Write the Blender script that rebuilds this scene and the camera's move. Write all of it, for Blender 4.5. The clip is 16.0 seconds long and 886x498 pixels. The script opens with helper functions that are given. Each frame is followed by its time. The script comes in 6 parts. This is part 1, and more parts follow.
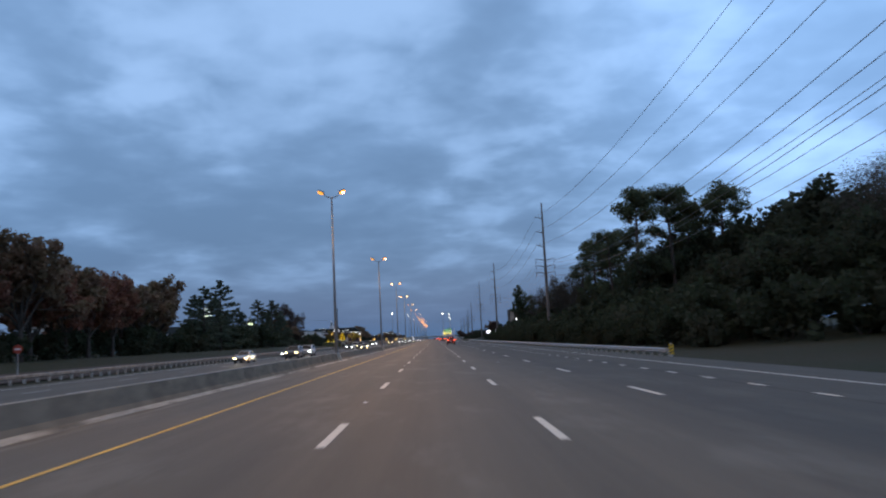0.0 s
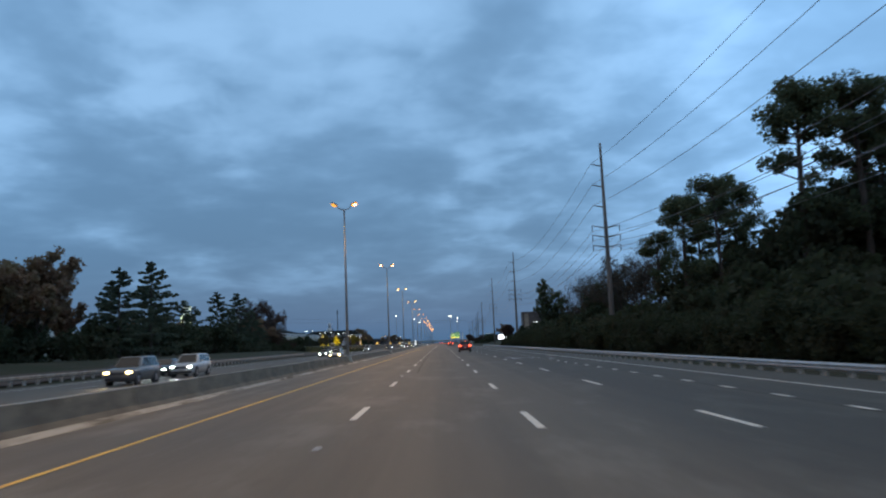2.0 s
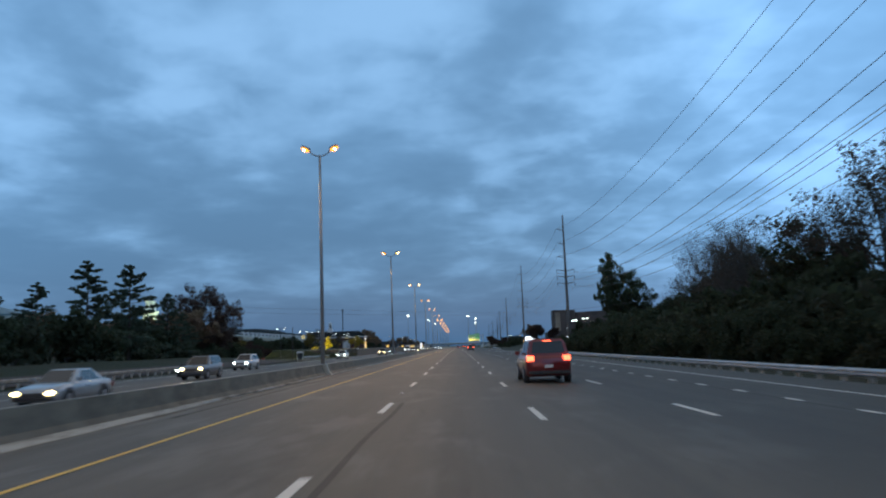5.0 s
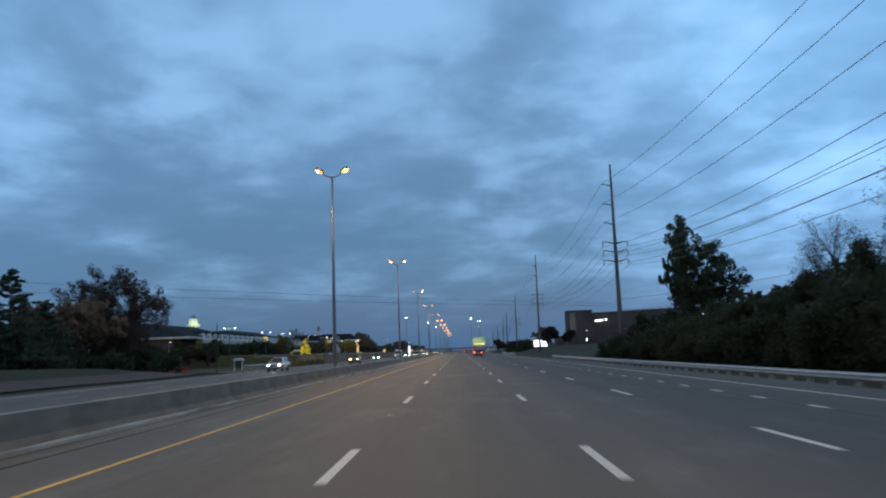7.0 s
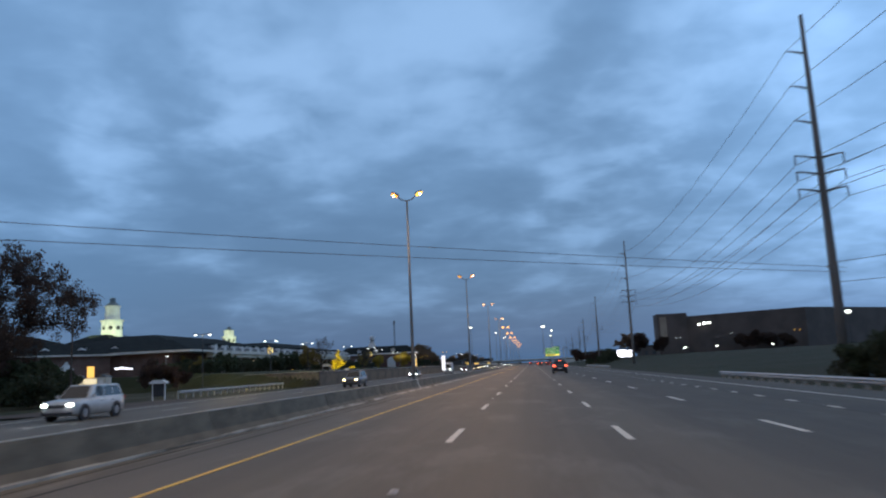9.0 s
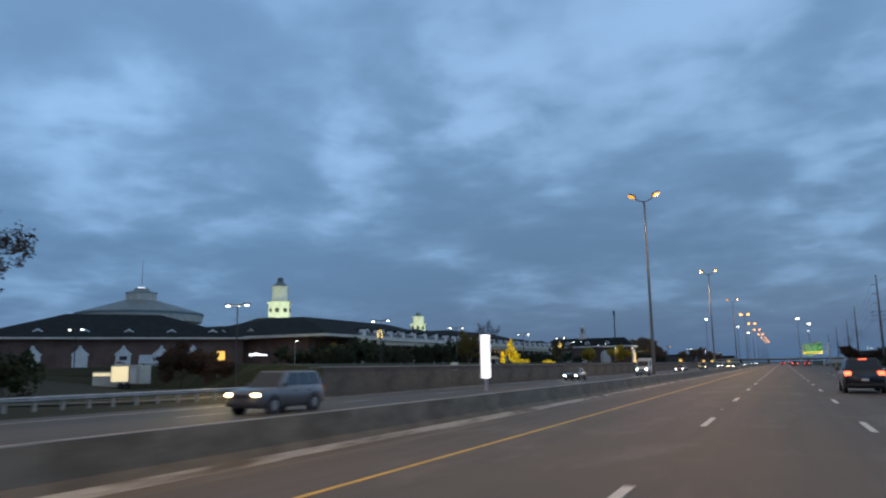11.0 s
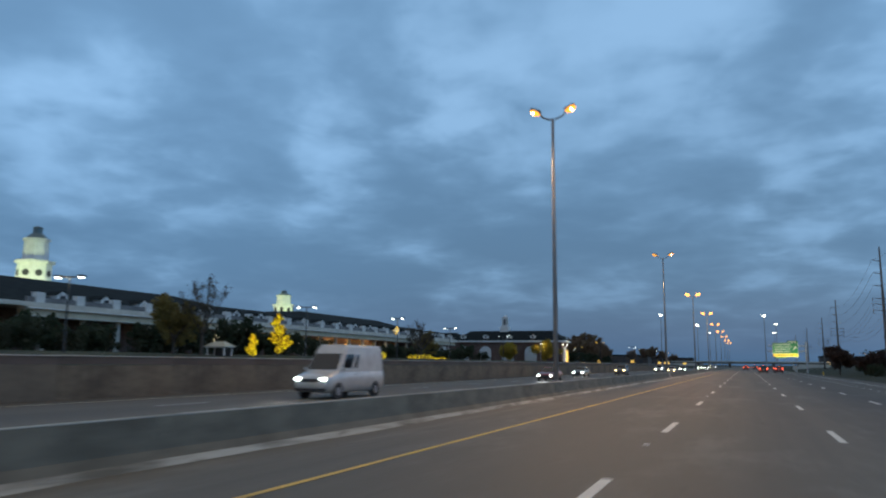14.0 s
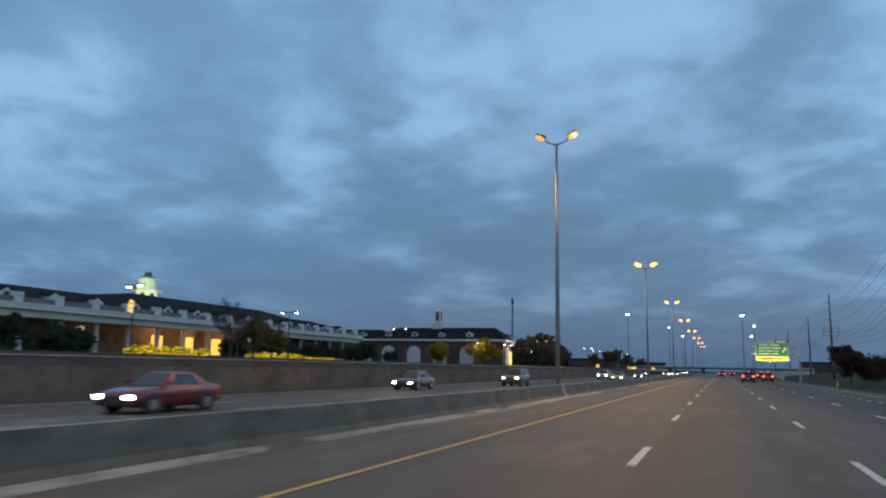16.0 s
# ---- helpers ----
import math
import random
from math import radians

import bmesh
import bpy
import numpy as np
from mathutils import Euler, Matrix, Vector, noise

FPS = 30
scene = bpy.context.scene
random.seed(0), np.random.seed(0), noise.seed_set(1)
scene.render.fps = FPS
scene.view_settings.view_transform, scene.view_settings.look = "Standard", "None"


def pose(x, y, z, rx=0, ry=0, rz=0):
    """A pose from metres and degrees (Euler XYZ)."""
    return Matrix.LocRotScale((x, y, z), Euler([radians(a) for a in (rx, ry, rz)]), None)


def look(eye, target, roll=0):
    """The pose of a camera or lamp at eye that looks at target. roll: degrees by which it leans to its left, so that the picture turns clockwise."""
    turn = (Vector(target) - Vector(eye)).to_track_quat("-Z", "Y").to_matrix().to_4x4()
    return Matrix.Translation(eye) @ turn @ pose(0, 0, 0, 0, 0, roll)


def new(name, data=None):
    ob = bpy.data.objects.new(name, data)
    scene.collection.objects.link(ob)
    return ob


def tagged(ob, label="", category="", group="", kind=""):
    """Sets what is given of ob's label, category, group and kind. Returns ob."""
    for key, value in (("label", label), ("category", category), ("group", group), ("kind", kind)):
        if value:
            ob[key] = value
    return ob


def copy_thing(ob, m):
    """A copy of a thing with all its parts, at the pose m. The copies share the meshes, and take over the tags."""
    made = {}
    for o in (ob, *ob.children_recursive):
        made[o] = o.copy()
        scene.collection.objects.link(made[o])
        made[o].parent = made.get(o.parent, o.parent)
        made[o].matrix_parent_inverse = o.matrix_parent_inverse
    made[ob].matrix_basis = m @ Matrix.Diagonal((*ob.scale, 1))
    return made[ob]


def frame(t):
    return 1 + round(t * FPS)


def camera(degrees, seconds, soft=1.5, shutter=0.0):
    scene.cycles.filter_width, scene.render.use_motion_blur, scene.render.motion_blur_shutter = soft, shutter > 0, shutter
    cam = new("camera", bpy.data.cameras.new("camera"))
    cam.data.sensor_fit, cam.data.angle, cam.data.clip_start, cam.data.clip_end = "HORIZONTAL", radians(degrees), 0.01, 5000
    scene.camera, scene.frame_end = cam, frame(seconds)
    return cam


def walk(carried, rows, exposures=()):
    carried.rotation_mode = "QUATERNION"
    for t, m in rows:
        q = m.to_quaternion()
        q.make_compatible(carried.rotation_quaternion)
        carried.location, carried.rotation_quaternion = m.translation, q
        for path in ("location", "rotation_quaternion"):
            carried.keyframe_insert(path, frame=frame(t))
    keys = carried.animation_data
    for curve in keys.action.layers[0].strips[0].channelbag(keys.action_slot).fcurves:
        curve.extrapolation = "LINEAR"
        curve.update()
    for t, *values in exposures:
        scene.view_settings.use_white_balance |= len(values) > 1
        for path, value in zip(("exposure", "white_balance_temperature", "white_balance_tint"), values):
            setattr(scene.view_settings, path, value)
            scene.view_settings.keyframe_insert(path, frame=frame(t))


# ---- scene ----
cam = camera(62.32, 16.0, soft=2.1, shutter=0.4)
PATH = [
    (0.0, pose(-0.05, 0.00, 1.536, 96.90, 2.86, -0.66)),
    (0.5, pose(-0.09, 14.17, 1.536, 97.02, 2.68, -0.63)),
    (1.0, pose(-0.07, 28.30, 1.536, 97.12, 2.57, -0.61)),
    (1.5, pose(0.01, 42.24, 1.536, 97.24, 2.59, -0.34)),
    (2.0, pose(0.09, 56.19, 1.536, 97.26, 2.41, -0.13)),
    (2.5, pose(0.16, 70.18, 1.536, 97.21, 2.24, 0.25)),
    (3.0, pose(0.18, 84.27, 1.536, 97.17, 2.07, 0.64)),
    (3.5, pose(0.20, 98.46, 1.536, 97.26, 2.25, 0.97)),
    (4.0, pose(0.16, 112.21, 1.536, 97.35, 2.29, 1.02)),
    (4.2, pose(0.15, 117.76, 1.536, 97.46, 2.30, 1.10)),
    (6.3, pose(-0.05, 175.79, 1.536, 97.57, 1.95, 1.11)),
    (6.5, pose(-0.07, 181.38, 1.536, 97.58, 2.08, 1.16)),
    (7.0, pose(-0.09, 195.56, 1.536, 97.90, 2.04, 1.32)),
    (7.5, pose(-0.09, 209.89, 1.536, 98.06, 2.18, 1.62)),
    (8.0, pose(-0.07, 224.34, 1.536, 98.25, 2.52, 2.21)),
    (8.5, pose(-0.05, 238.83, 1.536, 98.54, 2.56, 3.64)),
    (9.0, pose(-0.05, 253.29, 1.536, 99.10, 2.64, 6.78)),
    (9.5, pose(-0.03, 267.58, 1.536, 99.52, 2.55, 11.21)),
    (9.7, pose(-0.00, 273.23, 1.536, 99.50, 2.22, 13.31)),
    (10.4, pose(0.04, 292.77, 1.536, 99.40, 1.50, 20.20)),
    (11.1, pose(0.08, 312.32, 1.536, 99.05, 0.70, 25.00)),
    (11.8, pose(0.12, 331.87, 1.536, 98.78, 0.14, 25.75)),
    (12.0, pose(0.15, 337.50, 1.536, 98.83, 0.05, 25.43)),
    (12.5, pose(0.15, 351.67, 1.536, 99.11, 0.27, 24.63)),
    (13.0, pose(0.10, 365.80, 1.536, 99.16, 0.19, 23.91)),
    (13.5, pose(0.05, 379.92, 1.536, 99.17, -0.07, 23.10)),
    (14.0, pose(-0.02, 394.06, 1.536, 98.81, -0.58, 22.20)),
    (14.5, pose(-0.13, 408.28, 1.536, 98.67, -0.95, 21.57)),
    (15.0, pose(-0.23, 422.52, 1.536, 98.80, -1.03, 21.11)),
    (15.5, pose(-0.31, 436.67, 1.536, 98.92, -1.01, 20.76)),
    (16.0, pose(-0.41, 450.84, 1.536, 99.10, -1.08, 20.46)),
]
walk(cam, PATH, exposures=[
    (0.0, 0.12, 6850, 23), (1.0, 0.12, 6950, 19), (2.0, 0.08, 6750, 12), (3.0, 0.05, 6300, 10), (4.2, 0.05, 6400, 10), (6.5, 0.0, 6400, 10), (7.5, 0.0, 6600, 12),
    (9.0, 0.0, 6700, 18), (12.0, -0.05, 6950, 14), (13.5, -0.05, 6650, 11), (14.5, -0.06, 7000, 12), (15.2, 0.0, 6950, 12), (16.0, -0.06, 7050, 14)])

# ---- world: overcast dusk sky ----
world = bpy.data.worlds.new("dusk_sky")
scene.world = world
world.use_nodes = True
wn, wl = world.node_tree.nodes, world.node_tree.links
wn.clear()


def wnode(kind, **vals):
    n = wn.new(kind)
    for k, v in vals.items():
        n.inputs[k].default_value = v
    return n


def wmath(op, a, b=None, c=None):
    n = wn.new("ShaderNodeMath")
    n.operation = op
    for i, v in enumerate((a, b, c)):
        if v is None:
            continue
        if isinstance(v, (int, float)):
            n.inputs[i].default_value = v
        else:
            wl.new(v, n.inputs[i])
    return n.outputs[0]


def wmix(f, a, b):
    n = wn.new("ShaderNodeMix")
    n.data_type = "RGBA"
    for i, v in ((0, f), (6, a), (7, b)):
        if isinstance(v, (int, float)):
            n.inputs[i].default_value = v
        elif isinstance(v, tuple):
            n.inputs[i].default_value = (*v, 1)
        else:
            wl.new(v, n.inputs[i])
    return n.outputs[2]


coord = wn.new("ShaderNodeTexCoord")
sep = wn.new("ShaderNodeSeparateXYZ")
wl.new(coord.outputs["Generated"], sep.inputs[0])
sx, sy, sz = sep.outputs
up = wmath("MAXIMUM", sz, 0.0)


def wvec(op, u, v):
    n = wn.new("ShaderNodeVectorMath")
    n.operation = op
    for i, w in enumerate((u, v)):
        if isinstance(w, tuple):
            n.inputs[i].default_value = w
        else:
            wl.new(w, n.inputs[i])
    return n.outputs["Value"] if op == "DOT_PRODUCT" else n.outputs["Vector"]


# the cloud deck as a flat layer seen in perspective
lift = wmath("ADD", up, 0.19)
deck = wn.new("ShaderNodeCombineXYZ")
wl.new(wmath("DIVIDE", sx, lift), deck.inputs[0])
wl.new(wmath("DIVIDE", sy, lift), deck.inputs[1])


def wnoise(scale, detail, rough, dist, offset, colour=False, source=None):
    mp = wn.new("ShaderNodeMapping")
    mp.inputs["Location"].default_value = offset
    wl.new(source or deck.outputs[0], mp.inputs[0])
    n = wnode("ShaderNodeTexNoise", Scale=scale, Detail=detail, Roughness=rough, Distortion=dist)
    wl.new(mp.outputs[0], n.inputs["Vector"])
    return n.outputs["Color" if colour else 0]


def wramp(v, a, b):
    n = wn.new("ShaderNodeMapRange")
    n.interpolation_type = "SMOOTHSTEP"
    n.inputs[1].default_value, n.inputs[2].default_value = a, b
    wl.new(v, n.inputs[0])
    return n.outputs[0]


big = wnoise(1.05, 4.0, 0.50, 0.25, (3.1, 0.4, 0.7))
fine = wnoise(2.8, 3.0, 0.46, 0.35, (1.7, 5.2, 2.0))
puff = wnoise(8.0, 3.0, 0.52, 0.4, (4.4, 0.9, 6.0))
cover = wmath("ADD", wmath("MULTIPLY", big, 0.52), wmath("ADD", wmath("MULTIPLY", fine, 0.37), wmath("MULTIPLY", puff, 0.11)))
# thin breaks and heavy banks in the cloud deck, with ragged edges
jit = wvec("SCALE", wvec("SUBTRACT", wnoise(7.0, 4.0, 0.6, 0.3, (0.3, 2.2, 4.0), True, coord.outputs["Generated"]), (0.5, 0.5, 0.5)), (0, 0, 0))
jit.node.inputs["Scale"].default_value = 0.22
ragged = wvec("NORMALIZE", wvec("ADD", coord.outputs["Generated"], jit), (0, 0, 0))
wisp = wramp(wnoise(5.0, 3.0, 0.50, 0.15, (2.2, 7.1, 3.3)), 0.30, 0.70)
for d, k, amt in (((-0.325, 0.860, 0.390), 130, -0.110), ((-0.500, 0.825, 0.265), 250, -0.120), ((-0.346, 0.891, 0.295), 400, -0.085), ((-0.317, 0.932, 0.174), 400, -0.070),
                  ((-0.097, 0.922, 0.375), 180, -0.100), ((0.123, 0.965, 0.231), 350, -0.095), ((0.060, 0.983, 0.175), 500, -0.070), ((0.405, 0.890, 0.208), 150, -0.070),
                  ((0.200, 0.880, 0.400), 50, -0.110), ((-0.679, 0.680, 0.277), 260, -0.100), ((-0.729, 0.613, 0.306), 300, -0.040), ((-0.371, 0.867, 0.332), 300, -0.085),
                  ((-0.303, 0.934, 0.187), 700, -0.060), ((0.120, 0.932, 0.345), 60, -0.075), ((-0.427, 0.847, 0.316), 150, 0.045), ((-0.202, 0.921, 0.332), 150, 0.040),
                  ((-0.560, 0.730, 0.387), 40, 0.050), ((-0.609, 0.759, 0.230), 200, 0.040)):
    near = wmath("MINIMUM", wmath("POWER", wmath("MAXIMUM", wvec("DOT_PRODUCT", ragged, d), 0.0), float(k)), 1.0)
    if amt < 0:
        near = wmath("MULTIPLY", near, wmath("MULTIPLY_ADD", wisp, 0.60, 0.40))
    cover = wmath("ADD", cover, wmath("MULTIPLY", near, amt))
sky = wn.new("ShaderNodeTexSky")
sky.sky_type = "NISHITA"
sky.sun_disc = False
sky.sun_elevation = radians(1.5)
sky.sun_rotation = radians(200)
clear = wmix(wramp(up, 0.02, 0.40), (0.190, 0.400, 0.690), (0.270, 0.510, 0.830))
cloud = wmix(wramp(up, 0.02, 0.42), (0.070, 0.180, 0.342), (0.124, 0.270, 0.478))
thin = wmix(wramp(up, 0.02, 0.40), (0.104, 0.240, 0.434), (0.162, 0.342, 0.590))
lit = wmix(wramp(cover, 0.30, 0.52), clear, thin)
lit = wmix(wramp(cover, 0.41, 0.60), lit, cloud)
low = wmix(wramp(up, 0.0, 0.13), (0.064, 0.158, 0.300), lit)
# the west is still a little brighter
side = wmath("ADD", wmath("MULTIPLY", wramp(sx, 0.04, 0.50), 0.66), wmath("MULTIPLY", wramp(wmath("MULTIPLY", sx, -1.0), 0.28, 0.70), 0.16))
low = wmix(1.0, low, wvec("SCALE", low, (0, 0, 0)))
wl.new(wmath("ADD", side, 1.0), low.node.inputs[7].links[0].from_node.inputs["Scale"])
# the high sky over the camera is brighter than the part near the horizon
low = wmix(wramp(up, 0.52, 0.9), low, (0.410, 0.400, 0.390))
mixsky = wmix(0.02, low, sky.outputs[0])
bg = wnode("ShaderNodeBackground", Strength=1.0)
wl.new(mixsky, bg.inputs[0])
wo = wn.new("ShaderNodeOutputWorld")
wl.new(bg.outputs[0], wo.inputs[0])
scene.view_settings.exposure = 0.0

# ---- materials ----


class Mat:
    """A node material under construction."""

    def __init__(self, name, rough=0.8, metal=0.0, spec=0.5):
        self.m = bpy.data.materials.new(name)
        self.m.use_nodes = True
        self.t = self.m.node_tree
        self.b = self.t.nodes["Principled BSDF"]
        self.b.inputs["Roughness"].default_value = rough
        self.b.inputs["Metallic"].default_value = metal
        self.b.inputs["Specular IOR Level"].default_value = spec
        self.c = self.t.nodes.new("ShaderNodeTexCoord")

    def noise(self, scale, detail=4.0, rough=0.6, stretch=(1, 1, 1)):
        mp = self.t.nodes.new("ShaderNodeMapping")
        mp.inputs["Scale"].default_value = stretch
        self.t.links.new(self.c.outputs["Object"], mp.inputs[0])
        n = self.t.nodes.new("ShaderNodeTexNoise")
        n.inputs["Scale"].default_value, n.inputs["Detail"].default_value = scale, detail
        n.inputs["Roughness"].default_value = rough
        self.t.links.new(mp.outputs[0], n.inputs["Vector"])
        return n.outputs[0]

    def ramp(self, v, a, b):
        n = self.t.nodes.new("ShaderNodeMapRange")
        n.interpolation_type = "SMOOTHSTEP"
        n.inputs[1].default_value, n.inputs[2].default_value = a, b
        self.t.links.new(v, n.inputs[0])
        return n.outputs[0]

    def mix(self, f, a, b):
        n = self.t.nodes.new("ShaderNodeMix")
        n.data_type = "RGBA"
        for i, v in ((0, f), (6, a), (7, b)):
            if isinstance(v, (int, float)):
                n.inputs[i].default_value = v
            elif isinstance(v, tuple):
                n.inputs[i].default_value = (*v, 1)
            else:
                self.t.links.new(v, n.inputs[i])
        return n.outputs[2]

    def random(self):
        n = self.t.nodes.new("ShaderNodeObjectInfo")
        return n.outputs["Random"]

    def island(self):
        n = self.t.nodes.new("ShaderNodeNewGeometry")
        return n.outputs["Random Per Island"]

    def base(self, v):
        if isinstance(v, tuple):
            self.b.inputs["Base Color"].default_value = (*v, 1)
        else:
            self.t.links.new(v, self.b.inputs["Base Color"])
        return self

    def bump(self, v, strength=0.3, dist=0.02):
        n = self.t.nodes.new("ShaderNodeBump")
        n.inputs["Strength"].default_value, n.inputs["Distance"].default_value = strength, dist
        self.t.links.new(v, n.inputs["Height"])
        self.t.links.new(n.outputs[0], self.b.inputs["Normal"])
        return self

    def emit(self, colour, strength):
        self.b.inputs["Emission Color"].default_value = (*colour, 1)
        self.b.inputs["Emission Strength"].default_value = strength
        return self


def two_tone(name, a, b, scale, rough=0.85, grain=40.0, bump=0.3, metal=0.0, spec=0.4, stretch=(1, 1, 1), lo=0.35, hi=0.65):
    """Two colours mottled at one scale, with a finer grain in tone and relief."""
    k = Mat(name, rough, metal, spec)
    g = k.noise(grain, 3.0)
    col = k.mix(k.ramp(k.noise(scale, 5.0, 0.6, stretch), lo, hi), a, b)
    dark = tuple(c * 0.72 for c in a)
    k.base(k.mix(k.ramp(g, 0.52, 0.75), col, dark))
    if bump:
        k.bump(g, bump, 0.01)
    return k.m


def glow(name, colour, strength):
    k = Mat(name, 0.4)
    k.base(tuple(min(1.0, c) for c in colour)).emit(colour, strength)
    return k.m


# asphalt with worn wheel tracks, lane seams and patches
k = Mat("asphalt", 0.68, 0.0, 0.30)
streak = k.noise(1.0, 5.0, 0.6, (0.9, 0.012, 1))
patch = k.noise(0.11, 6.0, 0.65, (1.0, 0.35, 1))
grain = k.noise(55.0, 3.0)
c0 = k.mix(k.ramp(streak, 0.35, 0.68), (0.131, 0.112, 0.080), (0.095, 0.082, 0.059))
c0 = k.mix(k.ramp(patch, 0.45, 0.70), c0, (0.121, 0.104, 0.075))
c0 = k.mix(k.ramp(k.noise(2.2, 6.0, 0.7, (1, 0.2, 1)), 0.56, 0.78), c0, (0.087, 0.074, 0.053))
c0 = k.mix(k.ramp(grain, 0.50, 0.78), c0, (0.159, 0.139, 0.105))
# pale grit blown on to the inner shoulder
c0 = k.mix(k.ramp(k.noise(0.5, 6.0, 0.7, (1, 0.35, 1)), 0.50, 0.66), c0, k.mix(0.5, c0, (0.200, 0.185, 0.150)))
# dust drifts on the inner shoulder, drawn out along the road
sep = k.t.nodes.new("ShaderNodeSeparateXYZ")
k.t.links.new(k.c.outputs["Object"], sep.inputs[0])
drift = k.ramp(k.noise(1.5, 6.0, 0.68, (1.0, 0.06, 1)), 0.50, 0.66)
band = k.t.nodes.new("ShaderNodeMath")
band.operation = "MULTIPLY"
k.t.links.new(k.ramp(sep.outputs[0], -6.6, -9.2), band.inputs[0])
k.t.links.new(drift, band.inputs[1])
c0 = k.mix(band.outputs[0], c0, (0.215, 0.198, 0.162))
# headlight falloff painted into the colour: outer lanes darken past a soft ragged edge
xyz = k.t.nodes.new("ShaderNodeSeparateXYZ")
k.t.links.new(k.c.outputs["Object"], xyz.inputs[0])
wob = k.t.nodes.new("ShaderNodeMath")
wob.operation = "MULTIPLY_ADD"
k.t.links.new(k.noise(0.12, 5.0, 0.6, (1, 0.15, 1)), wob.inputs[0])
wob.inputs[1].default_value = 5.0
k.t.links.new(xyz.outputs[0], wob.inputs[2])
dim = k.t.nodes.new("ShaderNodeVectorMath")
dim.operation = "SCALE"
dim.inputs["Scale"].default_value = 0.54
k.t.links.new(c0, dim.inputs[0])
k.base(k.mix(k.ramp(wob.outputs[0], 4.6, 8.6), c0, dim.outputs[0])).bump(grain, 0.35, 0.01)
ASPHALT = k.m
ASPHALT_OLD = two_tone("asphalt_grey", (0.124, 0.112, 0.090), (0.091, 0.083, 0.068), 0.25, 0.68, 50.0, 0.3, spec=0.2, stretch=(1, 0.1, 1))
STREAK = two_tone("tyre_rubber_film", (0.092, 0.080, 0.060), (0.110, 0.096, 0.072), 0.8, 0.75, 30.0, 0.1, spec=0.15)
SEAL = two_tone("tyre_rubber_streak", (0.052, 0.046, 0.036), (0.082, 0.072, 0.055), 0.8, 0.75, 30.0, 0.1, spec=0.15)
WHITE_PAINT = two_tone("white_road_paint", (0.72, 0.68, 0.58), (0.50, 0.47, 0.41), 2.0, 0.6, 30.0, 0.25, lo=0.45, hi=0.8)
DIM_PAINT = two_tone("worn_white_paint", (0.46, 0.46, 0.45), (0.30, 0.30, 0.30), 1.5, 0.65, 25.0, 0.2)
YELLOW_PAINT = two_tone("yellow_road_paint", (0.80, 0.49, 0.06), (0.61, 0.37, 0.07), 1.4, 0.6, 30.0, 0.2)
k = Mat("barrier_concrete", 0.85, 0.0, 0.3)
soot = k.noise(0.8, 6.0, 0.65, (1, 0.5, 1.5))
g = k.noise(30.0, 3.0)
col = k.mix(k.ramp(soot, 0.35, 0.65), (0.172, 0.155, 0.122), (0.094, 0.086, 0.068))
col = k.mix(k.ramp(k.noise(2.5, 5.0, 0.7, (1, 1.0, 0.25)), 0.58, 0.72), col, (0.25, 0.225, 0.18))
k.base(k.mix(k.ramp(k.random(), 0.2, 1.0), col, k.mix(0.3, col, (0.15, 0.15, 0.13)))).bump(g, 0.4, 0.01)
BARRIER = k.m
k = Mat("dusty_concrete_foot", 0.95, 0.0, 0.2)
g = k.noise(30.0, 3.0)
drift = k.ramp(k.noise(1.1, 6.0, 0.68, (1, 0.22, 1)), 0.35, 0.57)
col = k.mix(drift, (0.125, 0.112, 0.088), (0.42, 0.40, 0.345))
col = k.mix(k.ramp(k.noise(5.0, 4.0, 0.65, (1, 0.4, 1)), 0.55, 0.75), col, (0.14, 0.13, 0.105))
k.base(col).bump(g, 0.4, 0.01)
FOOT = k.m
# pale concrete of the lamp pedestals, also the painted sky light on the barrier
PALE_SKYLIT = two_tone("worn_pale_concrete", (0.46, 0.435, 0.37), (0.20, 0.19, 0.16), 0.5, 0.9, 30.0, 0.3, stretch=(1, 0.7, 1), lo=0.45, hi=0.78)
k = Mat("retaining_wall_concrete", 0.9, 0.0, 0.25)
g = k.noise(22.0, 3.0)
col = k.mix(k.ramp(k.noise(0.55, 6.0, 0.68, (1, 0.5, 1.3)), 0.36, 0.66), (0.185, 0.152, 0.112), (0.090, 0.076, 0.060))
col = k.mix(k.ramp(k.noise(1.6, 5.0, 0.7, (1, 1.6, 0.12)), 0.50, 0.74), col, (0.070, 0.060, 0.048))
col = k.mix(k.ramp(k.noise(3.0, 5.0, 0.7), 0.60, 0.75), col, (0.25, 0.21, 0.16))
k.base(k.mix(k.ramp(k.random(), 0.1, 1.0), col, k.mix(0.35, col, (0.12, 0.11, 0.095)))).bump(g, 0.4, 0.01)
WALL_CONC = k.m
GALV = two_tone("galvanised_steel", (0.50, 0.52, 0.53), (0.36, 0.37, 0.38), 1.5, 0.5, 25.0, 0.1, metal=0.55)
RUST_STEEL = two_tone("weathering_steel", (0.44, 0.37, 0.30), (0.26, 0.21, 0.17), 2.0, 0.6, 25.0, 0.2, metal=0.3)
POST_WOOD = two_tone("weathered_post", (0.46, 0.43, 0.38), (0.32, 0.30, 0.27), 5.0, 0.9, 60.0, 0.4, stretch=(3, 3, 0.4))
POLE_STEEL = two_tone("grey_pole_steel", (0.36, 0.36, 0.36), (0.26, 0.26, 0.26), 2.0, 0.55, 30.0, 0.1, metal=0.35, stretch=(1, 1, 0.2))
MAST_STEEL = two_tone("brown_grey_mast_steel", (0.19, 0.175, 0.16), (0.125, 0.115, 0.105), 0.8, 0.7, 12.0, 0.15, metal=0.2, stretch=(1, 1, 0.15))
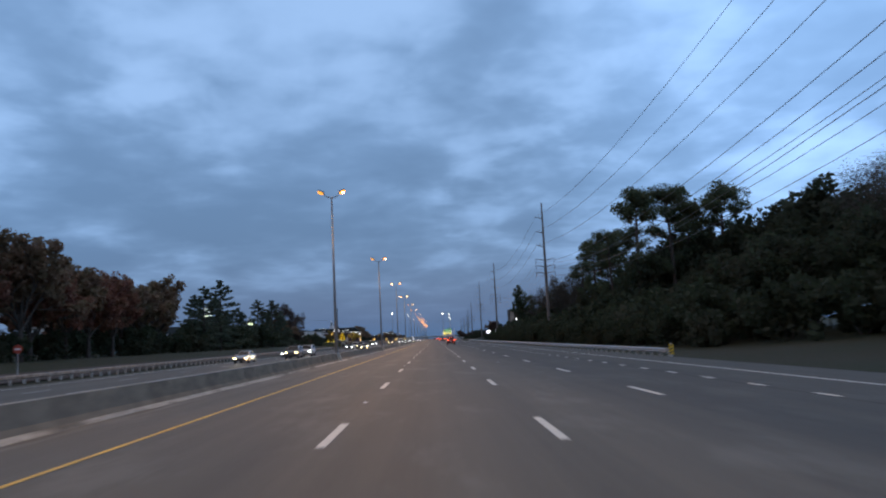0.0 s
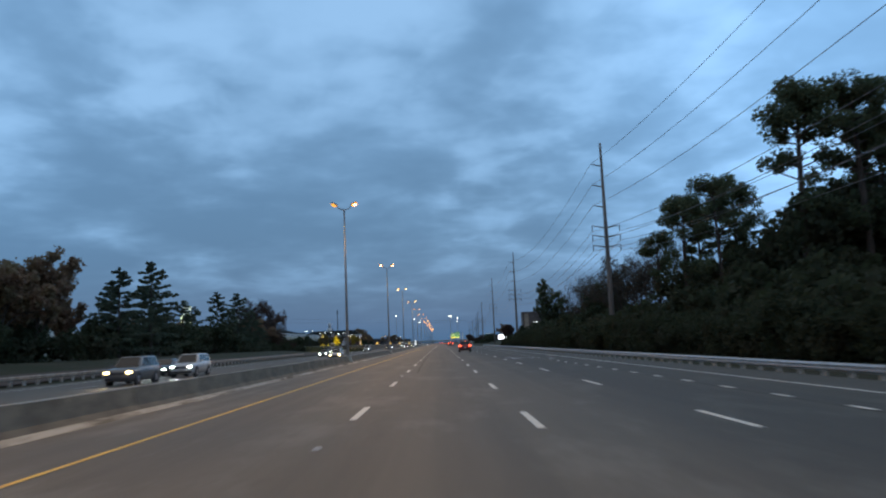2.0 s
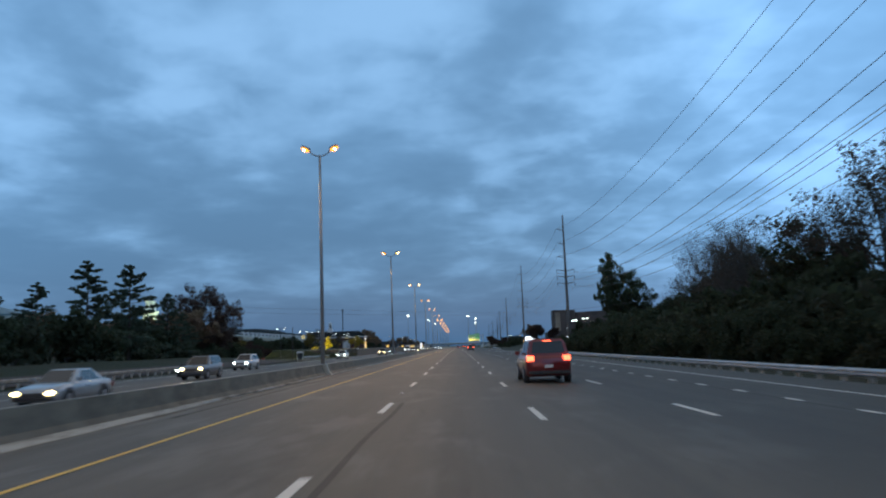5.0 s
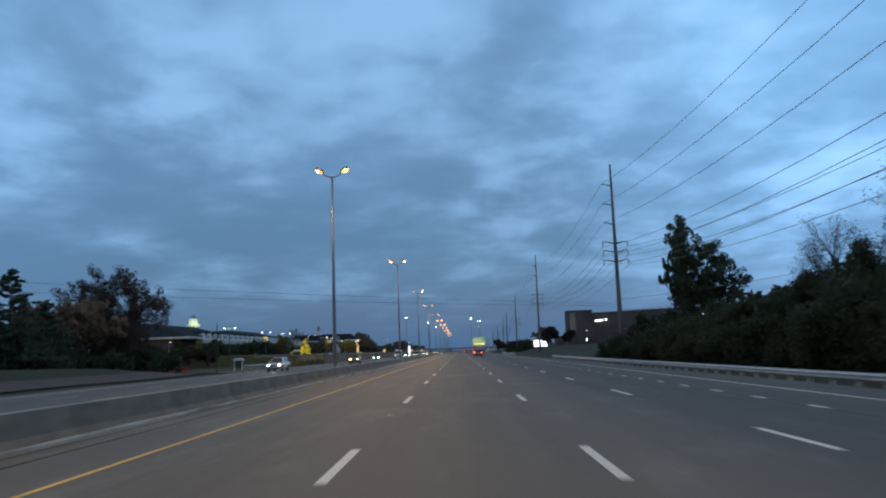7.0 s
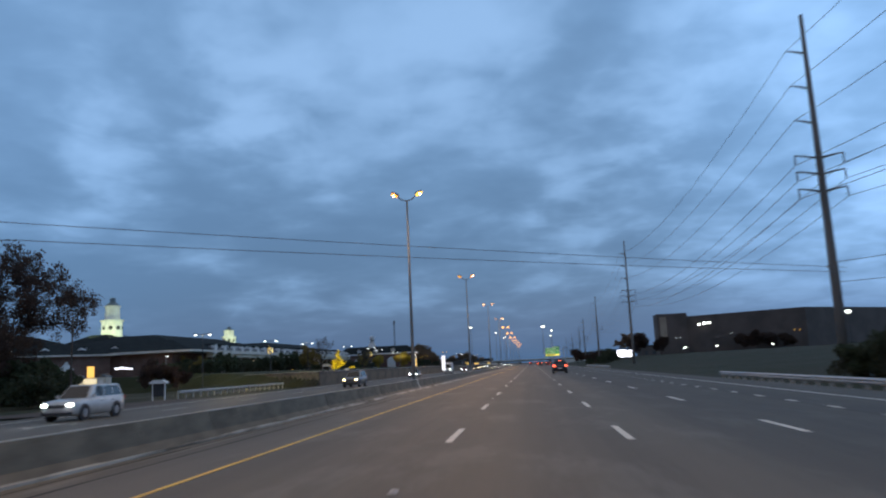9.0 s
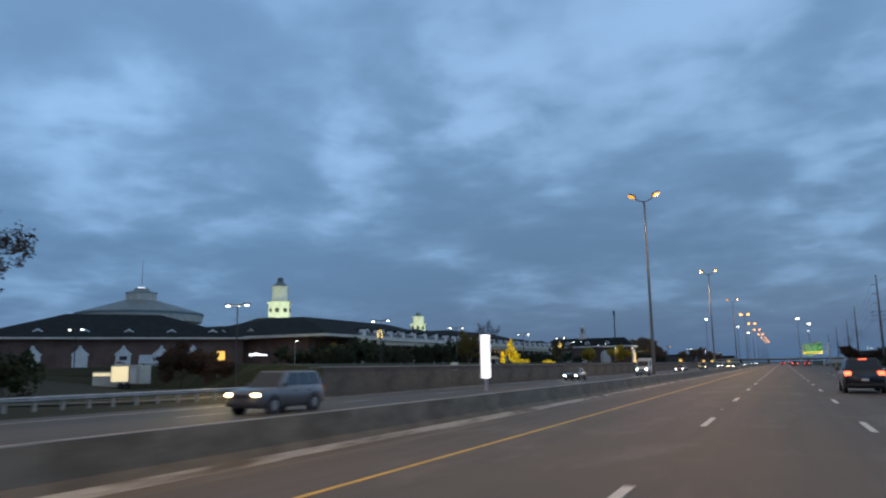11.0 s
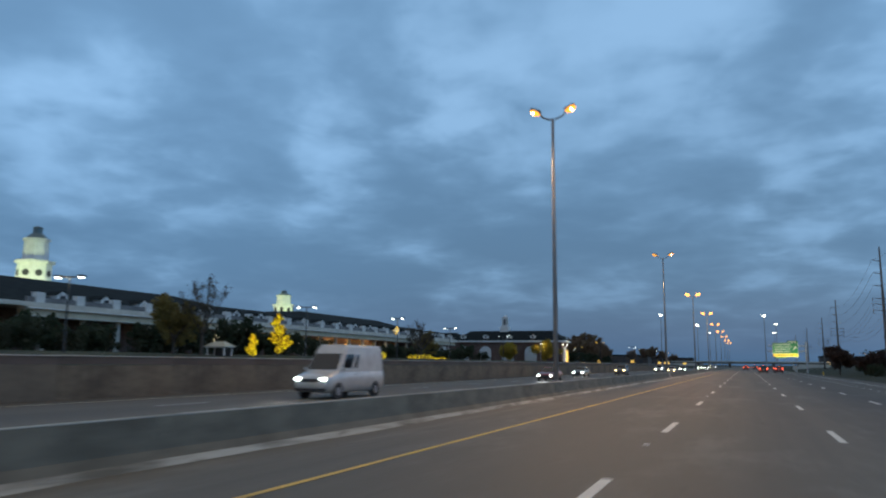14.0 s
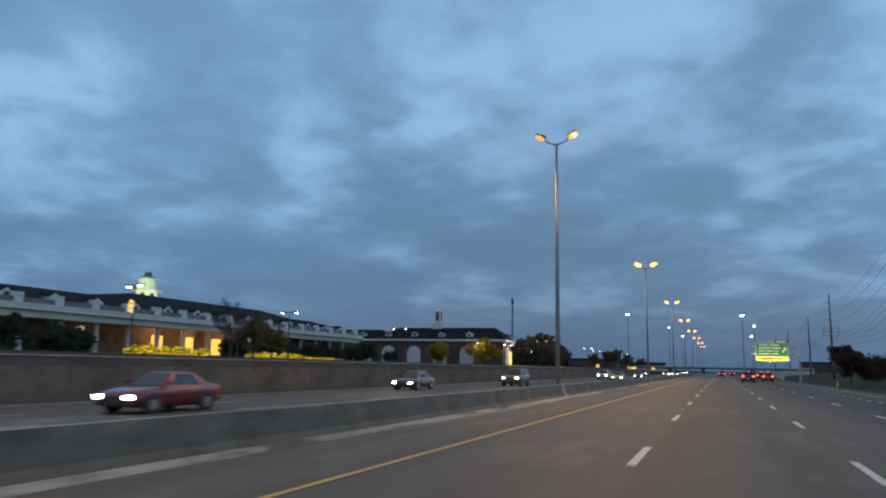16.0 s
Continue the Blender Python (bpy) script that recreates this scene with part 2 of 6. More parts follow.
WIRE = two_tone("aluminium_cable", (0.15, 0.15, 0.155), (0.11, 0.11, 0.115), 1.0, 0.6, 8.0, 0.0)
INSULATOR = two_tone("dark_insulator", (0.10, 0.09, 0.085), (0.06, 0.055, 0.05), 6.0, 0.4, 30.0, 0.0)
BARK = two_tone("bark", (0.095, 0.075, 0.06), (0.05, 0.04, 0.034), 3.0, 0.95, 20.0, 0.6, stretch=(3, 3, 0.6))


def leaves(name, a, b, c):
    k = Mat(name, 0.75, 0.0, 0.25)
    r = k.island()
    col = k.mix(k.ramp(r, 0.0, 1.0), a, b)
    col = k.mix(k.ramp(k.noise(0.35, 3.0), 0.42, 0.62), col, c)
    col = k.mix(k.random(), col, k.mix(0.5, col, b))
    k.base(col)
    tr = k.t.nodes.new("ShaderNodeBsdfTranslucent")
    k.t.links.new(col, tr.inputs[0])
    mx = k.t.nodes.new("ShaderNodeMixShader")
    mx.inputs[0].default_value = 0.42
    k.t.links.new(k.b.outputs[0], mx.inputs[1])
    k.t.links.new(tr.outputs[0], mx.inputs[2])
    k.t.links.new(mx.outputs[0], k.t.nodes["Material Output"].inputs[0])
    return k.m


PINE_GREEN = leaves("pine_needles", (0.072, 0.104, 0.058), (0.113, 0.136, 0.072), (0.087, 0.099, 0.058))
SPRUCE_GREEN = leaves("spruce_needles", (0.075, 0.106, 0.075), (0.106, 0.131, 0.088), (0.088, 0.100, 0.065))
RUST_LEAF = leaves("rust_leaves", (0.287, 0.122, 0.078), (0.209, 0.094, 0.073), (0.287, 0.156, 0.090))
BROWN_LEAF = leaves("dry_brown_leaves", (0.265, 0.170, 0.108), (0.202, 0.125, 0.088), (0.222, 0.170, 0.098))
OLIVE_LEAF = leaves("olive_scrub_leaves", (0.059, 0.079, 0.040), (0.044, 0.055, 0.032), (0.067, 0.066, 0.040))
TWIG_LEAF = leaves("dry_twig_leaves", (0.098, 0.080, 0.062), (0.072, 0.060, 0.050), (0.085, 0.078, 0.060))
FADED_GOLD = leaves("faded_golden_leaves", (0.300, 0.215, 0.060), (0.210, 0.165, 0.060), (0.240, 0.190, 0.055))
DARK_LEAF = leaves("dark_red_brown_leaves", (0.085, 0.050, 0.040), (0.060, 0.042, 0.036), (0.100, 0.062, 0.045))
AUTUMN_GOLD = leaves("golden_leaves", (0.525, 0.338, 0.044), (0.350, 0.250, 0.044), (0.375, 0.325, 0.055))
k = Mat("grass", 0.9, 0.0, 0.2)
g = k.noise(9.0, 4.0)
col = k.mix(k.ramp(k.noise(0.06, 5.0), 0.38, 0.62), (0.030, 0.036, 0.017), (0.044, 0.040, 0.023))
k.base(k.mix(k.ramp(g, 0.45, 0.7), col, (0.026, 0.031, 0.015))).bump(g, 0.7, 0.08)
GRASS = k.m
BANK = two_tone("brown_earth", (0.078, 0.056, 0.044), (0.052, 0.040, 0.033), 0.5, 0.95, 14.0, 0.5)
k = Mat("red_brick", 0.9, 0.0, 0.25)
br = k.t.nodes.new("ShaderNodeTexBrick")
br.inputs["Scale"].default_value = 4.0
br.inputs["Color1"].default_value = (0.17, 0.085, 0.062, 1)
br.inputs["Color2"].default_value = (0.13, 0.07, 0.055, 1)
br.inputs["Mortar"].default_value = (0.22, 0.19, 0.17, 1)
rotm = k.t.nodes.new("ShaderNodeMapping")
rotm.inputs["Rotation"].default_value = (radians(90), 0, 0)
k.t.links.new(k.c.outputs["Object"], rotm.inputs[0])
k.t.links.new(rotm.outputs[0], br.inputs["Vector"])
k.base(k.mix(k.ramp(k.noise(0.3, 5.0), 0.4, 0.7), br.outputs[0], (0.12, 0.07, 0.055)))
BRICK = k.m
SLATE = two_tone("dark_shingle_roof", (0.020, 0.027, 0.028), (0.012, 0.016, 0.018), 0.6, 0.95, 6.0, 0.3, spec=0.12, stretch=(1, 1, 3))
COPPER = two_tone("pale_green_metal_roof", (0.17, 0.23, 0.24), (0.12, 0.17, 0.18), 0.2, 0.5, 6.0, 0.1, metal=0.3)
STUCCO = two_tone("cream_stucco", (0.62, 0.59, 0.52), (0.50, 0.47, 0.41), 0.4, 0.85, 15.0, 0.15)
TAN_STUCCO = two_tone("tan_stucco", (0.62, 0.54, 0.40), (0.50, 0.43, 0.31), 0.4, 0.85, 15.0, 0.15)
GREY_STUCCO = two_tone("weathered_grey_stucco", (0.22, 0.22, 0.22), (0.15, 0.15, 0.155), 0.5, 0.85, 12.0, 0.2)
TRIM_WHITE = two_tone("white_trim_paint", (0.74, 0.74, 0.72), (0.62, 0.62, 0.60), 0.8, 0.6, 12.0, 0.1)
DARK_TRIM = two_tone("dark_painted_metal", (0.035, 0.035, 0.038), (0.055, 0.055, 0.058), 1.0, 0.5, 15.0, 0.0)
BROWN_PANEL = two_tone("dark_brown_cladding", (0.115, 0.090, 0.078), (0.080, 0.064, 0.056), 0.1, 0.85, 5.0, 0.1)
TAN_PANEL = two_tone("tan_cladding", (0.34, 0.27, 0.20), (0.25, 0.20, 0.15), 0.2, 0.85, 5.0, 0.1)
SIGN_GREEN = two_tone("green_sign_sheeting", (0.012, 0.20, 0.075), (0.010, 0.165, 0.06), 0.6, 0.4, 8.0, 0.0)
SIGN_YELLOW = two_tone("yellow_sign_sheeting", (0.78, 0.50, 0.03), (0.70, 0.44, 0.03), 0.6, 0.4, 8.0, 0.0)
ORANGE_PLASTIC = two_tone("orange_red_plastic", (0.42, 0.06, 0.03), (0.32, 0.05, 0.03), 1.5, 0.6, 12.0, 0.1)
RUBBER = two_tone("tyre_rubber", (0.022, 0.022, 0.023), (0.035, 0.035, 0.036), 4.0, 0.9, 40.0, 0.2)
RIM = two_tone("alloy_rim", (0.45, 0.45, 0.46), (0.32, 0.32, 0.33), 3.0, 0.35, 20.0, 0.0, metal=0.8)
k = Mat("tinted_car_glass", 0.05, 0.0, 0.8)
k.base((0.012, 0.014, 0.016))
CAR_GLASS = k.m


def car_paint(name, c):
    k = Mat(name, 0.28, 0.25, 0.6)
    k.base(k.mix(k.ramp(k.noise(2.0, 4.0), 0.4, 0.7), c, tuple(v * 0.8 for v in c)))
    k.b.inputs["Coat Weight"].default_value = 0.6
    return k.m


PAINT = {n: car_paint(n + "_car_paint", c) for n, c in (
    ("white", (0.54, 0.54, 0.53)), ("silver", (0.36, 0.37, 0.38)), ("black", (0.02, 0.02, 0.022)),
    ("red", (0.20, 0.018, 0.02)), ("grey", (0.13, 0.135, 0.14)))}
HEADLIGHT = glow("warm_headlight", (1.0, 0.76, 0.32), 14.0)
HEADLIGHT_COLD = glow("cold_headlight", (0.80, 1.0, 0.90), 16.0)
TAILLIGHT = glow("red_taillight", (1.0, 0.12, 0.05), 5.0)
SODIUM = glow("sodium_lens", (1.0, 0.37, 0.035), 2.2)
SODIUM_PALE = glow("pale_sodium_lens", (1.0, 0.60, 0.08), 2.0)
SODIUM_DIM = glow("dim_sodium_lens", (1.0, 0.44, 0.05), 1.2)
SODIUM_FAR = glow("orange_sodium_lens", (1.0, 0.43, 0.07), 4.0)
SODIUM_BULB = glow("white_hot_sodium_bulb", (1.0, 0.74, 0.36), 14.0)
WHITE_LAMP = glow("cool_white_lens", (0.86, 0.97, 0.90), 6.0)
FLOOD_LAMP = glow("white_floodlight_lens", (0.95, 1.0, 0.82), 9.0)
WARM_WINDOW = glow("lit_yellow_window", (1.0, 0.60, 0.12), 1.1)
PORCH_GLOW = glow("warm_ceiling_lights", (1.0, 0.60, 0.16), 2.0)
STRING_LIGHT = glow("yellow_string_lights", (0.95, 0.76, 0.02), 1.0)
WREATH_LIGHT = glow("golden_wreath_lights", (1.0, 0.72, 0.16), 2.4)
MARKER_LIT = glow("white_marker_panel", (0.92, 0.96, 1.0), 1.25)
PALE_LIT = glow("pale_lit_panel", (1.0, 0.86, 0.50), 0.75)
SCREEN = glow("lit_white_board", (0.86, 0.92, 1.0), 2.6)

# ---- mesh helpers ----


def part(name, bm, material, parent=None, label="", smooth=False):
    me = bpy.data.meshes.new(name)
    bm.to_mesh(me)
    bm.free()
    for m in material if isinstance(material, (list, tuple)) else (material,):
        me.materials.append(m)
    if smooth:
        for p in me.polygons:
            p.use_smooth = True
    ob = new(name, me)
    if parent:
        ob.parent = parent
    if label:
        ob["label"] = label
    return ob


def again(src, parent, m, name=None):
    """One more piece on the mesh of src."""
    ob = new(name or src.name.split(".")[0], src.data)
    ob.parent = parent
    ob.matrix_local = m
    return ob


def thing(name, label, category, m=None, group="", kind=""):
    ob = tagged(new(name), label, category, group, kind)
    if m is not None:
        ob.matrix_world = m
    return ob


def box(bm, x0, x1, y0, y1, z0, z1, bevel=0.0, mat=0):
    r = bmesh.ops.create_cube(bm, size=1.0)
    bmesh.ops.scale(bm, vec=(x1 - x0, y1 - y0, z1 - z0), verts=r["verts"])
    bmesh.ops.translate(bm, vec=((x0 + x1) / 2, (y0 + y1) / 2, (z0 + z1) / 2), verts=r["verts"])
    if bevel:
        es = list({e for v in r["verts"] for e in v.link_edges})
        bmesh.ops.bevel(bm, geom=es, offset=bevel, segments=2, affect="EDGES")
    if mat:
        for v in r["verts"]:
            if v.is_valid:
                for f in v.link_faces:
                    f.material_index = mat
    return bm


def boxed(*a, **k):
    return box(bmesh.new(), *a, **k)


def tube(bm, pts, radii, n=8, cap=True):
    """A round tube through pts, with a radius at each."""
    pts = [Vector(p) for p in pts]
    rings = []
    for i, p in enumerate(pts):
        d = (pts[min(i + 1, len(pts) - 1)] - pts[max(i - 1, 0)]).normalized()
        a = d.orthogonal().normalized() if abs(d.z) < 0.99 else Vector((1, 0, 0))
        if abs(d.z) < 0.99:
            a = d.cross(Vector((0, 0, 1))).normalized()
        b = d.cross(a).normalized()
        rings.append([bm.verts.new(p + (a * math.cos(t) + b * math.sin(t)) * radii[i])
                      for t in (2 * math.pi * j / n for j in range(n))])
    for r, s in zip(rings, rings[1:]):
        for j in range(n):
            bm.faces.new((r[j], r[(j + 1) % n], s[(j + 1) % n], s[j]))
    if cap:
        bm.faces.new(rings[0][::-1])
        bm.faces.new(rings[-1])
    bmesh.ops.recalc_face_normals(bm, faces=bm.faces)
    return bm


def tubed(pts, radii, n=8):
    return tube(bmesh.new(), pts, radii, n)


def prism(bm, profile, y0, y1, axis="y"):
    """A closed outline in x and z drawn out along y (or, with axis x, an outline in y and z along x)."""
    def at(p, d):
        return (p[0], d, p[1]) if axis == "y" else (d, p[0], p[1])
    a = [bm.verts.new(at(p, y0)) for p in profile]
    b = [bm.verts.new(at(p, y1)) for p in profile]
    n = len(profile)
    for i in range(n):
        bm.faces.new((a[i], a[(i + 1) % n], b[(i + 1) % n], b[i]))
    bm.faces.new(a)
    bm.faces.new(b)
    bmesh.ops.recalc_face_normals(bm, faces=bm.faces)
    return bm


def poly_mesh(name, verts, faces, material, parent=None, label=""):
    me = bpy.data.meshes.new(name)
    me.from_pydata(verts, [], faces)
    for m in material if isinstance(material, (list, tuple)) else (material,):
        me.materials.append(m)
    ob = new(name, me)
    if parent:
        ob.parent = parent
    if label:
        ob["label"] = label
    return ob


# ---- ground ----
WALL_X, WALL_Y0 = -29.0, 353.0


def sstep(a, b, v):
    t = min(1.0, max(0.0, (v - a) / (b - a)))
    return t * t * (3 - 2 * t)


def ground_z(x, y):
    if x > 13.0:
        far = sstep(300, 420, y)
        bank = 2.9 * sstep(22, 70, x) * far + 1.0 * sstep(20, 40, x) * (1 - far)
        return -0.55 + bank + 0.12 * math.sin(x * 0.31) * math.sin(y * 0.17) * sstep(15, 22, x)
    if x > WALL_X - 0.25:
        return -0.62
    edge = float(np.interp(-x, (29, 38, 46, 75, 95), (WALL_Y0, 372, 384, 389, 389)))
    high = sstep(edge - 2.0, edge + 0.5, y)
    base = -0.45 + 1.5 * sstep(-34, -50, x)
    dip = sstep(290, 306, y) * sstep(-104, -94, x)
    base = base * (1 - dip) - 0.78 * dip
    upper = 1.15 + 1.2 * sstep(-32, -70, x)
    return base * (1 - high) + upper * high + 0.1 * math.sin(x * 0.23) * math.sin(y * 0.19) * sstep(-31, -36, x)


def axis(*spans):
    out = []
    for a, b, n in spans:
        out += list(np.linspace(a, b, n, endpoint=False))
    return out + [spans[-1][1]]


gx = axis((-3000, -400, 8), (-400, -80, 16), (-80, -31, 24), (-31, -29.26, 4), (-29.26, -29.2, 1), (-29.2, 13, 4), (13, 80, 34), (80, 400, 10), (400, 3000, 7))
gy = axis((-600, -40, 8), (-40, 340, 64), (340, 400, 40), (400, 760, 46), (760, 4500, 16))
gv = [(x, y, ground_z(x, y)) for y in gy for x in gx]
nx = len(gx)
gf = [(j * nx + i, j * nx + i + 1, (j + 1) * nx + i + 1, (j + 1) * nx + i) for j in range(len(gy) - 1) for i in range(nx - 1)]
ground = poly_mesh("ground", gv, gf, GRASS)
tagged(ground, "dull green and tan autumn grass verge", "ground", kind="structure")

# ---- roadway ----
Y0, Y1 = -60.0, 1700.0


def road_z(x):
    if x > -1.83:
        return -0.0168 * (x + 1.83)
    if x > -5.5:
        return 0.007 * (x + 1.83)
    return -0.026 + 0.05 * (x + 5.5) if x > -9.4 else -0.221 + 0.006 * (x + 9.4)


def strip(name, x0, x1, y0, y1, lift, material, parent=None, step=30.0, nxs=2, label=""):
    xs = list(np.linspace(x0, x1, nxs))
    n = max(1, int((y1 - y0) / step))
    ys = np.linspace(y0, y1, n + 1)
    v = [(x, y, road_z(x) + lift) for y in ys for x in xs]
    f = [(j * nxs + i, j * nxs + i + 1, (j + 1) * nxs + i + 1, (j + 1) * nxs + i) for j in range(n) for i in range(nxs - 1)]
    return poly_mesh(name, v, f, material, parent, label)


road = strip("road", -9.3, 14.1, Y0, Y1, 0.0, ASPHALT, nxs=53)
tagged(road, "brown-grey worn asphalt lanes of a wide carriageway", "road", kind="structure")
road_2 = strip("road_opposite", -28.95, -9.3, Y0, Y1, 0.0, ASPHALT_OLD, nxs=12)
tagged(road_2, "grey asphalt carriageway of the oncoming lanes", "road", kind="structure")
skirt = bmesh.new()
box(skirt, 14.1, 15.6, Y0, Y1, -0.9, -0.50)
tagged(part("road_shoulder", skirt, ASPHALT_OLD), "narrow grey asphalt shoulder under the guardrail", "road", kind="structure")
for x, w, m, n in ((-5.48, 0.13, YELLOW_PAINT, "yellow_edge_line"), (11.36, 0.15, WHITE_PAINT, "white_edge_line"),
                   (-13.2, 0.15, YELLOW_PAINT, "far_yellow_line"), (-26.6, 0.15, WHITE_PAINT, "far_edge_line")):
    strip(n, x - w / 2, x + w / 2, Y0, Y1, 0.004, m, road if x > -9 else road_2)
for x, y0, y1, w in ((-33.4, 0, 330, 7.0),):
    xs, ys = np.linspace(x - w, x, 8), np.linspace(y0, y1, 60)
    bv = [(px, py, ground_z(px, py) + 0.12) for py in ys for px in xs]
    bf = [(j * 8 + i, j * 8 + i + 1, (j + 1) * 8 + i + 1, (j + 1) * 8 + i) for j in range(59) for i in range(7)]
    tagged(poly_mesh("gravel_bank", bv, bf, BANK), "bare brown earth bank behind the guardrail", "ground", kind="structure")
strip("tar_joint", 8.60, 8.71, Y0, 420.0, 0.003, SEAL, road, 4.0, label="dark tar joint beside the lane dots")
for gx0, w in ((-7.72, 0.10), (-8.62, 0.08)):
    gv2, gf2 = [], []
    for i in range(58):
        y = 160 + 2.4 * i
        c = gx0 + 0.10 * noise.noise(Vector((y * 0.06, gx0, 0)))
        h = w * (0.5 + max(0.0, noise.noise(Vector((y * 0.13, gx0 * 2, 3)))))
        gv2 += [(c - h, y, road_z(c) + 0.006), (c + h, y, road_z(c) + 0.006)]
        if i:
            gf2.append((2 * i - 2, 2 * i - 1, 2 * i + 1, 2 * i))
    poly_mesh("shoulder_crack", gv2, gf2, SEAL, road, "dark uneven crack along the inner shoulder")
# dashes: one painted bar, 3.05 m long every 12.19 m
dash_bm = bmesh.new()
box(dash_bm, -0.075, 0.075, 0.0, 3.05, -0.002, 0.005)
first_dash = part("lane_dash", dash_bm, WHITE_PAINT, road)
first_dash.matrix_local = pose(-1.83, 11.2 - 12.192 * 4, road_z(-1.83), 0, 0, 0)
dot_bm = bmesh.new()
box(dot_bm, -0.075, 0.075, 0.0, 0.95, -0.002, 0.005)
first_dot = part("lane_dot", dot_bm, WHITE_PAINT, road)
first_dot.matrix_local = pose(8.8, -2.0, road_z(8.8), 0, -0.96, 0)


def left_shift(y):
    return float(np.interp(y, (11, 24, 60, 84, 97, 108, 123, 134, 180, 192, 204, 218, 231, 243, 257, 269, 279, 291, 342, 354, 365, 376, 389, 400, 412, 425, 438, 451, 463, 480),
                           (0, 0.8, 0.1, -0.6, 0.2, -1.1, 1.6, 1.1, -0.6, -2.2, -1.9, -0.2, 0.6, -0.3, 1.7, 1.3, -0.1, -0.8, 1.3, 1.3, 0.6, -0.8, -0.1, 0.2, -1.5, -1.1, 0.1, 1.2, 1.2, 0.6)))


def right_shift(y):
    return float(np.interp(y, (11, 36, 60, 82, 105, 130, 170, 192), (0, -0.3, -1.5, -2.9, -2.6, -3.9, -1.5, 0)))


def outer_shift(y):
    return float(np.interp(y, (30, 68, 80, 105, 118, 193, 206, 218, 260), (0.6, 1.2, 1.3, 1.0, -0.5, 0.8, 1.1, 2.0, 1.0)))


for i in range(-3, 75):
    y = 11.2 + 12.192 * i
    y += left_shift(y)
    again(first_dash, road, pose(-1.83, y, road_z(-1.83), 0, 0, 0))
    again(first_dash, road, pose(1.83, y + right_shift(y), road_z(1.83), 0, 0.96, 0))
    if i < 60:
        again(first_dash, road, pose(5.48, 5.1 + 12.54 * i + outer_shift(5.1 + 12.54 * i), road_z(5.48), 0, 0.96, 0))
for i in range(170):
    again(first_dot, road, pose(8.8, 1.7 + 3.66 * i, road_z(8.8), 0, 0.96, 0))
dim_dash = again(first_dash, road_2, pose(-18.1, 0, road_z(-18.1)))
dim_dash.data = first_dash.data.copy()
dim_dash.data.materials[0] = DIM_PAINT
for i in range(1, 60):
    again(dim_dash, road_2, pose(-18.1, 12.192 * i, road_z(-18.1)), "lane_dash")
    again(dim_dash, road_2, pose(-22.0, 3 + 12.192 * i, road_z(-22.0)), "lane_dash")
# raised reflective markers in the gaps of the lane line
mk = bmesh.new()
prism(mk, [(-0.06, -0.002), (0.06, -0.002), (0.04, 0.02), (-0.04, 0.02)], -0.055, 0.055)
first_mark = part("lane_reflector", mk, TRIM_WHITE, road, "small white raised reflector")
first_mark.matrix_local = pose(-1.88, 18.9, road_z(-1.88))
for i in range(1, 24):
    again(first_mark, road, pose(-1.88, 18.9 + 24.384 * i, road_z(-1.88)))
again(first_mark, road, pose(3.7, 44.6, road_z(3.7)))
# a smeared paint trail across the exit lane
trail = bmesh.new()
for path, wide in (([(6.05, 125.3), (6.25, 124.4)], 0.26), ([(6.3, 124.9), (6.7, 124.6), (7.0, 124.0), (7.08, 122.9), (7.3, 122.6), (7.8, 123.1), (8.25, 123.5), (8.15, 122.6), (7.95, 121.4)], 0.09), ([(6.35, 124.2), (6.42, 122.8), (6.42, 121.4), (6.5, 120.5), (6.75, 120.4), (7.05, 121.2)], 0.10), ([(6.75, 120.5), (7.0, 121.3)], 0.22)):
    row = []
    for i, (x, y) in enumerate(path):
        w = wide * (1.0 + 0.35 * (i % 3))
        row.append((trail.verts.new((x - w, y - w, road_z(x) + 0.005)), trail.verts.new((x + w, y + w, road_z(x) + 0.005))))
    for a, b in zip(row, row[1:]):
        trail.faces.new((a[0], a[1], b[1], b[0]))
part("paint_smear", trail, DIM_PAINT, road, "smeared white paint trail")

mark = bmesh.new()
for dx, dy, w, ln in ((9.45, 118.6, 0.22, 2.4), (9.8, 121.7, 0.35, 0.35)):
    mark.faces.new([mark.verts.new((dx + a, dy + c, road_z(dx + a) + 0.005)) for a, c in ((-w, 0), (w, 0.1), (w * 0.7, ln), (-w * 0.8, ln * 0.9))])
part("paint_mark", mark, DIM_PAINT, road, "worn white paint mark")
streak_bm = bmesh.new()
row = []
for i in range(60):
    y = 96 + 1.1 * i
    x = -1.25 - 0.30 * math.sin(i * 0.035) + 0.03 * math.sin(i * 0.7)
    row.append((streak_bm.verts.new((x - 0.055, y, road_z(x) + 0.003)), streak_bm.verts.new((x + 0.055, y, road_z(x) + 0.003))))
for a, c in zip(row, row[1:]):
    streak_bm.faces.new((a[0], a[1], c[1], c[0]))
part("tyre_streak", streak_bm, STREAK, road, "dark tyre streak")

# ---- median barrier ----
barrier = thing("median_barrier", "stained grey concrete median barrier with a dusty pale foot", "barrier", kind="structure")
SEG = 6.096
prof = [(-9.10, -0.45), (-9.10, -0.13), (-9.30, 0.03), (-9.46, 0.56), (-9.70, 0.56), (-9.86, 0.03), (-10.06, -0.13), (-10.06, -0.45)]
sb = prism(bmesh.new(), prof, 0.006, SEG - 0.006)
bmesh.ops.bevel(sb, geom=[e for e in sb.edges if abs(e.verts[0].co.z - 0.56) < 0.01 and abs(e.verts[1].co.z - 0.56) < 0.01], offset=0.03, segments=2, affect="EDGES")
first_seg = part("barrier_segment", sb, BARRIER, barrier)
first_seg.matrix_local = pose(0, -55, 0)
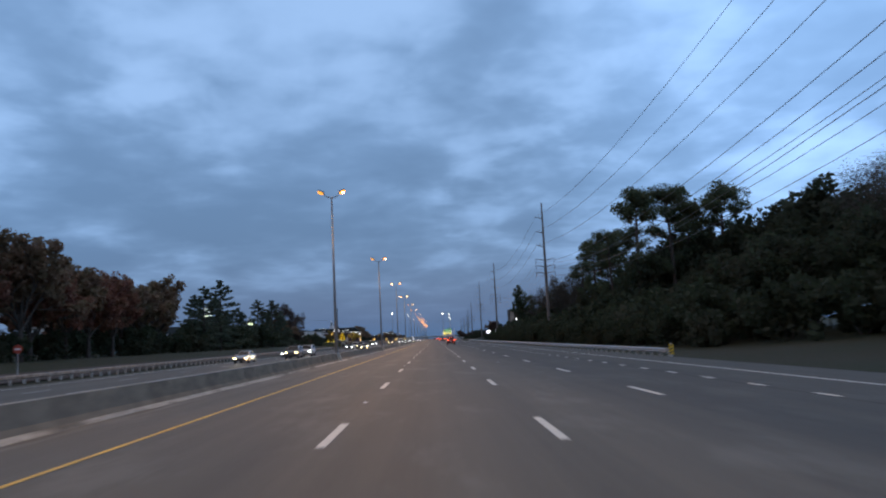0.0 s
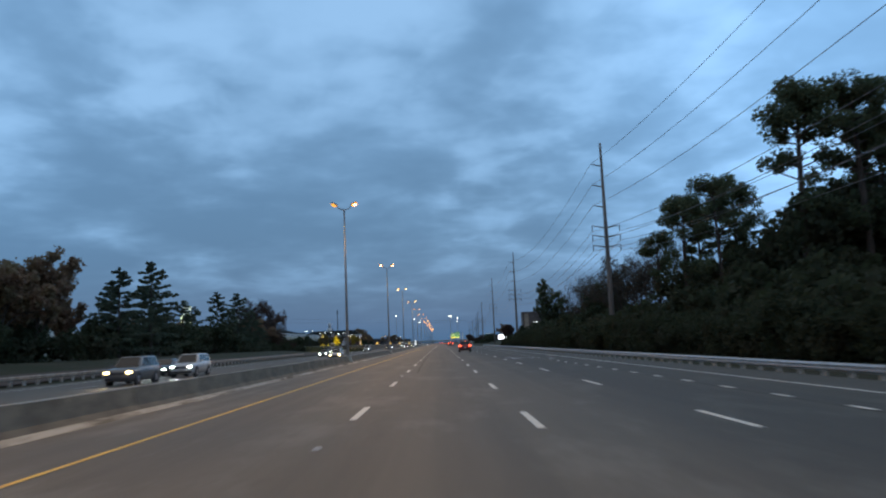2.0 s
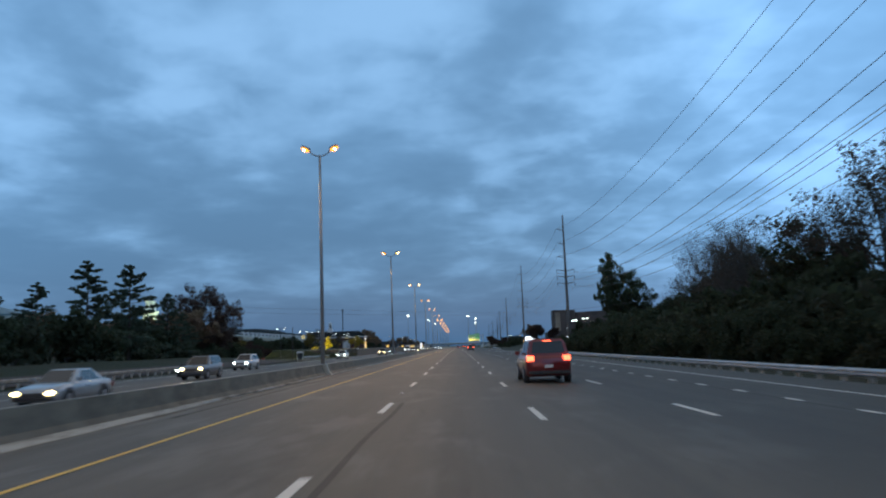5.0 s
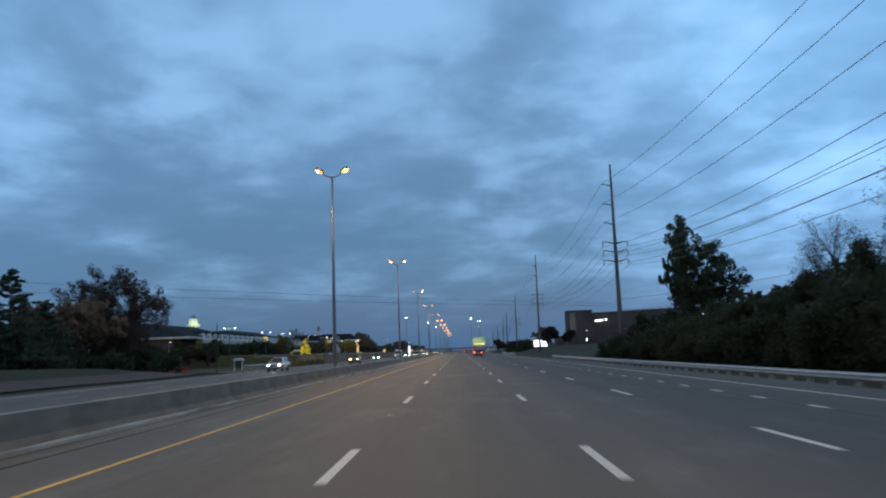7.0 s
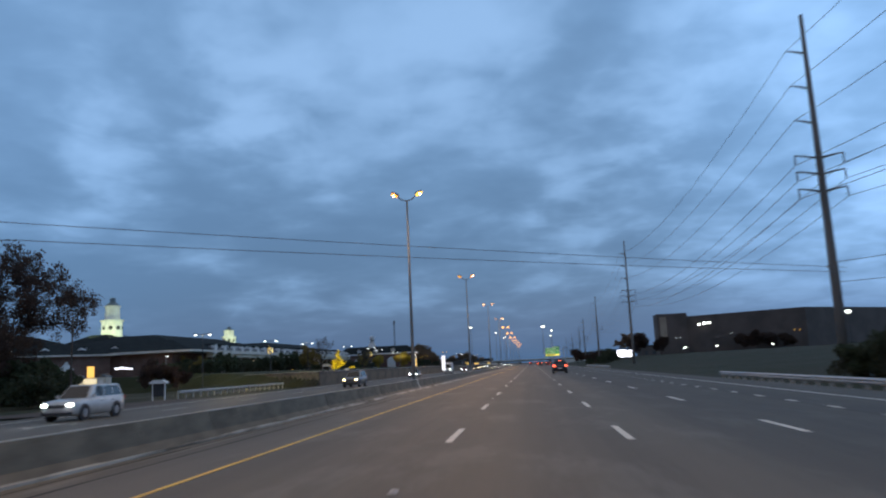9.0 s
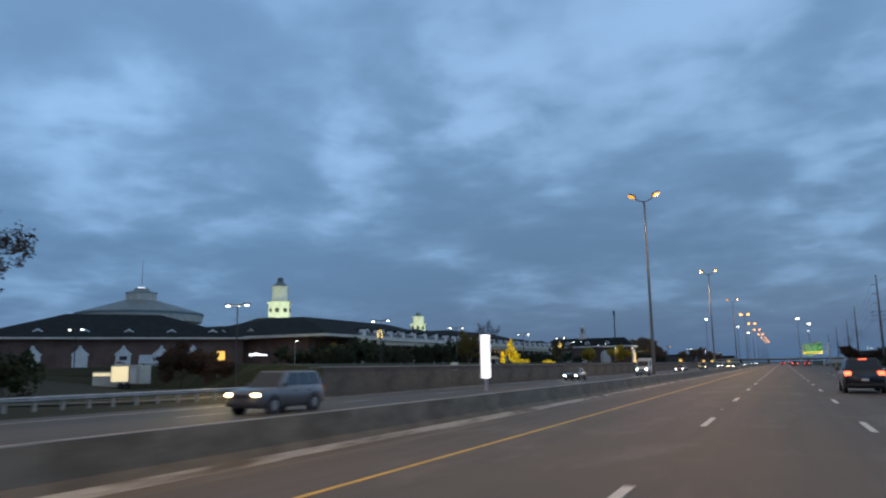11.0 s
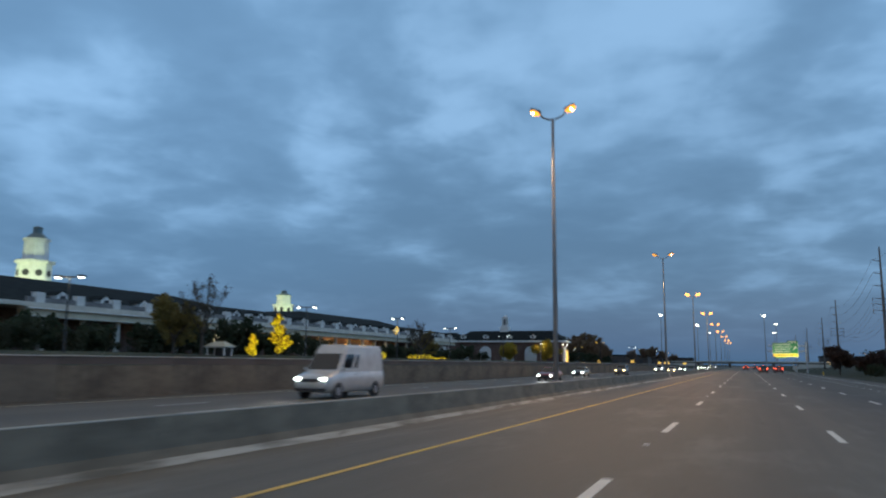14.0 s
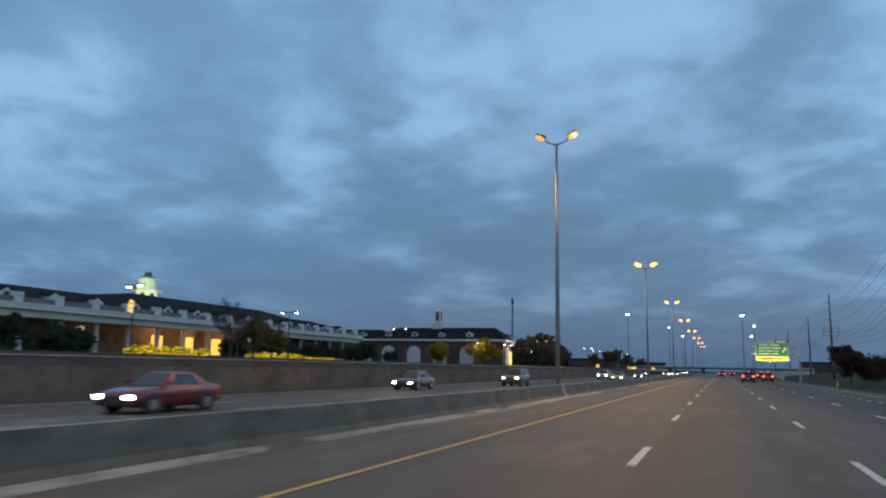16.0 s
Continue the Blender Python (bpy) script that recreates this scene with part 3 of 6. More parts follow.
for i in range(1, 165):
    j = random.Random(i)
    again(first_seg, barrier, pose(j.uniform(-0.012, 0.012), -55 + SEG * i, j.uniform(-0.008, 0.008)))
fb = bmesh.new()
prev = None
for i in range(0, 1150):
    y = -55 + i * 0.9
    w = 0.15 + 0.30 * max(0.0, noise.noise(Vector((y * 0.11, 1.7, 0))) + 0.30) + 0.18 * noise.noise(Vector((y * 0.55, 4.7, 0)))
    w = max(0.02, w) * (1.0 - 0.92 * sstep(150, 172, y) * (1.0 - sstep(284, 298, y)))
    cur = [fb.verts.new(p) for p in ((-9.11, y, -0.14 + min(0.04, w)), (-9.08 + w * 0.3, y, -0.17 + min(0.04, w)), (-9.09 + 1.1 * w, y, -0.205), (-9.11, y, -0.26))]
    if prev:
        for a in range(4):
            fb.faces.new((prev[a], prev[(a + 1) % 4], cur[(a + 1) % 4], cur[a]))
    prev = cur
# sky light on the barrier's flat top, put in as a paler strip
tb = bmesh.new()
prev = None
for i in range(0, 520):
    y = -55 + i * 2.0
    w = 0.055 + 0.03 * noise.noise(Vector((y * 0.11, 7.7, 0)))
    cur = [tb.verts.new(p) for p in ((-9.50 + 0.01, y, 0.577), (-9.50 - w, y, 0.581), (-9.50 - w, y, 0.55), (-9.50 + 0.01, y, 0.55))]
    if prev:
        for a in range(4):
            tb.faces.new((prev[a], prev[(a + 1) % 4], cur[(a + 1) % 4], cur[a]))
    prev = cur
part("worn_top", tb, PALE_SKYLIT, barrier, "pale strip of painted sky light along the top")
part("dusty_foot", fb, FOOT, barrier, "pale dust and grit along the foot")

# ---- street lamps on the median ----


def street_lamp(lens_l, lens_r, label, size=1.0):
    root = thing("street_lamp", label, "street lamp", group="median street lamps")
    part("pole", tubed([(0, 0, 0.4), (0, 0, 8), (0, 0, 15.7)], [0.15, 0.12, 0.085], 12), POLE_STEEL, root, smooth=True)
    pb = bmesh.new()
    prism(pb, [(0.32, 0.57), (0.36, 0.3), (0.46, 0.05), (0.62, -0.12), (0.82, -0.26), (0.1, -0.26), (-0.26, 0.57)], -0.22, 0.22)
    bmesh.ops.bevel(pb, geom=pb.edges[:], offset=0.03, segments=1, affect="EDGES")
    part("pedestal", pb, PALE_SKYLIT, root, "pale flared concrete pedestal")
    part("base_plate", boxed(-0.24, 0.24, -0.24, 0.24, 0.565, 0.61, bevel=0.01), GALV, root)
    for s, lens in ((-1, lens_l), (1, lens_r)):
        arm = part("arm", tubed([(0, 0, 15.62), (s * 0.35, 0, 15.72), (s * 0.62, 0, 15.85), (s * 0.78, 0, 16.12)], [0.055, 0.05, 0.05, 0.045], 8), POLE_STEEL, root, smooth=True)
        hb = bmesh.new()
        box(hb, -0.34, 0.34, -0.17, 0.17, -0.10, 0.12, bevel=0.06)
        tilt = Matrix.Translation((s * 1.02, 0, 16.28)) @ Matrix.Rotation(-s * 0.42, 4, "Y")
        head = part("lamp_head", hb, POLE_STEEL, root)
        head.matrix_local = tilt
        lb = bmesh.new()
        bmesh.ops.create_uvsphere(lb, u_segments=12, v_segments=8, radius=1.0)
        bmesh.ops.scale(lb, vec=(0.33 * size, 0.21 * size, 0.18 * size), verts=lb.verts)
        bmesh.ops.translate(lb, vec=(0, 0, -0.10), verts=lb.verts)
        part("lens", lb, lens, head, "glowing sodium lens", smooth=True)
        # a white core inside the orange lens imitates the halo around the lamp
        if lens is not SODIUM_DIM:
            bb = bmesh.new()
            bmesh.ops.create_uvsphere(bb, u_segments=10, v_segments=6, radius=1.0)
            bmesh.ops.scale(bb, vec=(0.13, 0.12, 0.11), verts=bb.verts)
            bmesh.ops.translate(bb, vec=(s * 0.04, -0.10, -0.17), verts=bb.verts)
            part("bulb", bb, SODIUM_BULB, head, "white-hot bulb", smooth=True)
    return root


lamp_a = street_lamp(SODIUM_DIM, SODIUM, "tall twin-arm street lamp glowing orange on the median barrier")
lamp_b = street_lamp(SODIUM, SODIUM_PALE, "tall twin-arm street lamp glowing pale yellow on the median")
lamp_c = street_lamp(SODIUM, SODIUM, "tall twin-arm street lamp with two orange heads on the median")
# lenses of the far lamps are enlarged to imitate their bloom
lamp_d = street_lamp(SODIUM_FAR, SODIUM_FAR, "tall twin-arm street lamp glowing deep orange on the median", 1.5)
LAMP_Y = [9.7, 70.7, 131.4, 192.0, 252.9, 313.75, 374.35, 434.6, 495.55] + [556.4 + 60.9 * i for i in range(7)]
LAMP_X = (-9.45, -9.45, -9.45, -9.48, -9.83, -9.70, -9.92, -9.78, -9.64)
kinds = {1: lamp_a, 2: lamp_a, 3: lamp_c, 4: lamp_b, 5: lamp_b, 6: lamp_a, 7: lamp_c, 8: lamp_a}
used = set()
for i, y in enumerate(LAMP_Y):
    src = kinds.get(i, lamp_d)
    x = LAMP_X[i] if i < len(LAMP_X) else -9.65
    m = pose(x, y, 0, 0, 0, 0)
    if src.name in used:
        copy_thing(src, m)
    else:
        used.add(src.name)
        src.matrix_world = m
    road_side, far_side = (3700.0, 2200.0) if i < 7 else (4500.0, 3200.0)
    for side, dy, e in ((1, -30, road_side), (1, 30, road_side), (-1, 0, far_side)):
        if i > 10 or (side < 0 and i < 1):
            continue
        ld = bpy.data.lights.new("sodium_light", "SPOT")
        ld.energy, ld.color, ld.shadow_soft_size, ld.spot_size, ld.spot_blend = e, (1.0, 0.58, 0.25), 0.25, radians(150), 1.0
        new("sodium_light", ld).matrix_world = look((x + side * 1.7, y, 15.8), (x + side * 10.0, y + dy, 0.0))

# ---- transmission line on the right ----


def mast():
    root = thing("transmission_pole", "tall tapered brown-grey steel transmission pole with upswept arms", "utility pole", group="transmission poles")
    part("shaft", tubed([(0, 0, -1.2), (0, 0, 8), (0, 0, 18), (0, 0, 33.0)], [0.46, 0.40, 0.31, 0.17], 14), MAST_STEEL, root, smooth=True)
    for z, sides in ((29.6, (-1,)), (26.2, (-1,)), (22.9, (-1,)), (19.6, (-1, 1)), (18.1, (-1, 1)), (16.5, (-1, 1))):
        for s in sides:
            ln = 1.75 if len(sides) == 1 else 2.15
            part("arm", tubed([(s * 0.2, 0, z - 0.35), (s * ln * 0.6, 0, z - 0.12), (s * ln, 0, z)], [0.11, 0.085, 0.055], 8), MAST_STEEL, root, smooth=True)
            if len(sides) == 2:
                part("insulator", tubed([(s * ln, 0, z), (s * ln, 0, z - 0.9)], [0.07, 0.07], 6), INSULATOR, root)
    part("step_bracket", boxed(-0.55, -0.36, -0.08, 0.08, 9.3, 9.5), DARK_TRIM, root)
    return root


MASTS = [(25.2, 14.0, -0.7, 1.0), (26.5, 169.2, -0.75, 0.985), (27.7, 322.9, -0.8, 1.03), (31.2, 485.0, -0.2, 1.15), (30.6, 592.0, 0.0, 0.90), (33.6, 717.0, 0.0, 0.83), (36.3, 806, 0.0, 0.78), (38, 930, 0.0, 0.80), (40, 1080, 0.0, 0.82)]
first_mast = mast()
tops = []
for i, (x, y, z, s) in enumerate(MASTS):
    m = pose(x, y, z)
    if i == 0:
        first_mast.matrix_world = m @ Matrix.Diagonal((1, 1, s, 1))
    else:
        c = copy_thing(first_mast, m)
        c.scale = (1, 1, s)
    tops.append((x, y, z, s))


def cable(p, q, sag, r, label, group, n=14):
    pts = []
    for i in range(n + 1):
        t = i / n
        a = Vector(p).lerp(Vector(q), t)
        a.z -= sag * 4 * t * (1 - t)
        pts.append(a)
    ob = part("cable", tubed(pts, [r] * len(pts), 5), WIRE)
    return tagged(ob, label, "cable", group)


HANG = [(-1.75, 29.6), (-1.75, 26.2), (-1.75, 22.9), (-2.15, 18.7), (-2.15, 17.2), (-2.15, 15.6), (2.15, 18.7), (2.15, 17.2), (2.15, 15.6)]
for a, b in zip(tops, tops[1:]):
    for dx, dz in HANG:
        cable((a[0] + dx, a[1], a[2] + dz * a[3]), (b[0] + dx, b[1], b[2] + dz * b[3]), 3.9, 0.027,
              "dark aluminium power cable between steel transmission poles", "power cables")
# two service lines crossing over the road
for za, zb in ((8.35, 10.6), (7.95, 9.5)):
    cable((27.4, 319.5, za), (-52.0, 269.0, zb), 0.35, 0.020, "dark service cable crossing over the highway", "crossing cables", 20)
cable((27.6, 323, 9.2), (60.0, 300, 12.5), 0.5, 0.03, "dark service cable running to the roadside trees", "crossing cables")
cable((27.6, 323, 7.4), (62.0, 304, 9.5), 0.5, 0.03, "dark service cable running to the roadside trees", "crossing cables")

# ---- guardrails ----
W_BEAM = [(0.0, 0.0), (-0.05, 0.03), (-0.085, 0.07), (-0.085, 0.10), (-0.03, 0.14), (-0.03, 0.17), (-0.085, 0.21), (-0.085, 0.24), (-0.05, 0.28), (0.0, 0.31), (0.012, 0.31), (-0.035, 0.27), (-0.07, 0.235), (-0.07, 0.215), (-0.012, 0.175), (-0.012, 0.135), (-0.07, 0.095), (-0.07, 0.075), (-0.035, 0.04), (0.012, 0.0)]


def guardrail(x, y0, y1, top, material, label, x1=None, spacing=1.905, gz=-0.6):
    x1 = x if x1 is None else x1
    ang = math.degrees(math.atan2(x - x1, y1 - y0))
    ln = math.hypot(y1 - y0, x1 - x)
    root = thing("guardrail", label, "guardrail", pose(x, y0, 0, 0, 0, ang))
    n = int(ln / 3.81)
    first = None
    sgn = 1 if x > 0 else -1
    for i in range(n):
        if not first:
            bm = prism(bmesh.new(), [(sgn * px, pz + top - 0.31) for px, pz in W_BEAM], 0.0, 3.84)
            first = part("rail", bm, material, root)
        else:
            again(first, root, pose(0, 3.81 * i, 0.004 * math.sin(i * 1.7)))
    fp = None
    for i in range(int(ln / spacing) + 1):
        if not fp:
            fp = part("post", boxed(sgn * 0.16 - 0.08, sgn * 0.16 + 0.08, -0.09, 0.09, gz - 0.2, top - 0.02, bevel=0.01), POST_WOOD, root)
            fbk = part("offset_block", boxed(min(0.0, sgn * 0.09), max(0.0, sgn * 0.09), -0.07, 0.07, top - 0.34, top + 0.01), POST_WOOD, root)
        else:
            again(fp, root, pose(0, spacing * i, 0, 0, 0, random.uniform(-3, 3)))
            again(fbk, root, pose(0, spacing * i, 0))
    return root


guardrail(14.55, 46.5, 314.0, 0.19, GALV, "long galvanised steel W-beam guardrail on wooden posts")
guardrail(14.55, 396.0, 396.1 + 60, 0.24, GALV, "short galvanised steel guardrail beside the far shoulder")
guardrail(-32.4, 40.0, 232.0, 0.30, RUST_STEEL, "rusty brown steel guardrail beside the oncoming lanes", gz=-0.5)
guardrail(-41.2, 336.5, 372.0, 0.14, GALV, "pale steel guardrail along the ramp", x1=-40.3, gz=-0.85)
# end terminal with its hazard marker
em = thing("hazard_marker", "yellow and black striped hazard marker at the guardrail end", "road sign", pose(14.55, 45.6, 0))
part("marker_post", boxed(-0.04, 0.04, -0.04, 0.04, -0.7, 0.5), GALV, em)
part("panel", boxed(-0.16, 0.16, -0.065, -0.045, -0.18, 0.46, bevel=0.01), SIGN_YELLOW, em)
for i in range(3):
    s = bmesh.new()
    vs = [s.verts.new(p) for p in ((-0.15, -0.069, -0.14 + 0.2 * i), (0.15, -0.069, -0.02 + 0.2 * i), (0.15, -0.069, 0.06 + 0.2 * i), (-0.15, -0.069, -0.06 + 0.2 * i))]
    s.faces.new(vs)
    part("stripe", s, DARK_TRIM, em)

# ---- retaining wall on the far side ----
wall = thing("retaining_wall", "low brown-grey stained concrete retaining wall", "wall", kind="structure")
wseg = part("wall_panel", boxed(-29.25, -29.0, 0.01, 7.3, -0.9, 1.25, bevel=0.02), WALL_CONC, wall)
wseg.matrix_local = pose(0, WALL_Y0, 0)
for i in range(1, 56):
    again(wseg, wall, pose(random.uniform(-0.015, 0.015), WALL_Y0 + 7.31 * i, random.uniform(-0.02, 0.02)))
band = part("wall_band", boxed(-29.22, -29.03, 0.01, 7.3, 1.25, 1.62), BROWN_PANEL, wall, "dark brown upper course")
band.matrix_local = pose(0, WALL_Y0, 0)
for i in range(1, 56):
    again(band, wall, pose(random.uniform(-0.01, 0.01), WALL_Y0 + 7.31 * i, 0.0035 * i))
cap = part("wall_cap", boxed(-29.3, -28.96, 0.0, 7.305, 1.625, 1.665, bevel=0.01), STUCCO, wall, "thin pale cap")
cap.matrix_local = pose(0, WALL_Y0, 0)
for i in range(1, 56):
    again(cap, wall, pose(0, WALL_Y0 + 7.31 * i, 0.0035 * i))

# the wall bends back behind the ramp
bend = [(-29.15, 353.2), (-33.0, 361.5), (-38.0, 372.2), (-42.0, 379.0), (-46.5, 384.4), (-56.0, 387.0), (-66.0, 388.4), (-76.0, 389.2)]
for (xa, ya), (xb, yb) in zip(bend, bend[1:]):
    seg_len = math.hypot(xb - xa, yb - ya)
    m = pose(xa, ya, 0, 0, 0, math.degrees(math.atan2(yb - ya, xb - xa)))
    part("wall_panel", boxed(0.01, seg_len - 0.01, -0.12, 0.12, -1.2, 1.25, bevel=0.02), WALL_CONC, wall).matrix_local = m
    part("wall_band", boxed(0.01, seg_len - 0.01, -0.10, 0.10, 1.25, 1.62), BROWN_PANEL, wall, "dark brown upper course").matrix_local = m
    part("wall_cap", boxed(0.0, seg_len, -0.16, 0.16, 1.625, 1.665, bevel=0.01), STUCCO, wall, "thin pale cap").matrix_local = m

# ---- trees ----


def leaf_faces(centres, radii, per, size, rng, flat=1.0):
    """Many small tilted leaf tufts scattered in the given clumps."""
    c = np.repeat(np.array(centres), per, axis=0)
    r = np.repeat(np.array(radii), per)
    d = rng.normal(size=c.shape)
    d /= np.linalg.norm(d, axis=1)[:, None] + 1e-9
    p = c + d * (r * rng.uniform(0.25, 1.0, len(c)) ** 0.6)[:, None] * np.array([1, 1, flat])
    a = rng.normal(size=p.shape)
    a /= np.linalg.norm(a, axis=1)[:, None]
    b = np.cross(a, rng.normal(size=p.shape))
    b /= np.linalg.norm(b, axis=1)[:, None] + 1e-9
    s = size * rng.uniform(0.5, 1.3, len(p))[:, None]
    quad = np.stack([p - a * s, p + b * s * 0.55, p + a * s, p - b * s * 0.55], axis=1).reshape(-1, 3)
    n = len(p)
    return quad.tolist(), [(4 * i, 4 * i + 1, 4 * i + 2, 4 * i + 3) for i in range(n)]


def limb(bm, p, d, ln, r, rng, depth, tips, spread=0.6, up=0.12):
    """One bent limb with its branches; tips collects where the twigs end."""
    pts, rad = [Vector(p)], [r]
    d = Vector(d).normalized()
    for i in range(3):
        d = (d + Vector(rng.normal(size=3)) * 0.13 + Vector((0, 0, up * 0.4))).normalized()
        pts.append(pts[-1] + d * ln / 3)
        rad.append(r * (1 - 0.2 * (i + 1)))
    tube(bm, pts, rad, 6 if r > 0.06 else 4, cap=False)
    if depth == 0:
        tips.append(pts[-1])
        tips.append(pts[-2])
        return
    for i in range(3 if depth > 1 else 4):
        q = pts[1 + i % 3].lerp(pts[min(3, 2 + i % 3)], rng.uniform(0, 0.8))
        nd = (d + Vector(rng.normal(size=3)) * spread + Vector((0, 0, up))).normalized()
        limb(bm, q, nd, ln * rng.uniform(0.5, 0.72), r * 0.42, rng, depth - 1, tips, spread, up)
    limb(bm, pts[-1], d, ln * 0.6, r * 0.42, rng, depth - 1, tips, spread, up)


def broadleaf(seed, height, leaf, per, size, label, clump=0.9, spread=0.62, name="tree", depth=2):
    rng = np.random.default_rng(seed)
    root = thing(name, label, "tree")
    bm, tips = bmesh.new(), []
    th = height * 0.26
    tube(bm, [(0, 0, -0.5), (0.05, 0, th * 0.5), (0, 0.05, th)], [height * 0.026, height * 0.02, height * 0.017], 9)
    for i in range(6):
        a = 2 * math.pi * i / 6 + rng.uniform(-0.4, 0.4)
        limb(bm, (0, 0, th * rng.uniform(0.75, 1.0)), (math.cos(a) * 0.62, math.sin(a) * 0.62, rng.uniform(0.55, 1.1)), height * rng.uniform(0.28, 0.36), height * 0.011, rng, depth, tips, spread)
    limb(bm, (0, 0, th), (0, 0, 1), height * 0.36, height * 0.014, rng, depth, tips, spread)
    part("trunk", bm, BARK, root)
    if per:
        v, f = leaf_faces([tuple(t) for t in tips], rng.uniform(0.5, 1.2, len(tips)) * clump, per, size, rng)
        poly_mesh("crown", v, f, leaf, root)
    return root


def pine(seed, height, label):
    rng = np.random.default_rng(seed)
    root = thing("pine_tree", label, "tree", group="roadside pines")
    bm = bmesh.new()
    lean = rng.uniform(-0.03, 0.03, 2) * height
    tp = [(lean[0] * t * t, lean[1] * t * t, height * t - 0.5 * (t == 0)) for t in (0, 0.3, 0.6, 0.8, 0.97)]
    tube(bm, tp, [height * 0.017, height * 0.014, height * 0.011, height * 0.007, 0.03], 8)
    cs, rs = [], []
    for i in range(36):
        t = rng.uniform(0.0, 1.0) ** 0.75
        z = height * (0.56 + 0.38 * t)
        a = rng.uniform(0, 2 * math.pi)
        ln = height * (0.035 + 0.135 * math.sin(math.pi * (0.18 + 0.72 * t))) * rng.uniform(0.55, 1.1)
        if i < 5:
            z, ln = height * rng.uniform(0.36, 0.5), height * rng.uniform(0.06, 0.11)
        b = Vector((lean[0] * t, lean[1] * t, z))
        e = b + Vector((math.cos(a) * ln, math.sin(a) * ln, ln * rng.uniform(0.15, 0.6)))
        mid = b.lerp(e, 0.55) + Vector((0, 0, -0.1))
        tube(bm, [b, mid, e], [0.10, 0.07, 0.03], 5, cap=False)
        for q, r in ((e, rng.uniform(0.95, 1.5)), (b.lerp(e, 0.62), rng.uniform(0.6, 1.0))):
            cs.append(tuple(q + Vector((0, 0, 0.25))))
            rs.append(r * height / 24)
    cs += [(lean[0] + rng.uniform(-1, 1), lean[1] + rng.uniform(-1, 1), height * h) for h in (0.93, 0.965, 0.9, 0.95)]
    rs += [1.5 * height / 24] * 4
    part("trunk", bm, BARK, root)
    v, f = leaf_faces(cs, rs, 150, 0.21, rng, 0.80)
    poly_mesh("crown", v, f, PINE_GREEN, root)
    return root


def spruce(seed, height, label):
    rng = np.random.default_rng(seed)
    root = thing("spruce_tree", label, "tree", group="verge conifers")
    bm = tubed([(0, 0, -0.5), (0, 0, height * 0.5), (0, 0, height)], [height * 0.016, height * 0.01, 0.02], 8)
    cs, rs = [], []
    for i in range(88):
        t = ((i + rng.uniform(-1.5, 1.5)) / 88) ** 0.9 if i > 1 else 0.0
        t = min(max(t.real, 0.0), 1.0)
        z = height * (0.08 + 0.88 * t)
        reach = height * 0.36 * (1 - t) ** 0.70 + 0.6
        a = rng.uniform(0, 2 * math.pi)
        ln = reach * rng.uniform(0.45, 1.2)
        e = Vector((math.cos(a) * ln, math.sin(a) * ln, z + ln * rng.uniform(-0.12, 0.10 + 0.5 * t)))
        tube(bm, [(0, 0, z), (e.x * 0.5, e.y * 0.5, z + (e.z - z) * 0.35), e], [0.06, 0.04, 0.015], 4, cap=False)
        for q in (0.4, 0.64, 0.85, 1.0):
            cs.append((e.x * q, e.y * q, z + (e.z - z) * q))
            rs.append((0.30 + 0.55 * (1 - t)) * rng.uniform(0.6, 1.15))
    cs += [(0, 0, height * h) for h in (0.94, 0.98)]
    rs += [0.4, 0.3]
    part("trunk", bm, BARK, root)
    v, f = leaf_faces(cs, rs, 34, 0.25, rng, 0.62)
    poly_mesh("crown", v, f, SPRUCE_GREEN, root)
    return root


def shrub(seed, w, h, leaf, label, per=70, size=0.17, group="roadside scrub", cat="shrub", stems=7):
    rng = np.random.default_rng(seed)
    root = thing("shrub", label, cat, group=group)
    bm, tips = bmesh.new(), []
    for i in range(stems):
        a = rng.uniform(0, 2 * math.pi)
        limb(bm, (0, 0, -0.3), (math.cos(a) * 0.5 * w / h, math.sin(a) * 0.5 * w / h, 1), h * rng.uniform(0.45, 0.62), 0.06, rng, 1, tips, 0.55)
    part("woody_base", bm, BARK, root)
    cs = [tuple(t) for t in tips]
    for i in range(26):
        a, q = rng.uniform(0, 2 * math.pi), rng.uniform(0, 1) ** 0.5
        cs.append((math.cos(a) * q * w / 2, math.sin(a) * q * w / 2, h * rng.uniform(0.08, 0.95 - 0.35 * q)))
    v, f = leaf_faces(cs, rng.uniform(0.5, 1.1, len(cs)) * min(w, h) * 0.2, per, size, rng)
    poly_mesh("foliage", v, f, leaf, root)
    return root


placed = set()


def plant(src, x, y, s=1.0, turn=None, z=None):
    turn = random.uniform(0, 360) if turn is None else turn
    gz = ground_z(x, y) if z is None else z
    m = pose(x, y, gz - 0.1, 0, 0, turn)
    if src.name not in placed:
        placed.add(src.name)
        src.matrix_world = m
        src.scale = (s, s, s)
        return src
    c = copy_thing(src, m)
    c.scale = (s, s, s)
    return c


random.seed(11)
pines = [pine(s, 25.0, "tall dark green pine with a bare trunk and clumped crown") for s in (3, 4, 5)]
for i, (x, y, h) in enumerate(((36, 127, 25.6), (42.4, 127, 25.8), (51, 126.5, 26.2), (46.5, 131, 23.5), (37.8, 153, 22), (42, 158, 21.5), (36.6, 164, 21.5), (41, 169, 20.5), (36.5, 177, 18))):
    plant(pines[i % 3], x, y, h / 25.0)
bare_a = broadleaf(21, 18.0, TWIG_LEAF, 22, 0.17, "half-bare roadside tree with thin dry brown foliage")
bare_b = broadleaf(22, 18.0, OLIVE_LEAF, 40, 0.26, "sparse roadside tree with dull olive foliage")
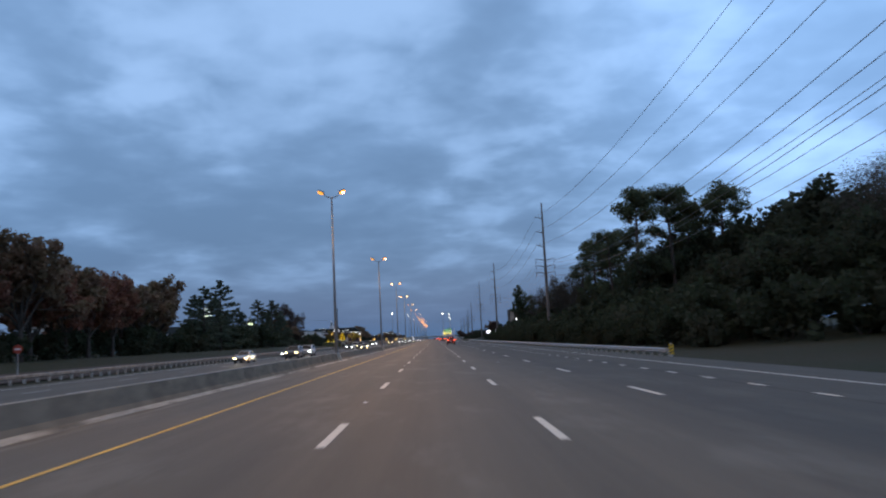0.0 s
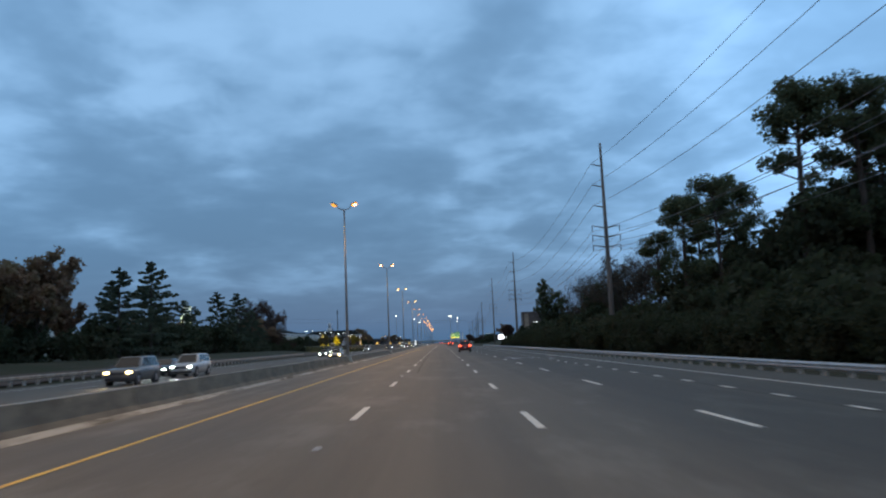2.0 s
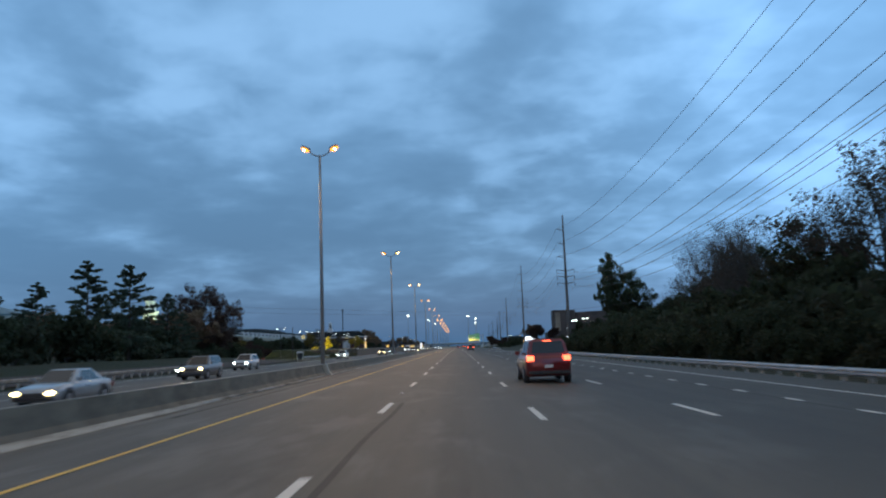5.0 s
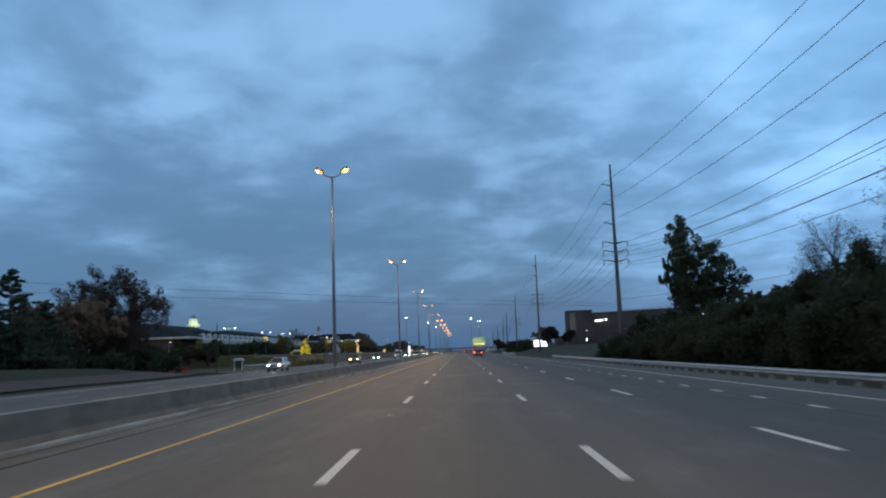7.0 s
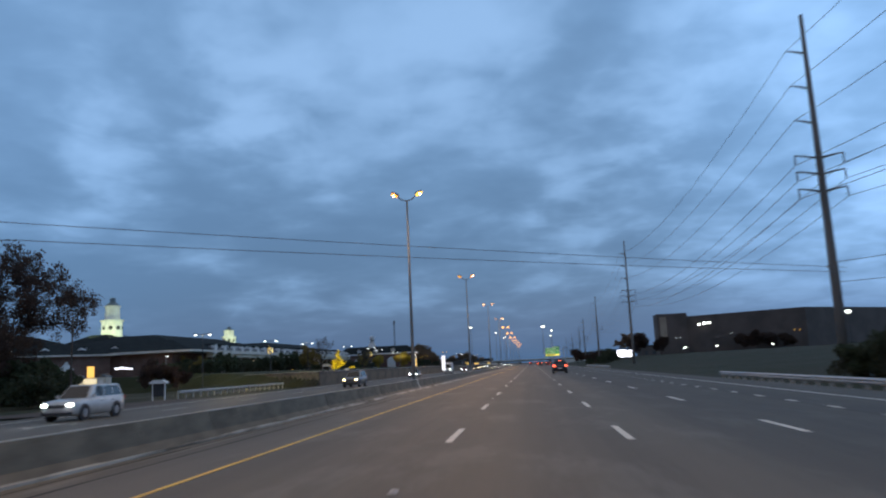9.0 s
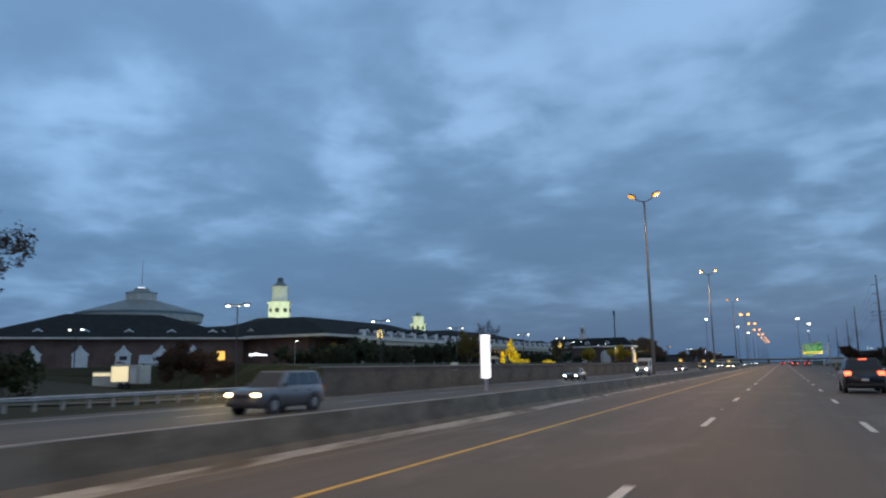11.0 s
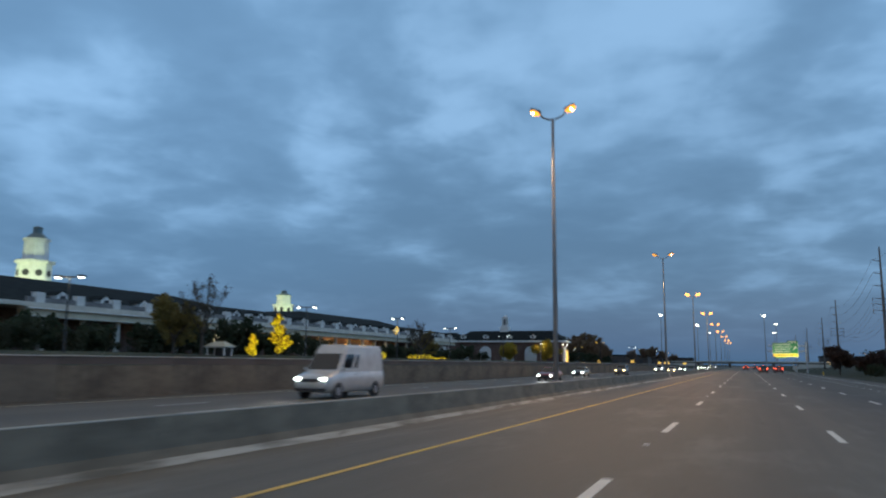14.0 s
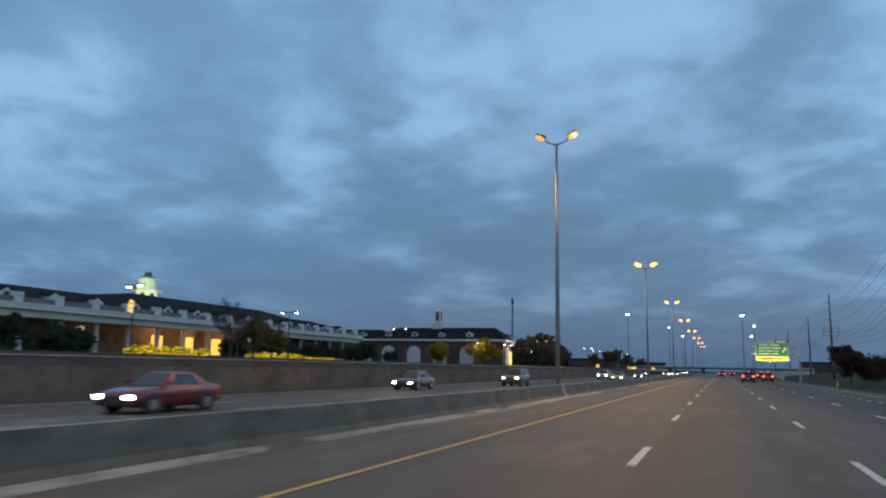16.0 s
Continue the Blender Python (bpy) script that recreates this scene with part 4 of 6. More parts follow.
bare_c = broadleaf(23, 18.0, TWIG_LEAF, 7, 0.09, "nearly bare roadside tree with fine twigs", spread=0.55, depth=3)
dense = broadleaf(24, 13.0, OLIVE_LEAF, 80, 0.34, "dense dark thicket tree behind the guardrail", clump=1.9, depth=1)
for src, x, y, h in ((bare_a, 37, 188, 18.5), (bare_c, 44, 195, 20.5), (bare_a, 36, 201, 17.5), (bare_c, 41, 206, 18), (bare_b, 36, 212, 13), (bare_c, 37, 233, 16.5), (bare_c, 38, 240, 17), (bare_c, 43, 246, 17), (bare_c, 46, 259, 19), (bare_c, 49, 266, 18), (bare_c, 49, 290, 17.5), (bare_a, 47, 262, 16.8), (bare_a, 50, 272, 15.5), (bare_b, 50, 288, 14.0), (bare_b, 45, 252, 14.0), (bare_b, 43, 276, 11), (bare_c, 52, 74, 19), (bare_c, 58, 78, 20), (bare_c, 60, 92, 23), (bare_c, 64, 100, 25), (bare_c, 58, 84, 22), (bare_c, 68, 108, 25), (bare_a, 52, 104, 16.5)):
    plant(src, x, y, h / 18.0)
for i in range(19):
    y = 50 + 8.0 * i
    plant(dense, 39 + random.uniform(-3, 4), y, random.uniform(0.82, 1.02) * (0.85 if 96 < y < 170 else 0.58 if y > 170 else 1.0))
    plant(dense, 49 + random.uniform(-3, 4), y + 4, random.uniform(0.95, 1.2) * (1.0 if y < 165 else 0.55))
    if 92 < y < 168:
        plant(dense, 58 + random.uniform(-3, 3), y, random.uniform(1.55, 1.8))
for x, y, s in ((39, 130, 1.3), (44, 132, 1.4), (49, 129, 1.45), (54, 133, 1.5), (41, 157, 1.12), (39, 166, 1.05), (46, 160, 1.2), (34, 205, 0.62), (36, 217, 0.72), (38, 228, 0.75), (35, 248, 0.6), (40, 256, 0.75), (38, 268, 0.7), (42, 282, 0.75), (44, 296, 0.7), (46, 308, 0.65)):
    plant(dense, x, y, s)
scrub = [shrub(31, 6.0, 4.6, OLIVE_LEAF, "dense dark olive roadside scrub"), shrub(32, 5.0, 5.4, OLIVE_LEAF, "tangled dull olive roadside scrub"), shrub(33, 7.0, 4.0, OLIVE_LEAF, "low sprawling olive scrub")]
far_scrub = [shrub(34, 6.0, 4.6, OLIVE_LEAF, "broad dark olive thicket shrub", 30, 0.30, stems=3), shrub(35, 5.0, 5.4, OLIVE_LEAF, "tall dull olive thicket shrub", 30, 0.30, stems=3), shrub(36, 7.0, 4.0, OLIVE_LEAF, "low wide olive thicket shrub", 30, 0.30, stems=3)]
for i in range(70):
    y = 80 + 3.3 * i + random.uniform(-1, 1)
    near = 22.0 + random.uniform(0, 2.5)
    f = 0.85 if y > 272 else 1.0
    plant(scrub[i % 3], near, y, f * random.uniform(0.7, 0.95))
    plant(far_scrub[random.randrange(3)], near + 6.5 + random.uniform(-1.5, 1.5), y + 1.5, f * random.uniform(1.15, 1.7))
for x, y, s in ((40, 44, 1.3), (36, 50, 1.2), (33, 56, 1.3), (30, 62, 1.2), (27, 68, 1.1), (25, 74, 1.0), (44, 50, 1.6), (38, 60, 1.6), (33, 68, 1.5), (30, 76, 1.5)):
    plant(far_scrub[random.randrange(3)], x, y, s)
# one tree smothered in vines, and its neighbour
vine = broadleaf(41, 22.0, PINE_GREEN, 60, 0.3, "tall narrow tree trunk smothered in dark vines", clump=0.75, spread=0.4, name="vine_covered_tree")
vr = np.random.default_rng(8)
vc = [(math.sin(z) * 0.5, math.cos(z * 1.3) * 0.5, z) for z in np.linspace(1, 21.5, 46)]
vc += [(vr.normal() * 0.9 + 0.9, vr.normal() * 0.8, z) for z in np.linspace(2, 19.5, 30)] + [(vr.normal() * 1.2 + 3.2, vr.normal() * 0.8, z) for z in np.linspace(2, 15.5, 34)] + [(vr.normal() * 0.9 - 0.6, 0, z) for z in (17, 18.4, 19.6, 20.4)]
v, f = leaf_faces(vc, [(1.12 - 0.012 * z) * vr.uniform(0.6, 1.15) for *_, z in vc], 70, 0.3, vr)
poly_mesh("vines", v, f, PINE_GREEN, vine, "dense hanging vines")
vine.matrix_world = pose(37.0, 317, ground_z(36.6, 317) - 0.2)
for ch in vine.children:
    if ch.name.startswith(("trunk", "crown")):
        ch.scale = (0.36, 0.36, 0.98)
plant(bare_b, 42.5, 318, 0.86)
plant(pines[1], 41.5, 316.5, 0.70)
# trees on the left verge
rust_a = broadleaf(51, 18.0, RUST_LEAF, 30, 0.40, "full rusty red-brown autumn tree on the verge", clump=1.05)
rust_b = broadleaf(52, 18.0, BROWN_LEAF, 30, 0.40, "broad dull brown autumn tree on the verge", clump=1.0)
bare_d = broadleaf(53, 18.0, DARK_LEAF, 26, 0.15, "spreading dark tree with dry red-brown leaves remaining", clump=0.75, spread=0.8, depth=3)
for src, x, y, h in ((rust_a, -62, 96, 19), (rust_b, -58, 104, 19.5), (rust_a, -61, 112, 17.5), (rust_b, -60, 121, 17.5), (rust_a, -62, 133, 16.5), (rust_a, -62, 143, 16.8), (rust_b, -64.7, 153, 17), (rust_b, -66, 166, 17), (rust_b, -67, 179, 19.8), (rust_a, -66, 128, 17), (rust_b, -70, 150, 16), (rust_b, -64, 88, 20), (rust_a, -60, 78, 18), (rust_b, -72, 172, 16), (rust_b, -76, 188, 15), (rust_a, -78, 160, 16), (rust_b, -78, 140, 16), (rust_b, -80, 120, 17), (rust_b, -76, 205, 13), (rust_b, -78, 240, 11), (rust_b, -74, 250, 11), (rust_b, -80, 280, 11), (bare_d, -71.0, 345, 22.2), (bare_d, -66, 336, 12), (bare_d, -62, 330, 10), (bare_d, -74, 340, 13), (rust_b, -66, 321, 14.5), (rust_b, -70, 333, 15), (rust_b, -68, 312, 13.5), (rust_b, -82, 310, 12)):
    plant(src, x, y, h / 18.0)
spr = [spruce(s, 18.0, "dark green conifer with ragged spreading branches") for s in (61, 62)]
for i, (x, y, h) in enumerate(((-60.9, 196, 17.5), (-61.3, 212.6, 20.6), (-66, 224, 16.5), (-62, 234, 13.5), (-62.8, 263.7, 17.5), (-59.6, 272.8, 17.8), (-66, 254, 13), (-61, 294, 14.2), (-61, 303, 12.0), (-66, 204, 16), (-64, 284, 11))):
    plant(spr[i % 2], x, y, h / 18.0)
for i in range(40):
    y = 70 + 6.6 * i + random.uniform(-1.5, 1.5)
    plant(far_scrub[random.randrange(3)], -63 + random.uniform(-5, 4), y, random.uniform(0.9, 1.5) * (1.25 if 185 < y < 300 else 1.0))
for x, y, s in ((-70, 163, 1.6), (-72, 169, 1.6), (-73, 157, 1.5), (-70, 178, 1.5), (-72, 186, 1.5), (-62, 328, 1.1), (-71, 350, 1.2), (-70, 338, 1.4), (-60, 318, 0.9), (-72, 360, 1.1), (-57, 337, 0.8), (-60, 335, 1.2), (-64, 341, 1.3), (-60, 338, 1.1), (-52, 325, 0.9), (-68, 347, 1.3)):
    plant(far_scrub[1 if s > 1 else 0], x, y, s)
maple = broadleaf(54, 7.0, DARK_LEAF, 60, 0.2, "small dark red maple beside the ramp", clump=0.6, name="maple_tree")
for x, y, h in ((-67.0, 379, 6.2), (-63.5, 381, 4.6)):
    plant(maple, x, y, h / 7.0)
# rows of shrubs before the mall
for i in range(34):
    y = 442 + 5.7 * i + random.uniform(-1, 1)
    x = -84 + random.uniform(-2.5, 2.5) + 4 * math.sin(y * 0.05)
    if not 527 < y < 560:
        plant(far_scrub[i % 3], x, y, random.uniform(0.75, 1.15) * (1.3 if y < 526 else 1.0))
for x, y, s in ((-104, 452, 1.3), (-99, 456, 1.35), (-104, 463, 1.25), (-94, 458, 1.2), (-92, 450, 1.0)):
    plant(far_scrub[2], x, y, s)
gold_a = broadleaf(81, 8.0, FADED_GOLD, 20, 0.20, "small golden-leaved street tree before the mall", clump=0.55, name="golden_tree")
for x, y, h in ((-64.5, 465, 7.6), (-104.6, 463, 6.2), (-100, 460, 6), (-90.2, 450.3, 5.2), (-93.4, 451.5, 4.2), (-66.5, 467.5, 5.0), (-66, 545, 6.5), (-70, 556, 6)):
    plant(gold_a, x, y, h / 8.0)
gold_b = broadleaf(84, 8.0, AUTUMN_GOLD, 46, 0.26, "full yellow-leaved tree before the arched building", clump=0.95, name="golden_tree")
for x, y, h in ((-91.5, 690, 9.4), (-75.5, 692, 10.6)):
    plant(gold_b, x, y, h / 8.0, z=ground_z(x, y) - 1.5)
bare_e = broadleaf(82, 11.0, TWIG_LEAF, 8, 0.12, "slim bare upright street tree before the mall", clump=0.5, spread=0.3)
for x, y, h in ((-61.4, 466.4, 10.2), (-62, 534, 8.5), (-66, 541, 7.5)):
    plant(bare_e, x, y, h / 11.0)
for x, y, h in ((-103, 826, 15), (-97, 834, 16), (-91, 824, 17.5), (-87, 830, 18.6), (-82, 826, 16.5), (-78, 830, 13), (-74, 826, 9.5), (-62, 842, 8.5), (-56, 850, 10), (-50, 836, 11), (-46, 850, 9), (-40, 860, 7)):
    plant(rust_b, x, y, h / 18.0)
brown_tree = broadleaf(85, 16.0, BROWN_LEAF, 90, 0.45, "full dull brown tree beyond the arched building", clump=2.0, depth=1)
for x, y, h in ((-104, 818, 13), (-98, 815, 14), (-93, 818, 15.5), (-88, 815, 16.5), (-83, 818, 15), (-79, 815, 12), (-76, 820, 10), (-110, 824, 13)):
    plant(brown_tree, x, y, h / 16.0)
for x, y, z in ((-101, 806, 1.3), (-95, 804, 1.4), (-89, 806, 1.4), (-83, 804, 1.4), (-77, 806, 1.2), (-71, 808, 0.9)):
    plant(far_scrub[0], x, y, z)
round_tree = broadleaf(83, 9.0, DARK_LEAF, 70, 0.26, "round dense dark brown tree behind the shoulder", clump=0.9, spread=0.7)
for x, y, h in ((21.6, 602, 7.6), (27.5, 596, 5.6), (30.5, 606, 6.2), (50, 604, 12.0), (60.5, 606, 9.0), (95, 600, 8.5), (101, 597, 9.5), (107, 600, 8.0), (114, 598, 7.5)):
    plant(round_tree, x, y, h / 9.0)
for x, y, h in ((52, 660, 14), (32, 575, 5), (36, 592, 6), (38, 622, 7), (33, 650, 3.5), (42, 690, 8), (27, 550, 4), (24, 566, 3)):
    plant(rust_b if x > 45 else far_scrub[0], x, y, h / (18.0 if x > 45 else 4.6))

# ---- the mall on the left ----


def hip_roof(x0, x1, y0, y1, z0, z1, over=1.2, inset=None):
    """A hipped roof over a rectangle, with a fascia below it."""
    bm = bmesh.new()
    x0, x1, y0, y1 = x0 - over, x1 + over, y0 - over, y1 + over
    w, d = x1 - x0, y1 - y0
    i = inset if inset is not None else min(w, d) / 2 - 0.5
    base = [bm.verts.new(p) for p in ((x0, y0, z0), (x1, y0, z0), (x1, y1, z0), (x0, y1, z0))]
    top = [bm.verts.new(p) for p in ((x0 + i, y0 + i, z1), (x1 - i, y0 + i, z1), (x1 - i, y1 - i, z1), (x0 + i, y1 - i, z1))]
    for a in range(4):
        bm.faces.new((base[a], base[(a + 1) % 4], top[(a + 1) % 4], top[a]))
    bm.faces.new(top)
    bm.faces.new(base[::-1])
    bmesh.ops.recalc_face_normals(bm, faces=bm.faces)
    return bm


def dormer(parent, x, y, z, face, src=None, w=1.15):
    """A white gabled dormer; face is the turn of its front about z."""
    m = pose(x, y, z, 0, 0, face)
    if src:
        d = again(src[0], parent, m, "dormer")
        for o in src[1:]:
            again(o, d, o.matrix_local.copy(), o.name.split(".")[0])
        return None
    bm = prism(bmesh.new(), [(-w, 0.0), (w, 0.0), (w, 1.05), (0, 1.75), (-w, 1.05)], 0.0, 3.4)
    d = part("dormer", bm, TRIM_WHITE, parent)
    d.matrix_local = m
    r = bmesh.new()
    for s in (-1, 1):
        vs = [r.verts.new(p) for p in ((0, -0.15, 1.88), (s * (w + 0.2), -0.15, 1.02), (s * (w + 0.2), 3.6, 1.02), (0, 3.6, 1.88))]
        r.faces.new(vs)
    roof = part("dormer_roof", r, SLATE, d)
    win = part("dormer_window", boxed(-0.5, 0.5, -0.06, 0.02, 0.3, 1.1), DARK_TRIM, d)
    return (d, roof, win)


GZ = 1.9
mall = thing("mall_building", "long brick mall with dark hipped roof, white dormers and lit colonnade", "building")
body = bmesh.new()
box(body, -150, -103, 457, 640, GZ - 1, 9.12)
part("wall", body, BRICK, mall, "dark red brick wall")
part("roof", hip_roof(-152, -98, 456, 640, 9.7, 13.3, 1.6, 11.0), SLATE, mall)
part("south_roof", hip_roof(-150, -100, 458, 542, 9.9, 15.7, 0.6, 19.0), SLATE, mall)
part("north_roof", hip_roof(-150, -100, 556, 640, 9.9, 15.8, 0.6, 19.0), SLATE, mall)
part("fascia", boxed(-153.6, -96.3, 454.3, 641.6, 9.1, 9.75, bevel=0.05), STUCCO, mall, "pale eaves fascia")
part("entablature", boxed(-98.6, -96.35, 470, 641.5, 7.75, 9.12, bevel=0.04), TAN_STUCCO, mall, "long cream entablature")
part("cornice", boxed(-98.0, -95.75, 469.6, 641.9, 8.72, 8.98, bevel=0.06), TRIM_WHITE, mall, "projecting white cornice")
part("soffit_moulding", boxed(-98.7, -96.2, 469.8, 641.7, 7.6, 7.8, bevel=0.05), STUCCO, mall)
# parapet terrace in front of the roof
part("balustrade", boxed(-97.2, -96.6, 470, 641, 9.75, 10.55, bevel=0.04), GREY_STUCCO, mall, "weathered grey parapet panel")
pier0 = part("balustrade_pier", boxed(-0.55, 0.55, -0.75, 0.75, 9.75, 11.25, bevel=0.05), TRIM_WHITE, mall)
pier0.matrix_local = pose(-96.9, 472, 0)
for i in range(1, 24):
    again(pier0, mall, pose(-96.9, 472 + 7.2 * i, 0))
col0 = part("column", tubed([(0, 0, GZ - 0.5), (0, 0, GZ + 0.4), (0, 0, 7.76)], [0.62, 0.5, 0.44], 12), STUCCO, mall, "cream round column")
col0.matrix_local = pose(-98.0, 474, 0)
for i in range(1, 24):
    again(col0, mall, pose(-98.0, 474 + 7.2 * i, 0))
src = dormer(mall, -99.0, 478, 10.2, 90)
for i in range(1, 19):
    dormer(mall, -99.0, 478 + 8.6 * i, 10.2, 90, src)
for i in range(3):
    dormer(mall, -140 + 9 * i, 459, 10.2, 0, src)
por = part("porch_lamp", boxed(-0.55, 0.55, -0.9, 0.9, 8.3, 8.48), PORCH_GLOW, mall, "warm recessed porch lamp")
por.matrix_local = pose(-100.2, 562, 0)
for i in range(-4, 7):
    again(por, mall, pose(-100.2 + (i % 3) * 0.25, 562 + 4.6 * i, 0) @ Matrix.Diagonal((1, 1.0 if 0 < i < 7 else 0.45, 1, 1)))
for y in (497, 531, 604):
    again(por, mall, pose(-101.2, y, -0.4) @ Matrix.Diagonal((0.5, 0.3, 1, 1)))
glass0 = part("lit_shop_window", boxed(-0.06, 0.06, -1.5, 1.5, 3.0, 6.4), WARM_WINDOW, mall, "lit yellow shop window")
glass0.matrix_local = pose(-102.97, 566, 0)
for y in (575, 584):
    again(glass0, mall, pose(-102.97, y, 0))
for y, e in ((564, 260), (575, 300), (586, 260)):
    ld = bpy.data.lights.new("porch_light", "POINT")
    ld.energy, ld.color, ld.shadow_soft_size = e, (1.0, 0.74, 0.34), 0.6
    new("porch_light", ld).location = (-100.4, y, 8.0)
# south-west wing
wing = thing("mall_wing", "brick mall wing with white niche frames and a shingle roof", "building", pose(-131.5, 441.5, 0, 0, 0, 48.0))
wb = bmesh.new()
box(wb, -40, 17, 0.6, 40, GZ - 1, 8.96)
part("wall", wb, BRICK, wing, "dark red brick wall")
part("roof", hip_roof(-41, 16, 0.6, 42, 9.4, 16.0, 1.4, 19.0), SLATE, wing)
part("fascia", boxed(-43, 18, -0.9, 44, 8.95, 9.42, bevel=0.05), STUCCO, wing, "pale eaves fascia")
niche = bmesh.new()
prism(niche, [(-1.9, GZ), (1.9, GZ), (1.9, 5.4), (2.3, 5.6), (0.6, 7.0), (0.3, 7.7), (-0.3, 7.7), (-0.6, 7.0), (-2.3, 5.6), (-1.9, 5.4)], 0.35, 0.58)
n0 = part("niche_frame", niche, TRIM_WHITE, wing, "white pedimented niche")
n0.matrix_local = pose(-10.0, 0, 0) @ Matrix.Diagonal((0.85, 1, 0.98, 1))
nw0 = part("niche_window", boxed(-0.95, 0.95, 0.28, 0.36, 4.3, 5.2), DARK_TRIM, n0)
for x in (-19.0, -1.8, 5.3, -28.5):
    o = again(n0, wing, pose(x, 0, 0) @ Matrix.Diagonal((0.85, 1, 0.98, 1)))
    if x == -1.8:
        again(nw0, o, Matrix.Identity(4))
part("lit_doorway", boxed(10.8, 12.7, 0.5, 0.64, GZ, 6.1), WARM_WINDOW, wing, "lit yellow doorway")
for i in range(5):
    dormer(wing, -28 + 9.5 * i, 3.2, 9.9, 0, src)


def tower(x, y, z, r, h, label, clock):
    """A round floodlit tower in two tiers with a cap and finial."""
    root = thing("clock_tower" if clock else "lantern_tower", label, "tower", pose(x, y, z))
    bm = bmesh.new()
    tube(bm, [(0, 0, -2), (0, 0, h * 0.40)], [r, r * 0.96], 8)
    part("lower_tier", bm, TRIM_WHITE, root, "floodlit white octagonal tier")
    part("lower_cornice", tubed([(0, 0, h * 0.40), (0, 0, h * 0.44)], [r * 1.12, r * 1.12], 8), TRIM_WHITE, root)
    part("upper_tier", tubed([(0, 0, h * 0.44), (0, 0, h * 0.76)], [r * 0.72, r * 0.68], 8), TRIM_WHITE, root)
    part("upper_cornice", tubed([(0, 0, h * 0.76), (0, 0, h * 0.79)], [r * 0.78, r * 0.78], 8), TRIM_WHITE, root)
    part("cap", tubed([(0, 0, h * 0.79), (0, 0, h * 0.85), (0, 0, h * 0.88)], [r * 0.66, r * 0.44, r * 0.30], 10), COPPER, root)
    part("finial", tubed([(0, 0, h * 0.88), (0, 0, h * 0.95), (0, 0, h * 0.97), (0, 0, h)], [r * 0.27, r * 0.27, r * 0.3, 0.1], 8), COPPER, root)
    for a in range(8):
        t = math.radians(22.5 + 45 * a)
        d = bmesh.new()
        if clock:
            bmesh.ops.create_cone(d, cap_ends=True, segments=14, radius1=r * 0.2, radius2=r * 0.2, depth=0.12)
            bmesh.ops.rotate(d, cent=(0, 0, 0), matrix=Matrix.Rotation(radians(90), 3, "X"), verts=d.verts)
        else:
            prism(d, [(-r * 0.16, -0.9), (r * 0.16, -0.9), (r * 0.16, 0.5), (0, 0.95), (-r * 0.16, 0.5)], -0.06, 0.06)
        o = part("clock_face" if clock else "opening", d, DARK_TRIM, root)
        o.matrix_local = pose(math.cos(t) * r * 0.91, math.sin(t) * r * 0.91, h * 0.24, 0, 0, math.degrees(t) + 90)
    for a in (-110, -60, -20, 200):
        ld = bpy.data.lights.new("tower_floodlight", "SPOT")
        ld.energy, ld.color, ld.spot_size, ld.shadow_soft_size = 4000.0 * (r / 5) ** 2, (0.80, 1.0, 0.50), radians(95), 0.3
        lo = new("tower_floodlight", ld)
        t = math.radians(a)
        eye = Vector((x + math.cos(t) * r * 3.0, y + math.sin(t) * r * 3.0, z + 0.5))
        lo.matrix_world = look(eye, (x, y, z + h * 0.48))
    return root


tower(-159.8, 520.7, 18.2, 4.0, 15.6, "floodlit white clock tower with dark cap and finial", True)
tower(-153.3, 617.0, 17.4, 3.7, 9.4, "floodlit white lantern tower with arched openings", False)
inner = thing("mall_inner_roof", "broad dark shingle roof behind the colonnade", "roof")
part("roof", hip_roof(-182, -140, 496, 548, 10.0, 19.2, 1.0, 19.0), SLATE, inner)
part("roof", hip_roof(-174, -134, 592, 642, 10.0, 18.6, 1.0, 18.0), SLATE, inner)
iw = bmesh.new()
box(iw, -180, -142, 490, 658, GZ - 1, 10.0)
part("wall", iw, BRICK, inner)
# domed hall far behind
dome = thing("domed_hall", "wide hall with pale green metal roof and a drum on top", "building", pose(-292, 582, 0))
part("wall", tubed([(0, 0, 0), (0, 0, 26.0)], [27.5, 27.5], 24), STUCCO, dome)
part("roof_ring", tubed([(0, 0, 25.6), (0, 0, 29.05)], [29.6, 30.2], 24), STUCCO, dome, "pale roof skirt")
part("roof", tubed([(0, 0, 29.0), (0, 0, 30.0), (0, 0, 36.5)], [30.5, 30.5, 9], 24), COPPER, dome, "shallow conical metal roof")
part("drum", tubed([(0, 0, 36.3), (0, 0, 40.6)], [7.3, 7.3], 20), STUCCO, dome, "pale drum")
part("drum_cap", tubed([(0, 0, 40.6), (0, 0, 41.8), (0, 0, 43.0)], [7.8, 4.2, 3.2], 20), COPPER, dome)
part("crown_light", tubed([(0, 0, 43.0), (0, 0, 43.35)], [1.9, 1.9], 16), SCREEN, dome, "ring of white lights")
part("flagpole", tubed([(0, 0, 43), (0, 0, 57.0)], [0.25, 0.12], 6), GALV, dome)
# north building with arches
nb = thing("arched_building", "brick building with tall white arches, dark roof and cupola", "building")
b = bmesh.new()
box(b, -140, -71.4, 701, 711.5, GZ - 1, 10.5)
box(b, -140, -86, 711.5, 738, GZ - 1, 10.5)
part("wall", b, BRICK, nb, "dark red brick wall")
part("roof", hip_roof(-118, -71.4, 701, 711.5, 11.2, 15.6, 1.2, 5.6), SLATE, nb)
part("wing_roof", hip_roof(-141, -117, 701.6, 711.4, 11.2, 14.9, 1.2, 5.0), SLATE, nb)
